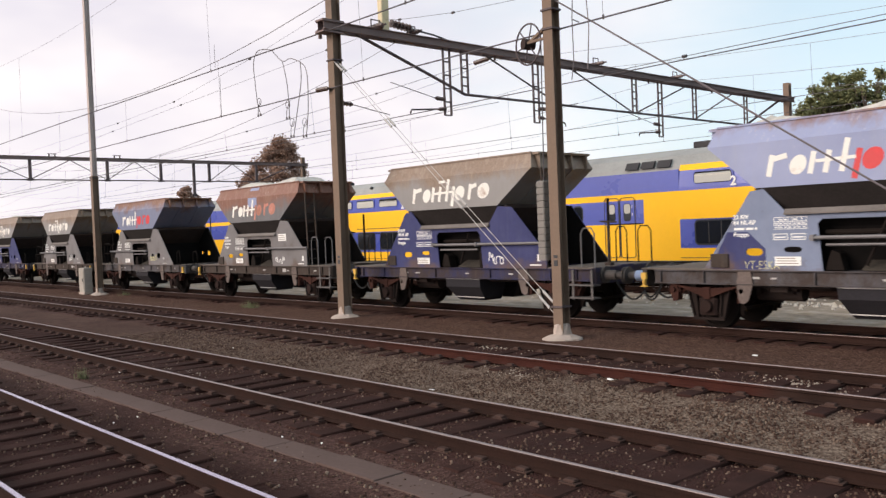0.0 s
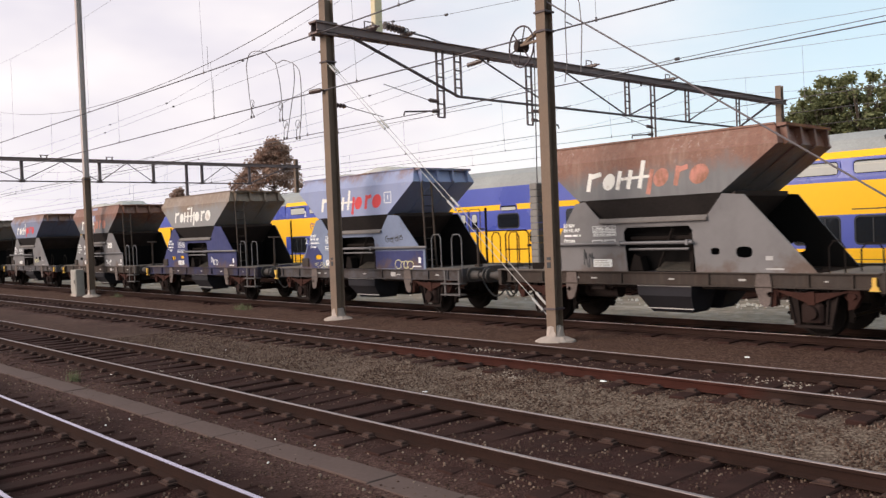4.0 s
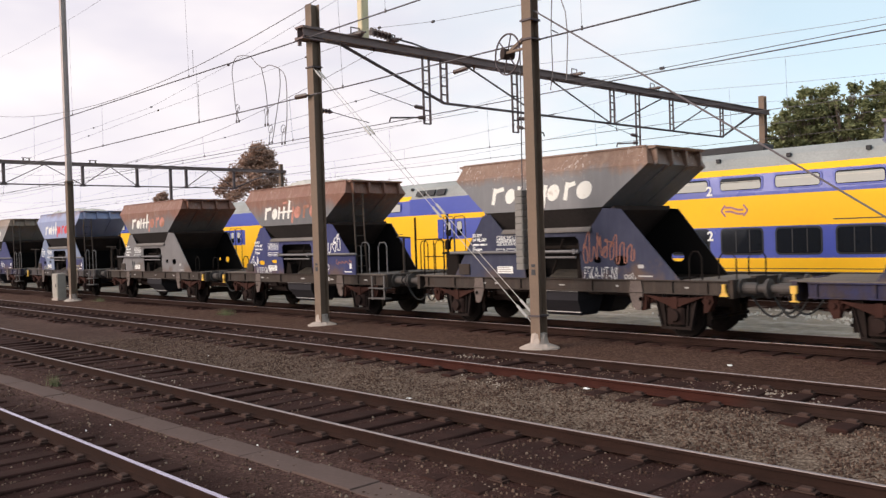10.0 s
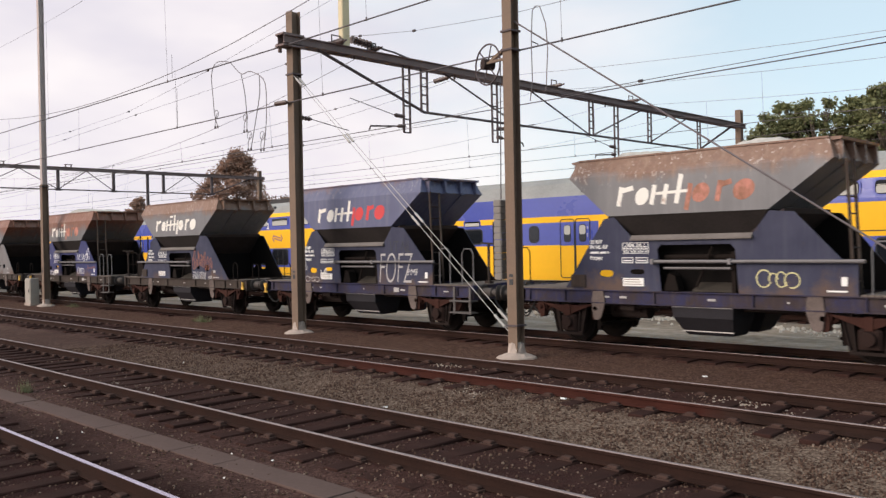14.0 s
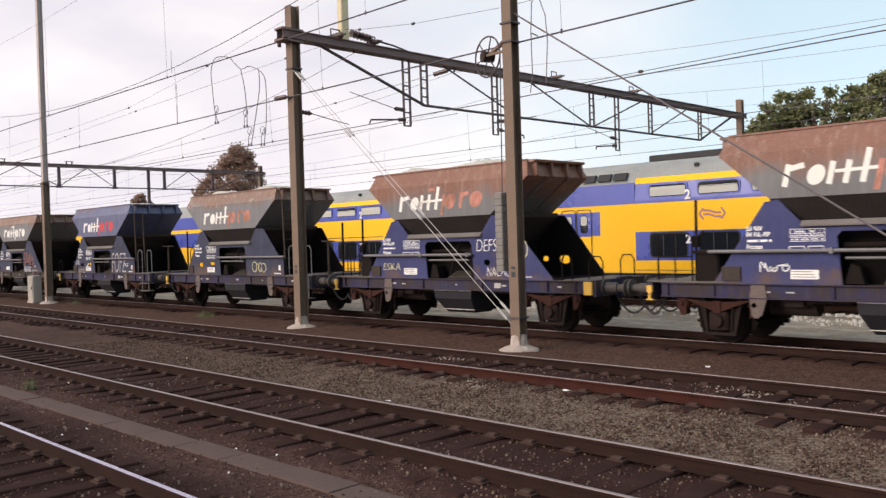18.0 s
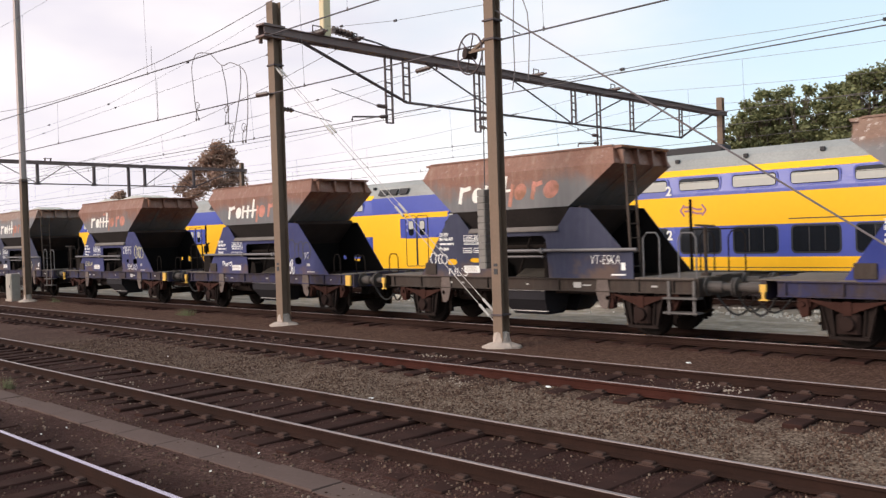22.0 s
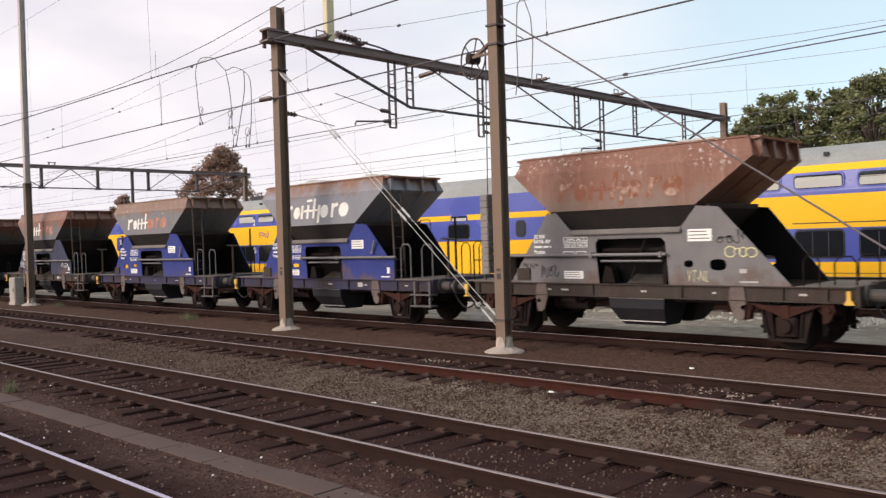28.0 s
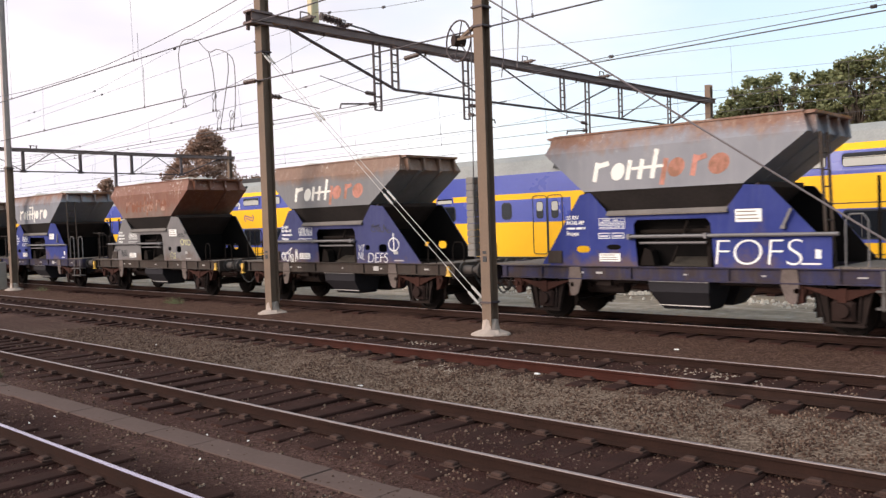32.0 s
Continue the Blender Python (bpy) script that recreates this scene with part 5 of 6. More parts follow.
def brake_stand():
    """Screw brake column with its crank wheel, by the platform's end."""
    s = Shape().tube((4.45, -0.3, 1.2), (4.45, -0.3, 2.26), 0.035, 8).ring((4.45, -0.3, 2.26), (0.1, 0, 1), 0.20, 0.014, 16, 5)
    return s.tube((4.25, -0.3, 2.26), (4.65, -0.3, 2.26), 0.012).box(4.37, 4.53, -0.38, -0.22, 1.2, 1.30)


def far_post():
    """Tall grab post at the far corner of the platform."""
    return Shape().bar((3.42, 1.1, 1.2), (3.42, 1.1, 2.86), 0.055, 0.04, (0, 1, 0)).bar((3.42, 1.1, 2.18), (4.45, 1.1, 2.18), 0.03, 0.03)


def left_rail():
    """Guard rail of bent pipe on the deck at the plain end."""
    s = Shape().line([(-4.18, -1.08, 1.2), (-4.18, -1.08, 2.08), (-4.10, -1.08, 2.18), (-3.50, -1.08, 2.18), (-3.42, -1.08, 2.10), (-3.42, -1.08, 1.2)], 0.018, 6)
    return s.tube((-4.18, -1.08, 1.72), (-3.42, -1.08, 1.72), 0.014).tube((-3.80, -1.08, 1.2), (-3.80, -1.08, 2.18), 0.014)


def left_gear():
    """Grimy valve chest and the crank column on the deck at the plain end."""
    s = Shape().cham(-3.32, -2.84, -1.12, -0.55, 1.2, 1.82, 0.03).box(-3.40, -2.80, -1.16, -0.5, 1.78, 1.84)
    s.tube((-3.40, -0.95, 1.2), (-3.38, -0.95, 2.84), 0.03, 8).bar((-3.38, -0.95, 2.05), (-3.22, -0.95, 2.22), 0.05, 0.04)
    return s.cham(-3.45, -3.32, -1.02, -0.88, 1.9, 2.14, 0.02)


def slope_rib(way, y):
    """Stiffener down the sloping end of the hopper."""
    a, b = (1.73, 2.91) if way > 0 else (1.77, 2.75)
    return Shape().prism([(way * (b - 0.02), 3.64), (way * (a - 0.02), 2.80), (way * a, 2.77), (way * (b + 0.01), 3.61)], 1, y - 0.05, y + 0.05)


def platform_slat(i):
    return Shape().box(3.32 + i * 0.112, 3.32 + i * 0.112 + 0.095, -1.19, 1.19, 1.205, 1.235)


def load(seed):
    """A heap of stone in the hopper: an uneven mound."""
    rng = random.Random(seed)
    high = rng.uniform(0.02, 0.20)
    s, nx, ny = Shape(), 44, 18
    vs = []
    for j in range(ny + 1):
        for i in range(nx + 1):
            x, y = -2.6 + 5.2 * i / nx, -0.98 + 1.96 * j / ny
            edge = min(1, (2.6 - abs(x)) / 0.8) * min(1, (0.98 - abs(y)) / 0.45)
            z = 3.88 + high * edge + 0.16 * edge * (0.6 + 0.4 * math.sin(x * 2.2 + seed)) + rng.uniform(-0.035, 0.035)
            vs.append((x, y, z))
    fs = [(j * (nx + 1) + i, j * (nx + 1) + i + 1, (j + 1) * (nx + 1) + i + 1, (j + 1) * (nx + 1) + i) for j in range(ny) for i in range(nx)]
    return s.add(vs, fs)


def slant(x, z):
    return x * 1.06 + 0.22 * (z - 3.0)


def stroke(s, a, b, w, up=0.0):
    """A slanting flat stroke on the hopper's side between points in its plane."""
    a, b = Vector((slant(*a), a[1])), Vector((slant(*b), b[1]))
    d = (b - a).normalized()
    n = Vector((-d.y, d.x)) * w / 2
    s.prism([tuple(a + n), tuple(b + n), tuple(b - n), tuple(a - n)], 1, PANEL - 0.004 - up, PANEL + 0.001)


def blob(s, cx, cz, rx, rz, n=18):
    """A slanting flat rounded patch on the hopper's side."""
    q = []
    for i in range(n):
        t = 2 * math.pi * i / n
        z = cz + rz * math.sin(t)
        q.append((slant(cx + rx * math.cos(t), z), z))
    s.prism(q, 1, PANEL - 0.003, PANEL + 0.001)


def emblem_white():
    """Bars, a ring and a cross-stroke: the first half of the painted emblem."""
    s = Shape()
    stroke(s, (-1.40, 2.98), (-1.40, 3.38), 0.105)
    stroke(s, (-1.36, 3.30), (-1.13, 3.35), 0.10, 0.002)
    blob(s, -0.90, 3.16, 0.15, 0.18)
    stroke(s, (-0.66, 2.98), (-0.66, 3.38), 0.10)
    stroke(s, (-0.40, 2.98), (-0.40, 3.38), 0.10)
    stroke(s, (-0.13, 2.98), (-0.13, 3.56), 0.10)
    stroke(s, (-0.60, 3.20), (0.06, 3.22), 0.06, 0.004)
    return s


def emblem_top():
    s = Shape()
    stroke(s, (-0.48, 3.50), (-0.24, 3.51), 0.07)
    return s


def emblem_rest():
    """A long bar, two rings and a short bar: the second half of the painted emblem."""
    s = Shape()
    stroke(s, (0.10, 2.84), (0.10, 3.36), 0.105)
    blob(s, 0.335, 3.17, 0.17, 0.19)
    stroke(s, (0.69, 2.98), (0.69, 3.38), 0.105)
    stroke(s, (0.72, 3.30), (0.90, 3.35), 0.10, 0.002)
    blob(s, 1.16, 3.18, 0.20, 0.20)
    return s


def data_marks():
    """Rows of plain bars and boxes that stand for the small stencilled data."""
    s = Shape()
    a, b = NEAR - 0.016, NEAR - 0.012
    rng = random.Random(3)
    x = -2.23
    for w in (0.21, 0.15, 0.04):
        s.box(x, x + w, a, b, 1.985, 2.03)
        x += w + 0.035
    for z in (1.98, 2.05, 2.12, 2.20):
        s.box(-1.42, -0.80, a, b, z, z + 0.010)
    for i in range(8):
        s.box(-1.42 + i * 0.0877, -1.41 + i * 0.0877, a, b, 1.98 if i % 2 else 2.05, 2.21)
    for i in range(7):
        s.box(-1.395 + i * 0.0877, -1.355 + i * 0.0877, a, b, 2.075, 2.10)
        s.box(-1.395 + i * 0.0877, -1.355 + i * 0.0877, a, b, 2.005, 2.03)
        if i in (1, 2, 4):
            s.box(-1.395 + i * 0.0877, -1.345 + i * 0.0877, a, b, 2.145, 2.175)
    for x0, x1, z0, z1 in ((-1.44, -1.16, 1.78, 1.90), (-1.1, -0.82, 1.78, 1.90)):
        s.box(x0, x1, a, b, z0, z0 + 0.015).box(x0, x1, a, b, z1 - 0.015, z1).box(x0, x0 + 0.015, a, b, z0, z1).box(x1 - 0.015, x1, a, b, z0, z1)
        s.box(x0 + 0.04, x1 - 0.04, a, b, z0 + 0.04, z0 + 0.065)
    return s


def notice(x, z, w, h):
    return Shape().box(x, x + w, NEAR - 0.018, NEAR - 0.012, z, z + h)


def notice_lines(x, z, w, h):
    s = Shape()
    for r in range(3):
        s.box(x + 0.03, x + w - 0.05 - 0.03 * r, NEAR - 0.021, NEAR - 0.018, z + h * (0.2 + 0.28 * r), z + h * (0.2 + 0.28 * r) + h * 0.08)
    return s


def sill_mark(x, w, z=1.04, h=0.045):
    return Shape().box(x, x + w, -1.210, -1.204, z, z + h)


def scrawl(seed, x, z, w, h, thick=0.020):
    """An unreadable sprayed scribble: one uneven handwritten line with loops."""
    rng = random.Random(seed)
    s, knots = Shape(), []
    n = max(3, int(w / 0.17))
    for i in range(n):
        cx, step = x + w * (i + 0.3) / n, w / n
        up = rng.uniform(0.6, 1.0) if rng.random() < 0.5 else rng.uniform(0.35, 0.6)
        kind = rng.randrange(3)
        if kind == 0:
            q = [(0.0, up), (-0.1, 0.05), (0.35, 0.0), (0.5, 0.45)]
        elif kind == 1:
            q = [(0.45, up), (-0.05, up * 0.8), (0.0, 0.1), (0.5, 0.05), (0.55, 0.5), (0.1, 0.45)]
        else:
            q = [(0.1, 0.0), (0.2, up), (0.45, 0.3), (0.6, up * 0.9), (0.7, 0.05)]
        knots += [(cx + step * (u + rng.uniform(-0.1, 0.1)), z + h * (v + rng.uniform(-0.08, 0.08)) + 0.1 * h * math.sin(i * 0.9 + seed)) for u, v in q]
    pts = []
    for i in range(len(knots) - 1):
        p0, p1, p2, p3 = knots[max(i - 1, 0)], knots[i], knots[i + 1], knots[min(i + 2, len(knots) - 1)]
        for j in range(5):
            t = j / 5
            pts.append(tuple(0.5 * (2 * b1 + (c1 - a1) * t + (2 * a1 - 5 * b1 + 4 * c1 - d1) * t * t + (3 * b1 - a1 - 3 * c1 + d1) * t ** 3) for a1, b1, c1, d1 in zip(p0, p1, p2, p3)))
    for p, q in zip(pts, pts[1:]):
        if (p[0] - q[0]) ** 2 + (p[1] - q[1]) ** 2 > 1e-6:
            s.bar((p[0], NEAR - 0.0145, p[1]), (q[0], NEAR - 0.0145, q[1]), thick, 0.004, (0, 1, 0))
    return s


def loop_tag(x, z, w, h, barred):
    """A sprayed row of open ovals, or one oval with a bar through it."""
    s = Shape()

    def oval(cx, cz, rx, rz, a0, a1, thick):
        q = [(cx + rx * math.cos(a0 + (a1 - a0) * i / 16), cz + rz * math.sin(a0 + (a1 - a0) * i / 16)) for i in range(17)]
        for p, r in zip(q, q[1:]):
            s.bar((p[0], NEAR - 0.0145, p[1]), (r[0], NEAR - 0.0145, r[1]), thick, 0.004, (0, 1, 0))
    if barred:
        oval(x + w * 0.45, z + h * 0.45, w * 0.42, h * 0.30, 0, 6.29, 0.028)
        s.bar((x + w * 0.47, NEAR - 0.0145, z), (x + w * 0.42, NEAR - 0.0145, z + h), 0.03, 0.004, (0, 1, 0))
        return s
    th = 0.016 + 0.02 * h
    oval(x + w * 0.18, z + h * 0.5, w * 0.17, h * 0.46, 0.5, 5.9, th)
    oval(x + w * 0.40, z + h * 0.42, w * 0.10, h * 0.36, 0.1, 3.3, th)
    oval(x + w * 0.58, z + h * 0.46, w * 0.12, h * 0.40, 0.7, 6.0, th)
    oval(x + w * 0.82, z + h * 0.42, w * 0.17, h * 0.40, -1.9, 4.0, th)
    return s


def plate_paint(name, c):
    k = Mat(name, 0.6, 0, 0.3)
    v = k.vec(spread=True)
    big = k.noise(1.3, 6, 0.65, v)
    streak = k.noise(1.0, 5, 0.6, k.vec((9, 9, 0.9), spread=True))
    fine = k.noise(30, 4)
    z = k.axis(2)
    low = k.span(z, 1.2, 1.7, 0.22, 0.0)
    col = k.mix(k.ramp(big, [(0.35, 0.0), (0.7, 0.45)]), c, tuple(v * 0.55 for v in c))
    col = k.mix(k.ramp(streak, [(0.48, 0.0), (0.78, 0.34)]), col, tuple(0.7 * v + 0.05 for v in c))
    f = k.math("ADD", big, low)
    col = k.mix(k.ramp(f, [(0.62, 0.0), (0.80, 0.8)]), col, (0.12, 0.075, 0.055))
    k.colour(col).bump(fine, 0.12, 0.003).rough(big, 0.5, 0.75)
    return k.m


PLATE = {
    "blue": plate_paint("faded_blue_plate_paint", (0.037, 0.042, 0.138)),
    "bright": plate_paint("bright_blue_plate_paint", (0.020, 0.034, 0.205)),
    "slate": plate_paint("slate_blue_plate_paint", (0.034, 0.037, 0.074)),
    "grey": plate_paint("dusty_grey_plate_paint", (0.18, 0.166, 0.168)),
    "bluegrey": plate_paint("blue_grey_plate_paint", (0.20, 0.235, 0.34)),
}
TOP = {
    "lightblue": hopper_paint("light_blue_hopper_paint", (0.27, 0.305, 0.48), -0.18),
    "darkblue": hopper_paint("dark_blue_hopper_paint", (0.10, 0.108, 0.20), -0.25),
    "greyblue": hopper_paint("grey_blue_hopper_paint", (0.17, 0.19, 0.29), 0.25),
    "tan": hopper_paint("dusty_tan_hopper_paint", (0.25, 0.235, 0.23), 0.55, (0.26, 0.18, 0.13), (0.40, 0.33, 0.27)),
    "greyrust": hopper_paint("rust_streaked_grey_hopper_paint", (0.17, 0.165, 0.175), 0.45, (0.23, 0.125, 0.085), flakes=0.8, edge=(3.2, 3.85)),
    "rust": hopper_paint("rusty_brown_hopper_paint", (0.135, 0.130, 0.136), 0.74, (0.235, 0.097, 0.062)),
    "deeprust": hopper_paint("deep_rust_hopper_paint", (0.17, 0.11, 0.085), 1.15, (0.21, 0.075, 0.042), (0.32, 0.17, 0.12), 0.9),
    "palegrey": hopper_paint("pale_grey_hopper_paint", (0.215, 0.215, 0.245), 0.12),
}
WORDS = {"lightblue": "light blue", "darkblue": "dark blue", "greyblue": "grey-blue", "tan": "dusty tan", "greyrust": "rust-streaked grey", "rust": "rusty brown",
         "deeprust": "deeply rusted red-brown", "palegrey": "pale grey", "blue": "faded blue", "bright": "bright blue", "slate": "slate blue", "grey": "dusty grey", "bluegrey": "blue-grey"}
# order in the train, hopper paint, side plates, second half of emblem, platform end, sill paint
WAGONS = [
    (-7, "greyrust", "grey", "logo_white", True, "frame_brown"), (-6, "greyblue", "blue", "logo_red", True, "frame_blue"),
    (-5, "tan", "blue", "logo_white", False, "frame_blue"), (-4, "tan", "grey", "logo_white", False, "frame_brown"),
    (-3, "greyblue", "grey", "logo_red", False, "frame_grey"), (-2, "rust", "grey", "logo_pink", True, "frame_brown"),
    (-1, "tan", "blue", "logo_white", True, "frame_blue"), (0, "lightblue", "bluegrey", "logo_red", True, "frame_grey"),
    (1, "rust", "grey", "logo_pink", False, "frame_brown"), (2, "rust", "blue", "logo_pink", True, "frame_brown"),
    (3, "greyrust", "slate", "logo_white", False, "frame_brown"), (4, "darkblue", "slate", "logo_red", True, "frame_blue"),
    (5, "greyrust", "slate", "logo_pink", True, "frame_blue"), (6, "rust", "blue", "logo_pink", False, "frame_blue"),
    (7, "rust", "blue", "logo_pink", False, "frame_blue"), (8, "rust", "slate", "logo_pink", True, "frame_brown"),
    (9, "greyrust", "bright", "logo_pink", True, "frame_blue"), (10, "palegrey", "bright", "logo_white", True, "frame_blue"),
    (11, "deeprust", "grey", "logo_ghost", False, "frame_brown"), (12, "greyrust", "blue", "logo_pink", False, "frame_brown"),
    (13, "palegrey", "bright", "logo_pink", True, "frame_blue"), (14, "rust", "blue", "logo_pink", True, "frame_brown"),
]
# sprayed words and scribbles: wagon, what, x, z, width, height, paint
SPRAY = [
    (0, "VT-ESKA", -2.04, 1.23, 0.70, 0.16, "chalk"), (0, 11, 1.55, 2.00, 0.83, 0.20, "black"), (0, "o", 1.98, 1.21, 0.82, 0.27, "chalk"), (2, 24, 1.92, 1.90, 0.67, 0.65, "white"),
    (2, "NL'S!", 1.27, 1.92, 0.62, 0.26, "white"), (2, "o", 1.25, 1.30, 0.73, 0.29, "white"), (2, 25, 2.33, 1.53, 0.75, 0.14, "orange"), (2, 22, -2.57, 1.48, 0.53, 0.33, "white"),
    (2, "VTESKA", -2.18, 1.19, 0.94, 0.22, "white"), (3, "ESKA-VT-NL", 1.19, 1.18, 0.92, 0.29, "white"), (3, 31, 1.14, 1.62, 1.43, 0.68, "orange"), (3, 32, 2.24, 1.20, 0.31, 0.16, "faint"),
    (4, "FOFZ", 1.20, 1.25, 1.28, 0.80, "faint"), (4, "VT-NL", 1.63, 2.07, 0.84, 0.30, "black"), (4, "PMF", 2.34, 1.46, 0.40, 0.16, "white"), (4, "o", -2.24, 1.22, 0.71, 0.17, "faint"),
    (4, 43, -1.49, 1.38, 0.37, 0.25, "white"), (4, 44, -2.53, 1.58, 0.43, 0.26, "faint"), (5, "o", 1.47, 1.32, 0.82, 0.35, "chalk"), (6, "DEFS", 1.23, 1.89, 0.65, 0.29, "white"),
    (6, "o", 2.15, 1.71, 0.69, 0.51, "chalk"), (6, "NACHO", 1.56, 1.28, 0.75, 0.22, "white"), (6, "ESKA", -2.25, 1.42, 0.68, 0.18, "chalk"), (7, "o", 1.66, 1.63, 1.14, 0.64, "black"),
    (7, "VT", 2.47, 1.65, 0.23, 0.20, "white"), (7, 74, 1.15, 1.19, 0.86, 0.53, "white"), (7, 73, -2.06, 1.45, 0.64, 0.23, "white"), (8, "VT-ESKA", 2.23, 1.51, 0.74, 0.19, "white"),
    (8, "o", -2.57, 1.50, 0.59, 0.30, "white"), (8, "NL'S", -1.94, 1.22, 0.61, 0.20, "white"), (11, 111, 2.12, 2.04, 0.57, 0.24, "black"), (11, "o", 2.31, 1.74, 0.64, 0.22, "chalk"),
    (11, "VT-NL", 1.52, 1.27, 0.45, 0.22, "chalk"), (11, 113, -2.12, 1.32, 0.60, 0.30, "black"), (11, 114, -2.62, 1.52, 0.45, 0.18, "black"), (12, "VT", 1.19, 1.51, 0.25, 0.19, "white"),
    (12, "NL", 1.18, 1.30, 0.26, 0.19, "white"), (12, "DEFS", 1.58, 1.22, 0.76, 0.26, "white"), (12, 121, 1.70, 2.03, 0.84, 0.24, "black"), (12, 122, -2.33, 1.24, 0.81, 0.43, "white"),
    (12, "phi", 2.39, 1.44, 0.45, 0.57, "white"), (13, "FOFS", 1.15, 1.26, 1.61, 0.47, "white"), (1, 13, -1.75, 1.30, 0.45, 0.42, "black"), (-1, 901, 1.3, 1.35, 0.6, 0.3, "white"),
    (-2, 902, 1.3, 1.35, 0.6, 0.3, "white"), (-3, 903, 1.3, 1.4, 0.7, 0.3, "chalk"), (-4, 904, 1.4, 1.4, 0.5, 0.3, "white"), (14, "o", 1.3, 1.4, 0.7, 0.3, "white"),
]
STOCK = {}


def build_wagon(k, top, plate, rest, platform, frame_paint):
    kind = "end platform" if platform else "plain ends"
    t = thing("hopper_wagon", f"ballast hopper wagon, {WORDS[top]} hopper, {WORDS[plate]} sides, {kind}", "hopper wagon", "ballast train")
    f = frame_paint
    hop = part("hopper", shared("hopper|" + top, hopper_shell, TOP[top]), None, t)
    for way in (-1, 1):
        for y in (-0.9, -0.3, 0.3, 0.9):
            part("end_rib", shared(f"end_rib|{top}{way}{y}", lambda: end_rib(way, y), TOP[top]), None, hop)
        for y in (-0.42, 0.42):
            part("slope_rib", shared(f"slope_rib|{top}{way}{y}", lambda: slope_rib(way, y), TOP[top]), None, hop)
        part("end_rim", shared(f"end_rim|{top}{way}", lambda: end_rim(way), TOP[top]), None, hop)
        part("rim", shared(f"rim|{top}{way}", lambda: rim_rail(way), TOP[top]), None, hop)
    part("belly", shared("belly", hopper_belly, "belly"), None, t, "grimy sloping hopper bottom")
    part("neck", shared("neck", hopper_neck, "inner_shade"), None, t, "sooty lower neck of the hopper")
    part("stone_load", load(k), "stone_load", t, "heap of pale ballast stone")
    for way in (-1, 1):
        part("end_sheet", shared(f"end_sheet|{way}", lambda: end_sheet(way), "grime"), None, t)
    near = part("side_plate", shared(f"side_plate|{plate}{platform}", lambda: side_plate(NEAR, platform), PLATE[plate]), None, t)
    part("side_plate", shared(f"side_plate|far{plate}{platform}", lambda: side_plate(-NEAR, platform), PLATE[plate]), None, t)
    # sheet added over the far plate's inner face, its shade painted as colour
    part("inner_lining", shared(f"inner_lining|{platform}", lambda: side_plate(-NEAR - 0.028, platform).box(-0.6, 1.08, -NEAR - 0.05, -NEAR - 0.03, 1.2, 2.2), "inner_shade"), None, t, "grimy inner face of the far side plate")
    part("lip", shared("lip", lambda: lip(NEAR - 0.012), "lip"), None, near)
    for sg in (-1, 1):
        sl = part("sill", shared(f"sill|{f}{sg}", lambda: sill(sg), f), None, t)
        for x in (-3.9, -2.9, -0.66, 1.42, 3.42, 4.2):
            if sg < 0:
                part("sill_rib", shared(f"sill_rib|{f}{x}", lambda: sill_rib(x, sg), f), None, sl)
    part("headstock", shared("headstock|a" + f, lambda: headstock(-4.31), f), None, t)
    part("headstock", shared("headstock|b" + f, lambda: headstock(4.68), f), None, t)
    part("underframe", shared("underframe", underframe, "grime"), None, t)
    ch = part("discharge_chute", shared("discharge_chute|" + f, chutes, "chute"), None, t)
    part("chute_edge", shared("chute_edge", chute_edge, "zinc"), None, ch)
    tank = part("air_tank", shared("air_tank", lambda: Shape().tube((-2.05, -0.55, 0.74), (-1.15, -0.55, 0.74), 0.17, 14), "grime"), None, t)
    for x in (-1.95, -1.3):
        part("strap", shared(f"strap|{x}", lambda: Shape().box(x, x + 0.05, -0.73, -0.37, 0.72, 0.95), "iron"), None, tank)
    part("operating_rod", shared(f"operating_rod|{platform}", lambda: pipe(platform), "rod"), None, t)
    if plate == "bright":
        part("lever", shared("lever", levers, "rod"), None, t)
    # inner lever and gear take near-black wheel steel to deepen the opening's shade
    part("inner_lever", shared("inner_lever", lambda: Shape().tube((0.2, NEAR + 0.1, 1.3), (0.55, NEAR + 0.1, 2.1), 0.03), "wheel"), None, t)
    part("inner_gear", shared("inner_gear", inner_gear, "wheel"), None, t)
    # bulkheads coloured near-black, so the opening reads as shaded
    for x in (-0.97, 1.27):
        part("bulkhead", shared(f"bulkhead|{x}", lambda: Shape().box(x, x + 0.03, -1.15, 1.12, 1.2, 2.26), "inner_shade"), None, t)
    for x, sg in ((-4.31, -1), (4.68, 1)):
        part("coupling", shared(f"coupling|{x}", lambda: coupling(x, sg), "grime"), None, t)
        for y in (-0.45, 0.45):
            part("brake_hose", shared(f"brake_hose|{x}{y}", lambda: hose(x, sg, y), "rubber"), None, t)
    sets = []
    for ax in (-2.86, 3.44):
        for y in (-1.07, 1.07):
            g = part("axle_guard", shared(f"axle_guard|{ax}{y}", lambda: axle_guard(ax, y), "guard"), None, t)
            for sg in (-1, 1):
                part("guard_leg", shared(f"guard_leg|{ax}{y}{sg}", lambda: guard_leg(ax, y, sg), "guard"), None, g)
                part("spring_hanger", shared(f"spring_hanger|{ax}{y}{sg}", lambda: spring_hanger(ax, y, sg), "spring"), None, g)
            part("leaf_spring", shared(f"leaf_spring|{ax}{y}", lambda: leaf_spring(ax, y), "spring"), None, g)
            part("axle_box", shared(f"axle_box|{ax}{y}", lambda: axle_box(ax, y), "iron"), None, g)
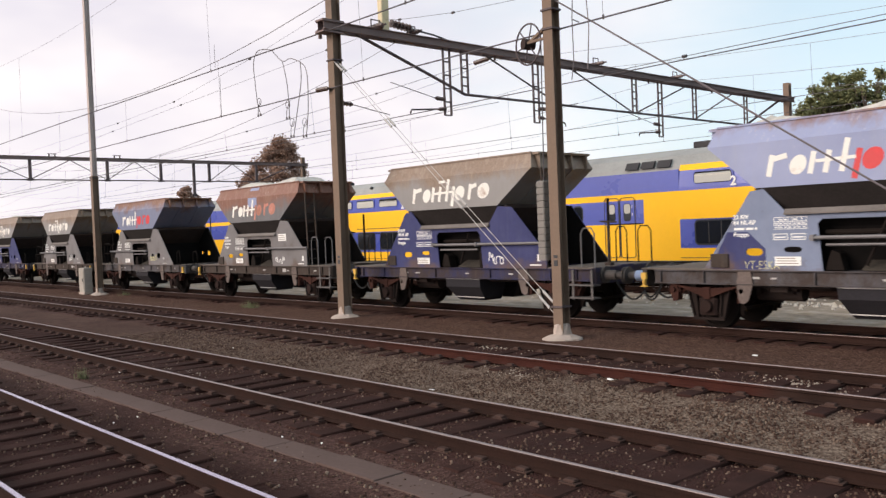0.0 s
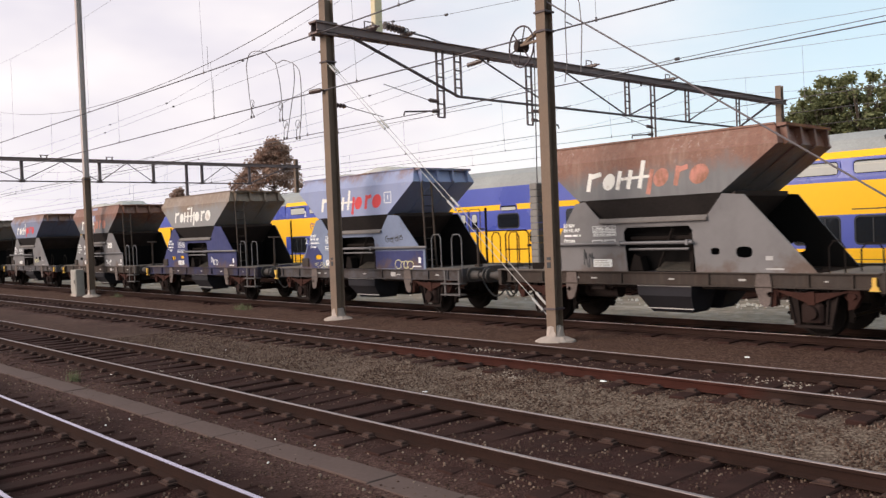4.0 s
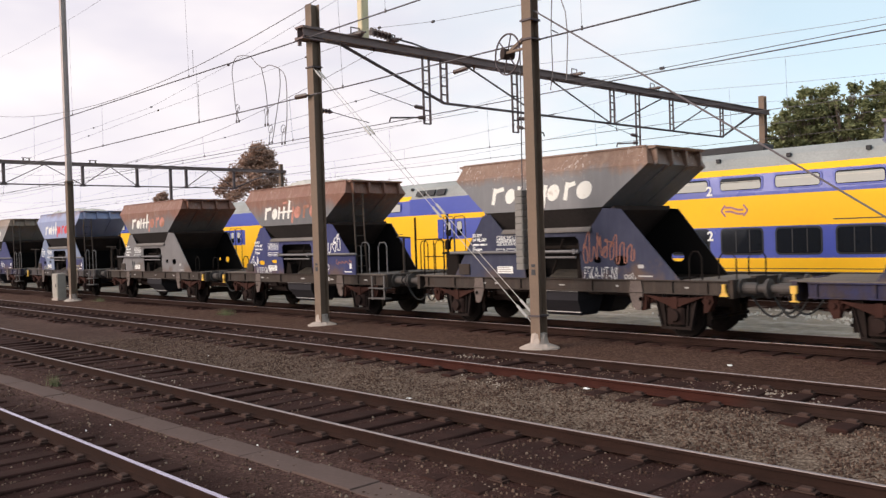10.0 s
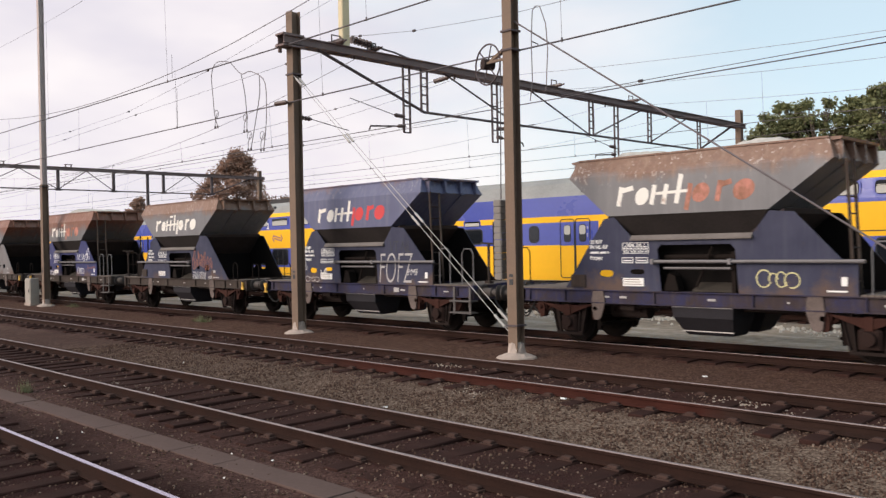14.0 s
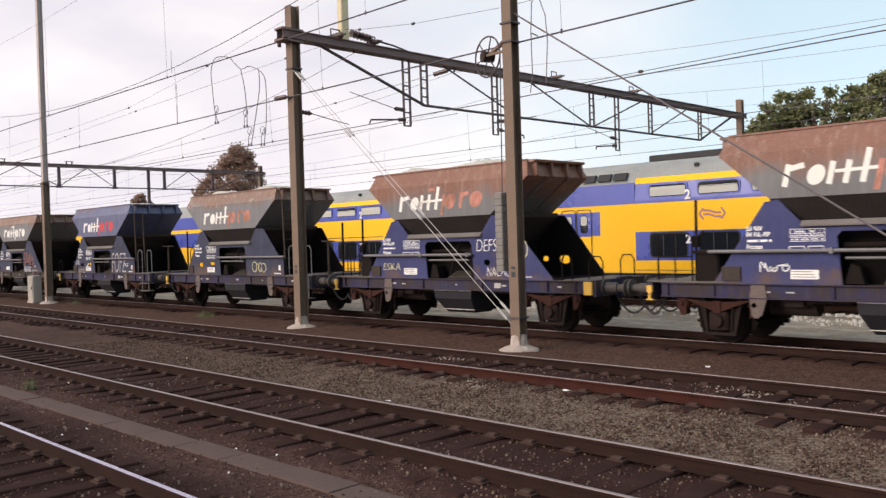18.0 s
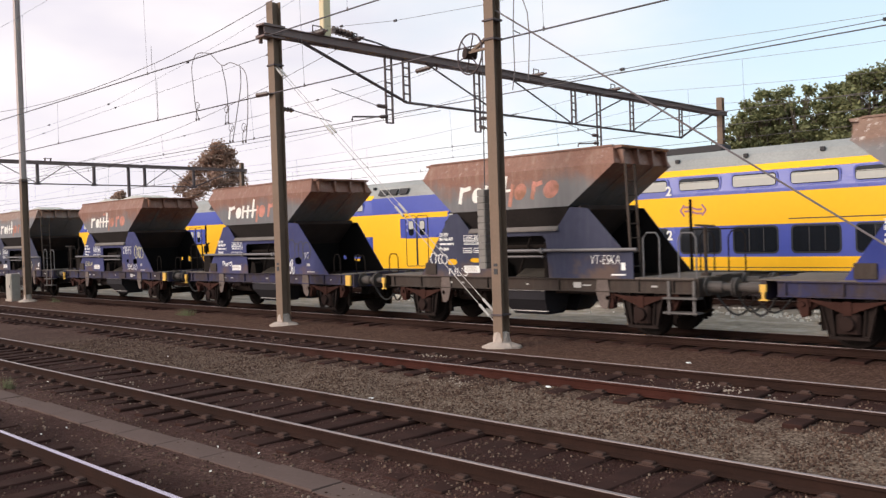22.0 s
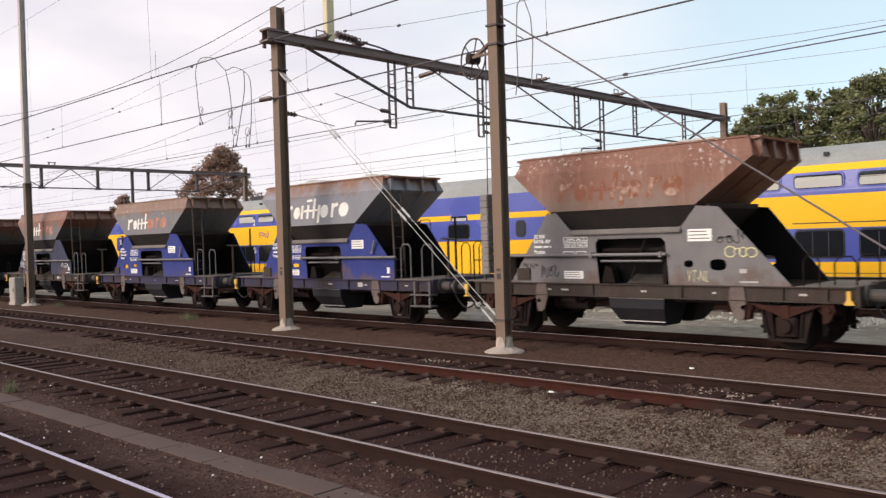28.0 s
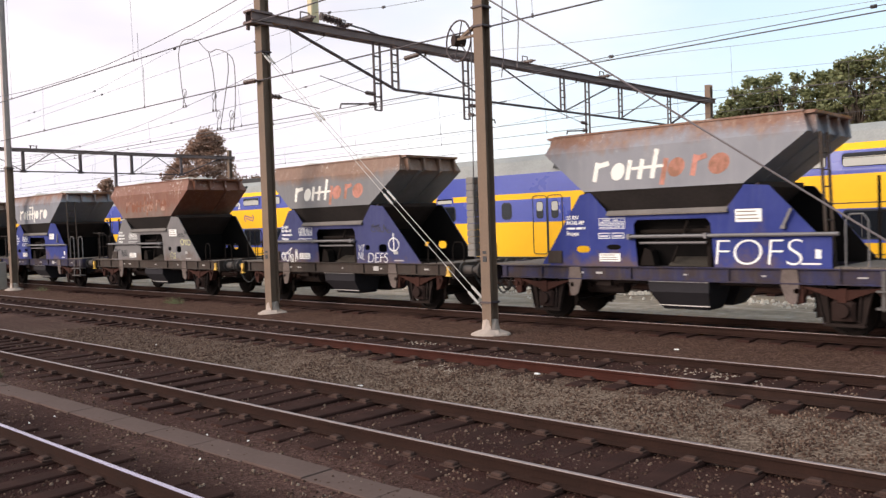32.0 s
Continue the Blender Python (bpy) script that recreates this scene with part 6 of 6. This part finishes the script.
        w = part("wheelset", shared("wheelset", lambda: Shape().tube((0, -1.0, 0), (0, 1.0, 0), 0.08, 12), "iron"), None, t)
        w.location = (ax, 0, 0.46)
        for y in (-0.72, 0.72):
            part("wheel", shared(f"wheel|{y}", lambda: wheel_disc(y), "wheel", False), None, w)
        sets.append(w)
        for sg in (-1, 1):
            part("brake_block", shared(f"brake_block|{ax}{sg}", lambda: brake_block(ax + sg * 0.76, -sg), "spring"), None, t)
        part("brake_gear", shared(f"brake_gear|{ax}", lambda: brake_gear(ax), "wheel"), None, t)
    for x, sg in ((-2.02, -1), (2.56, 1)):
        for y in (NEAR, -NEAR):
            part("gusset", shared(f"gusset|{f}{x}{y}", lambda: gusset(x, y, sg), "gusset"), None, t)
    for x, sg in ((-4.36, -1), (4.73, 1)):
        for y in (-0.875, 0.875):
            a, b = buffer_parts(x, sg)
            o = part("buffer", shared(f"buffer|{x}{top == 'lightblue'}", lambda: a, "buffer_blue" if top == "lightblue" and sg < 0 else "buffer"), None, t)
            o.location = (0, y, 1.05)
            part("buffer_head", shared(f"buffer_head|{x}", lambda: b, "buffer"), None, o)
    if k not in (1, 3):
        part("rope_hook", shared("rope_hook", lambda: Shape().box(-4.36, -4.24, -1.27, -1.21, 1.00, 1.14).prism([(-4.33, 1.0), (-4.27, 1.0), (-4.28, 0.88), (-4.20, 0.84), (-4.40, 0.84), (-4.32, 0.88)], 1, -1.27, -1.21), "hook"), None, t, "yellow towing hook")
    part("end_deck", shared("end_deck|plain", lambda: Shape().box(-4.40, -2.70, -1.19, 1.19, 1.207, 1.235), "deck"), None, t, "dusty plated deck")
    if not platform:
        part("guard_rail", shared("guard_rail", left_rail, "wheel"), None, t)
        part("valve_gear", shared("valve_gear", left_gear, "wheel"), None, t)
    part("drip_sheet", shared("drip_sheet", drip_sheet, "dust"), None, t)
    if not platform:
        big = k in (5, 6, 7, 8)
        part("rope_hook", shared(f"rope_hook|b{big}", lambda: Shape().cham(4.44, 4.66, -1.275, -1.21, 0.90, 1.19, 0.015) if big else
             Shape().box(4.53, 4.60, -1.27, -1.21, 0.98, 1.14).prism([(4.48, 0.90), (4.66, 0.90), (4.62, 0.98), (4.52, 0.98)], 1, -1.27, -1.21), "hook"), None, t, "yellow towing hook")
        part("end_deck", shared("end_deck", lambda: Shape().box(3.60, 4.62, -1.1, 1.1, 1.17, 1.205), "deck"), None, t)
        for j, (x0, x1, y, z1) in enumerate(((3.74, 4.02, -1.08, 1.78), (4.10, 4.48, -0.55, 1.72), (4.10, 4.48, 0.75, 1.72))):
            part("handrail", shared(f"handrail|low{j}", lambda: hoop(x0, x1, y, z1), "wheel"), None, t)
    else:
        pf = part("platform", shared("platform", lambda: Shape().box(3.3, 4.6, -1.15, -1.05, 1.16, 1.204), "frame_grey"), None, t, "slatted end platform")
        for i in range(12):
            part("slat", shared(f"slat|{i}", lambda: platform_slat(i), "deck"), None, pf)
        part("ladder", shared("ladder", ladder, "frame_brown"), None, t)
        part("brake_stand", shared("brake_stand", brake_stand, "frame_brown"), None, t)
        part("grab_post", shared("grab_post", far_post, "wheel"), None, t)
        for j, (x0, x1, y, z1) in enumerate(((3.49, 3.86, -1.12, 2.15), (4.28, 4.66, -1.12, 2.13), (4.28, 4.66, 1.12, 2.13), (3.62, 3.95, 1.12, 2.13))):
            part("handrail", shared(f"handrail|{j}", lambda: hoop(x0, x1, y, z1), "rod" if y < 0 else "wheel"), None, t)
        part("step", shared("step", lambda: steps(4.40), "steel_step"), None, t)
    worn = "logo_ghost" if top == "deeprust" else "logo_white"
    part("emblem", shared("emblem|first" + worn, emblem_white, worn), None, t, "white painted emblem strokes")
    part("emblem", shared("emblem|" + rest, emblem_rest, rest), None, t, "second half of the painted emblem")
    if rest == "logo_white" or k in (2, 6):
        part("emblem_bar", shared("emblem_bar|" + rest, emblem_top, rest), None, t)
    tagged(part("stencilled_data", shared("stencilled_data", data_marks, "white"), None, t, "white stencilled data table and bars"), kind="stuff")
    for word, z in (("23 RIV", 2.20), ("84 NL-RP", 2.09), ("Fccpps", 1.86)):
        if word not in MESHES:
            MESHES[word] = letters(word, 0.115, "white", 0.003)
        part("lettering", MESHES[word], None, t).location = (-2.24, NEAR - 0.0155, z)
    nt = part("notice", shared("notice", lambda: notice(-1.42, 1.30, 0.5, 0.17), "white"), None, t)
    part("notice_line", shared("notice_line", lambda: notice_lines(-1.42, 1.30, 0.5, 0.17), "mast"), None, nt)
    part("tag_holder", shared("tag_holder", lambda: Shape().cham(-2.74, -2.36, NEAR - 0.05, NEAR - 0.012, 1.26, 1.53, 0.01), "frame_brown"), None, t)
    rng = random.Random(k)
    for x in (-1.9, -1.5, 0.5, 2.05, 3.7):
        part("sill_mark", sill_mark(x, rng.uniform(0.05, 0.2), 1.04, rng.uniform(0.025, 0.045)), "faint", t)
    if k % 2 == 0:
        part("sill_mark", sill_mark(1.8, 0.2, 1.0, 0.12), "faint", t)
    if platform:
        part("small_notice", shared("small_notice", lambda: notice(3.0, 1.38, 0.1, 0.16).box(2.75, 3.1, NEAR - 0.018, NEAR - 0.012, 1.27, 1.30), "white"), None, t)
    else:
        part("small_notice", shared("small_notice|n", lambda: notice(2.6, 1.44, 0.14, 0.08).box(2.6, 2.95, NEAR - 0.018, NEAR - 0.012, 1.26, 1.29), "faint"), None, t)
    for kk, what, x, z, w, h, paint in SPRAY:
        if kk != k:
            continue
        if what == "o" or what == "phi":
            part("graffiti", loop_tag(x, z, w, h, what == "phi"), paint, t, "sprayed round scribble")
        elif isinstance(what, str):
            me = letters(what, 1.0, paint, -0.02)
            xs, zs = [v.co.x for v in me.vertices], [v.co.z for v in me.vertices]
            a, c = w / (max(xs) - min(xs)), h / (max(zs) - min(zs))
            for v in me.vertices:
                up = (v.co.z - min(zs)) * c
                v.co = ((v.co.x - min(xs)) * a + 0.10 * up, v.co.y, up)
            part("graffiti", me, None, t, "sprayed letters").location = (x, NEAR - 0.0155, z)
        else:
            part("graffiti", scrawl(what, x, z, w, h, 0.018 + 0.02 * min(h, 0.5)), paint, t, "sprayed scribble")
    if k in (9, 10, 11, 13, -2):
        nb = part("notice", shared("notice|b", lambda: notice(1.56, 2.06, 0.50, 0.24), "white"), None, t)
        part("notice_line", shared("notice_line|b", lambda: notice_lines(1.56, 2.06, 0.50, 0.24), "mast"), None, nb)
    if k == -2:
        pt = Shape().box(-0.35, 0.25, PANEL - 0.003, PANEL + 0.001, 3.3, 3.62)
        pt.prism([(PANEL - 0.003, 3.62), (PANEL + 0.003, 3.62), (-1.042, 3.985), (-1.048, 3.985)], 0, -0.35, 0.25)
        part("repaint_patch", pt, TOP["lightblue"], t, "pale blue repainted patch")
    if top == "lightblue":
        for a, b in ((-2.75, -0.62), (1.1, 3.2)):
            part("repaint_band", Shape().prism([(max(a, -2.35 if a < 0 else 1.1), 1.22), (b, 1.22), (b, 1.72), (max(a, -2.3 if a < 0 else 1.1) + (0.05 if a < 0 else 0), 1.72)], 1, NEAR - 0.0145, NEAR - 0.0125) if a > 0 else
                 Shape().prism(holed([(-2.78, 1.22), (-1.6, 1.22), (-1.6, 1.62), (-1.95, 1.95), (-2.38, 1.95)], HOLE_LEFT[:1]), 1, NEAR - 0.0145, NEAR - 0.0125), PLATE["blue"], t, "dark blue repainted band")
        s = Shape()
        for a, b, c, d in ((1.62, 1.64, 3.1, 3.42), (1.92, 1.94, 3.1, 3.42), (1.62, 1.94, 3.1, 3.12), (1.62, 1.94, 3.4, 3.42), (1.765, 1.795, 3.19, 3.32)):
            s.box(a, b, PANEL - 0.004, PANEL + 0.001, c, d)
        part("load_mark", s, "white", t)
    return t, sets


def build_train():
    for row in WAGONS:
        STOCK[row[0]] = build_wagon(*row)


build_train()

# ---- trees and small things ----


def build_tree(name, label, x, y, h, crown_r, crown_h, leaf, seed, n=2600, size=0.22, wide=0.42):
    rng = random.Random(seed)
    t = thing(name, label, "tree", "trees behind the yard", at=(x, y, BED))
    base = h - crown_h
    tr = Shape()
    tr.tube((0, 0, -0.2), (0.1, 0, base * 0.6), 0.24, 9, 0.17).tube((0.1, 0, base * 0.6), (0.0, 0.1, base + crown_h * 0.6), 0.17, 8, 0.05)
    centres = []
    for i in range(110 if wide > 0.3 else 64):
        a, u = rng.uniform(0, 6.28), rng.uniform(0, 1)
        z = base + crown_h * (0.06 + 0.90 * u)
        if wide > 0.3:
            rr = crown_r * math.sqrt(max(0.03, 1 - (abs(u - wide) / (1.02 - wide if u > wide else 0.62)) ** 2)) * rng.uniform(0.25, 1.0) ** 0.6
        else:
            rr = crown_r * (1.03 - u) ** 0.95 * rng.uniform(0.1, 1.0) ** 0.6
        c = Vector((math.cos(a) * rr, math.sin(a) * rr, z))
        centres.append((c, rng.uniform(0.3, 0.75) * crown_r * (0.32 if wide > 0.3 else 0.24)))
        tr.tube((0, 0.05, base + (z - base) * 0.45), c, 0.05, 5, 0.015)
    part("trunk", tr, "bark", t)
    vs, fs = [], []
    for i in range(n):
        c, r = rng.choice(centres)
        d = Vector((rng.gauss(0, 1), rng.gauss(0, 1), rng.gauss(0, 0.8)))
        p = c + Vector((d.x, d.y, d.z * 0.7)).normalized() * r * rng.uniform(0.25, 1.15)
        u = Vector((rng.gauss(0, 1), rng.gauss(0, 1), rng.gauss(0, 0.6))).normalized()
        w = u.orthogonal().normalized()
        w.rotate(Matrix.Rotation(rng.uniform(0, 6.28), 3, u))
        s = size * rng.uniform(0.6, 1.3)
        k = len(vs)
        vs += [p - u * s, p + w * s * 0.5, p + u * s, p - w * s * 0.5]
        fs.append((k, k + 1, k + 2, k + 3))
    part("crown", Shape().add(vs, fs), leaf, t)
    return t


for i, (x, y, h, r, c) in enumerate(((-20.2, 46.5, 9.0, 1.9, 5.4), (-19.0, 46.0, 9.95, 1.9, 6.4), (-17.2, 45.6, 10.0, 1.8, 6.4), (-15.4, 46.6, 9.9, 1.5, 6.0), (-13.5, 45.4, 10.1, 2.0, 6.2),
                                     (-11.2, 45.0, 10.6, 2.4, 6.6), (-8.4, 45.0, 10.6, 3.0, 6.8), (-17.6, 51.0, 8.6, 3.0, 5.4), (-11.0, 50.0, 9.8, 3.2, 6.0), (-5.5, 47.0, 10.4, 3.0, 6.5))):
    build_tree("broadleaf_tree", "leafy green broadleaf tree standing behind the parked train", x, y, h, r, c, "leaf_green", 20 + i, 9500, 0.115)
build_tree("broadleaf_tree", "reddish-brown leaved tree beside the distant portal", -100.3, 61.9, 15.7, 7.6, 7.9, "leaf_red", 41, 17000, 0.20, 0.12)
build_tree("broadleaf_tree", "small dark distant tree beyond the tracks", -109.2, 52.2, 9.7, 3.2, 3.6, "leaf_red", 43, 3000, 0.2, 0.15)


def build_litter():
    rng = random.Random(9)
    spots = ((-15.5, 5.97), (-9.55, 8.36), (-16.87, 9.0), (-18.0, 7.3), (-13.1, 5.9), (-8.79, 5.28), (-8.16, 5.42), (-7.92, 4.66), (-11.42, 4.6), (-11.3, 4.23), (-9.26, 6.87), (-7.18, 13.76), (-7.79, 10.42), (-6.77, 7.9), (-22.0, 13.2))
    for i, (x, y) in enumerate(spots):
        n, s = 7, 0.06 if i in (0, 1, 11, 12) else rng.uniform(0.014, 0.024)
        ring = [(math.cos(a) * s * rng.uniform(0.7, 1.3), math.sin(a) * s * rng.uniform(0.5, 0.9)) for a in [2 * math.pi * j / n for j in range(n)]]
        z = max(ground_z(x, y), -0.166 if abs(y - 5.02) < 0.2 else -9) + 0.002
        low = [(x + u, y + v, z + rng.uniform(0.0, 0.012)) for u, v in ring]
        top = [(x + u * 0.8, y + v * 0.8, z + rng.uniform(0.008, 0.02)) for u, v in ring]
        solid("litter", Shape().rings([low, top]), "litter", "scrap of crumpled white litter lying in the gravel", "litter", "scraps of litter")
    # pale crumbs spilt between the rails
    s = Shape()
    for cx, cy, w, n in ((-14.7, 6.85, 0.42, 46), (-11.73, 12.0, 0.45, 70), (-5.48, 11.8, 0.40, 70), (-9.4, 10.0, 0.5, 40)):
        for i in range(n):
            x, y, r = rng.gauss(cx, w), rng.gauss(cy, w * 0.35), rng.uniform(0.010, 0.026)
            z = ground_z(x, y) - 0.002
            q = [(math.cos(a) * r * rng.uniform(0.6, 1.2), math.sin(a) * r * rng.uniform(0.6, 1.2)) for a in (0, 1.25, 2.5, 3.8, 5.0)]
            s.rings([[(x + u, y + v, z) for u, v in q], [(x + u * 0.6, y + v * 0.6, z + r * 0.8) for u, v in q]], False)
    solid("spilt_stone", s, "spilt", "pale ballast crumbs spilt between the rails", "gravel", kind="stuff")


def build_stones():
    """Loose ballast stones over the nearer strips."""
    rng = random.Random(12)
    s = Shape()
    for i in range(56000):
        x = -0.8 - 21 * rng.uniform(0, 1) ** 1.3
        y = rng.choice((rng.uniform(7.6, 10.6), rng.uniform(1.4, 12.4)))
        r = rng.uniform(0.008, 0.023)
        z = ground_z(x, y) + rng.uniform(-0.002, 0.004)
        a = rng.uniform(0, 6.28)
        ring = [(math.cos(a + k * 1.2566) * r * rng.uniform(0.7, 1.2), math.sin(a + k * 1.2566) * r * rng.uniform(0.7, 1.2)) for k in range(5)]
        h = r * rng.uniform(0.45, 0.8)
        q, j = rng.uniform(0.45, 0.7), rng.uniform(-0.2, 0.2) * r
        s.add([(x + u, y + v, z - 0.012) for u, v in ring] + [(x + u * q + j, y + v * q - j, z + h) for u, v in ring],
              [(k, (k + 1) % 5, 5 + (k + 1) % 5, 5 + k) for k in range(5)] + [(5, 6, 7, 8, 9)])
    me = bpy.data.meshes.new("ballast_stones")
    me.from_pydata(s.v, [], s.f)
    k = Mat("ballast_stone", 1.0, 0, 0.08)
    g = k.n.new("ShaderNodeNewGeometry")
    k.colour(k.ramp(g.outputs["Random Per Island"], [(0.0, (0.040, 0.023, 0.0185)), (0.55, (0.090, 0.055, 0.042)), (0.88, (0.155, 0.104, 0.079)), (1.0, (0.25, 0.19, 0.15))]))
    me.materials.append(k.m)
    tagged(new("ballast_stones", me), "loose grey and brown ballast stones scattered over the yard", "gravel", kind="stuff")


def build_pale_stones():
    """White limestone lumps heaped along the walkway beyond the train."""
    rng = random.Random(31)
    s = Shape()
    for i in range(5200):
        x, y, r = -rng.uniform(-6, 48), 23.7 - abs(rng.gauss(0, 0.9)), rng.uniform(0.025, 0.07)
        if noise.noise((x * 0.35, y * 0.8, 2.0)) < -0.05:
            continue
        q = [(math.cos(a) * r * rng.uniform(0.6, 1.2), math.sin(a) * r * rng.uniform(0.6, 1.2)) for a in (0, 1.25, 2.5, 3.8, 5.0)]
        s.rings([[(x + u, y + v, BED - 0.01) for u, v in q], [(x + u * 0.6, y + v * 0.6, BED + r) for u, v in q]], False)
    solid("pale_stones", s, "limestone", "white limestone lumps scattered along the walkway", "gravel", kind="stuff")


def build_weeds():
    for i, (x, y, r, n) in enumerate(((-15.6, 5.3, 0.22, 70), (-26.0, 14.6, 0.5, 120), (-20.3, 14.5, 0.35, 60), (-38.0, 15.0, 0.5, 80))):
        rng = random.Random(60 + i)
        s = Shape()
        for j in range(n):
            a, d = rng.uniform(0, 6.28), rng.uniform(0, r)
            px, py, h = x + math.cos(a) * d, y + math.sin(a) * d * 0.6, rng.uniform(0.08, 0.26)
            lx, ly = rng.uniform(-0.08, 0.08), rng.uniform(-0.08, 0.08)
            s.add([(px - 0.012, py, BED - 0.02), (px + 0.012, py, BED - 0.02), (px + lx, py + ly, BED + h)], [(0, 1, 2)])
        solid("weed_tuft", s, "weed", "small green tuft of weeds growing in the gravel", "weed", "weeds", kind="stuff")


build_litter()
build_stones()
build_pale_stones()
build_weeds()


# ---- the train rolls ----


# slack in the couplings: how far each wagon stands from an even pitch
SLACK = {-1: -0.17, 0: -0.17, 1: -0.12, 2: -0.05, 3: -0.03, 4: -0.13, 5: -0.04, 6: -0.07, 7: -0.03, 8: -0.05, 9: -0.06, 10: -0.02, 11: -0.13, 12: -0.04, 13: -0.09, 14: -0.08}


def motions():
    for k, (wagon, sets) in STOCK.items():
        x = FIRST + k * PITCH + SLACK.get(k, -0.12)
        walk(wagon, [(float(t), pose(x - run(t), TRAIN_Y, 0)) for t in range(33)])
        for w in sets:
            ax = w.location.x
            walk(w, [(i / 8, pose(ax, 0, 0.46, 0, -math.degrees(run(i / 8) / 0.46), 0)) for i in range(257)])


motions()
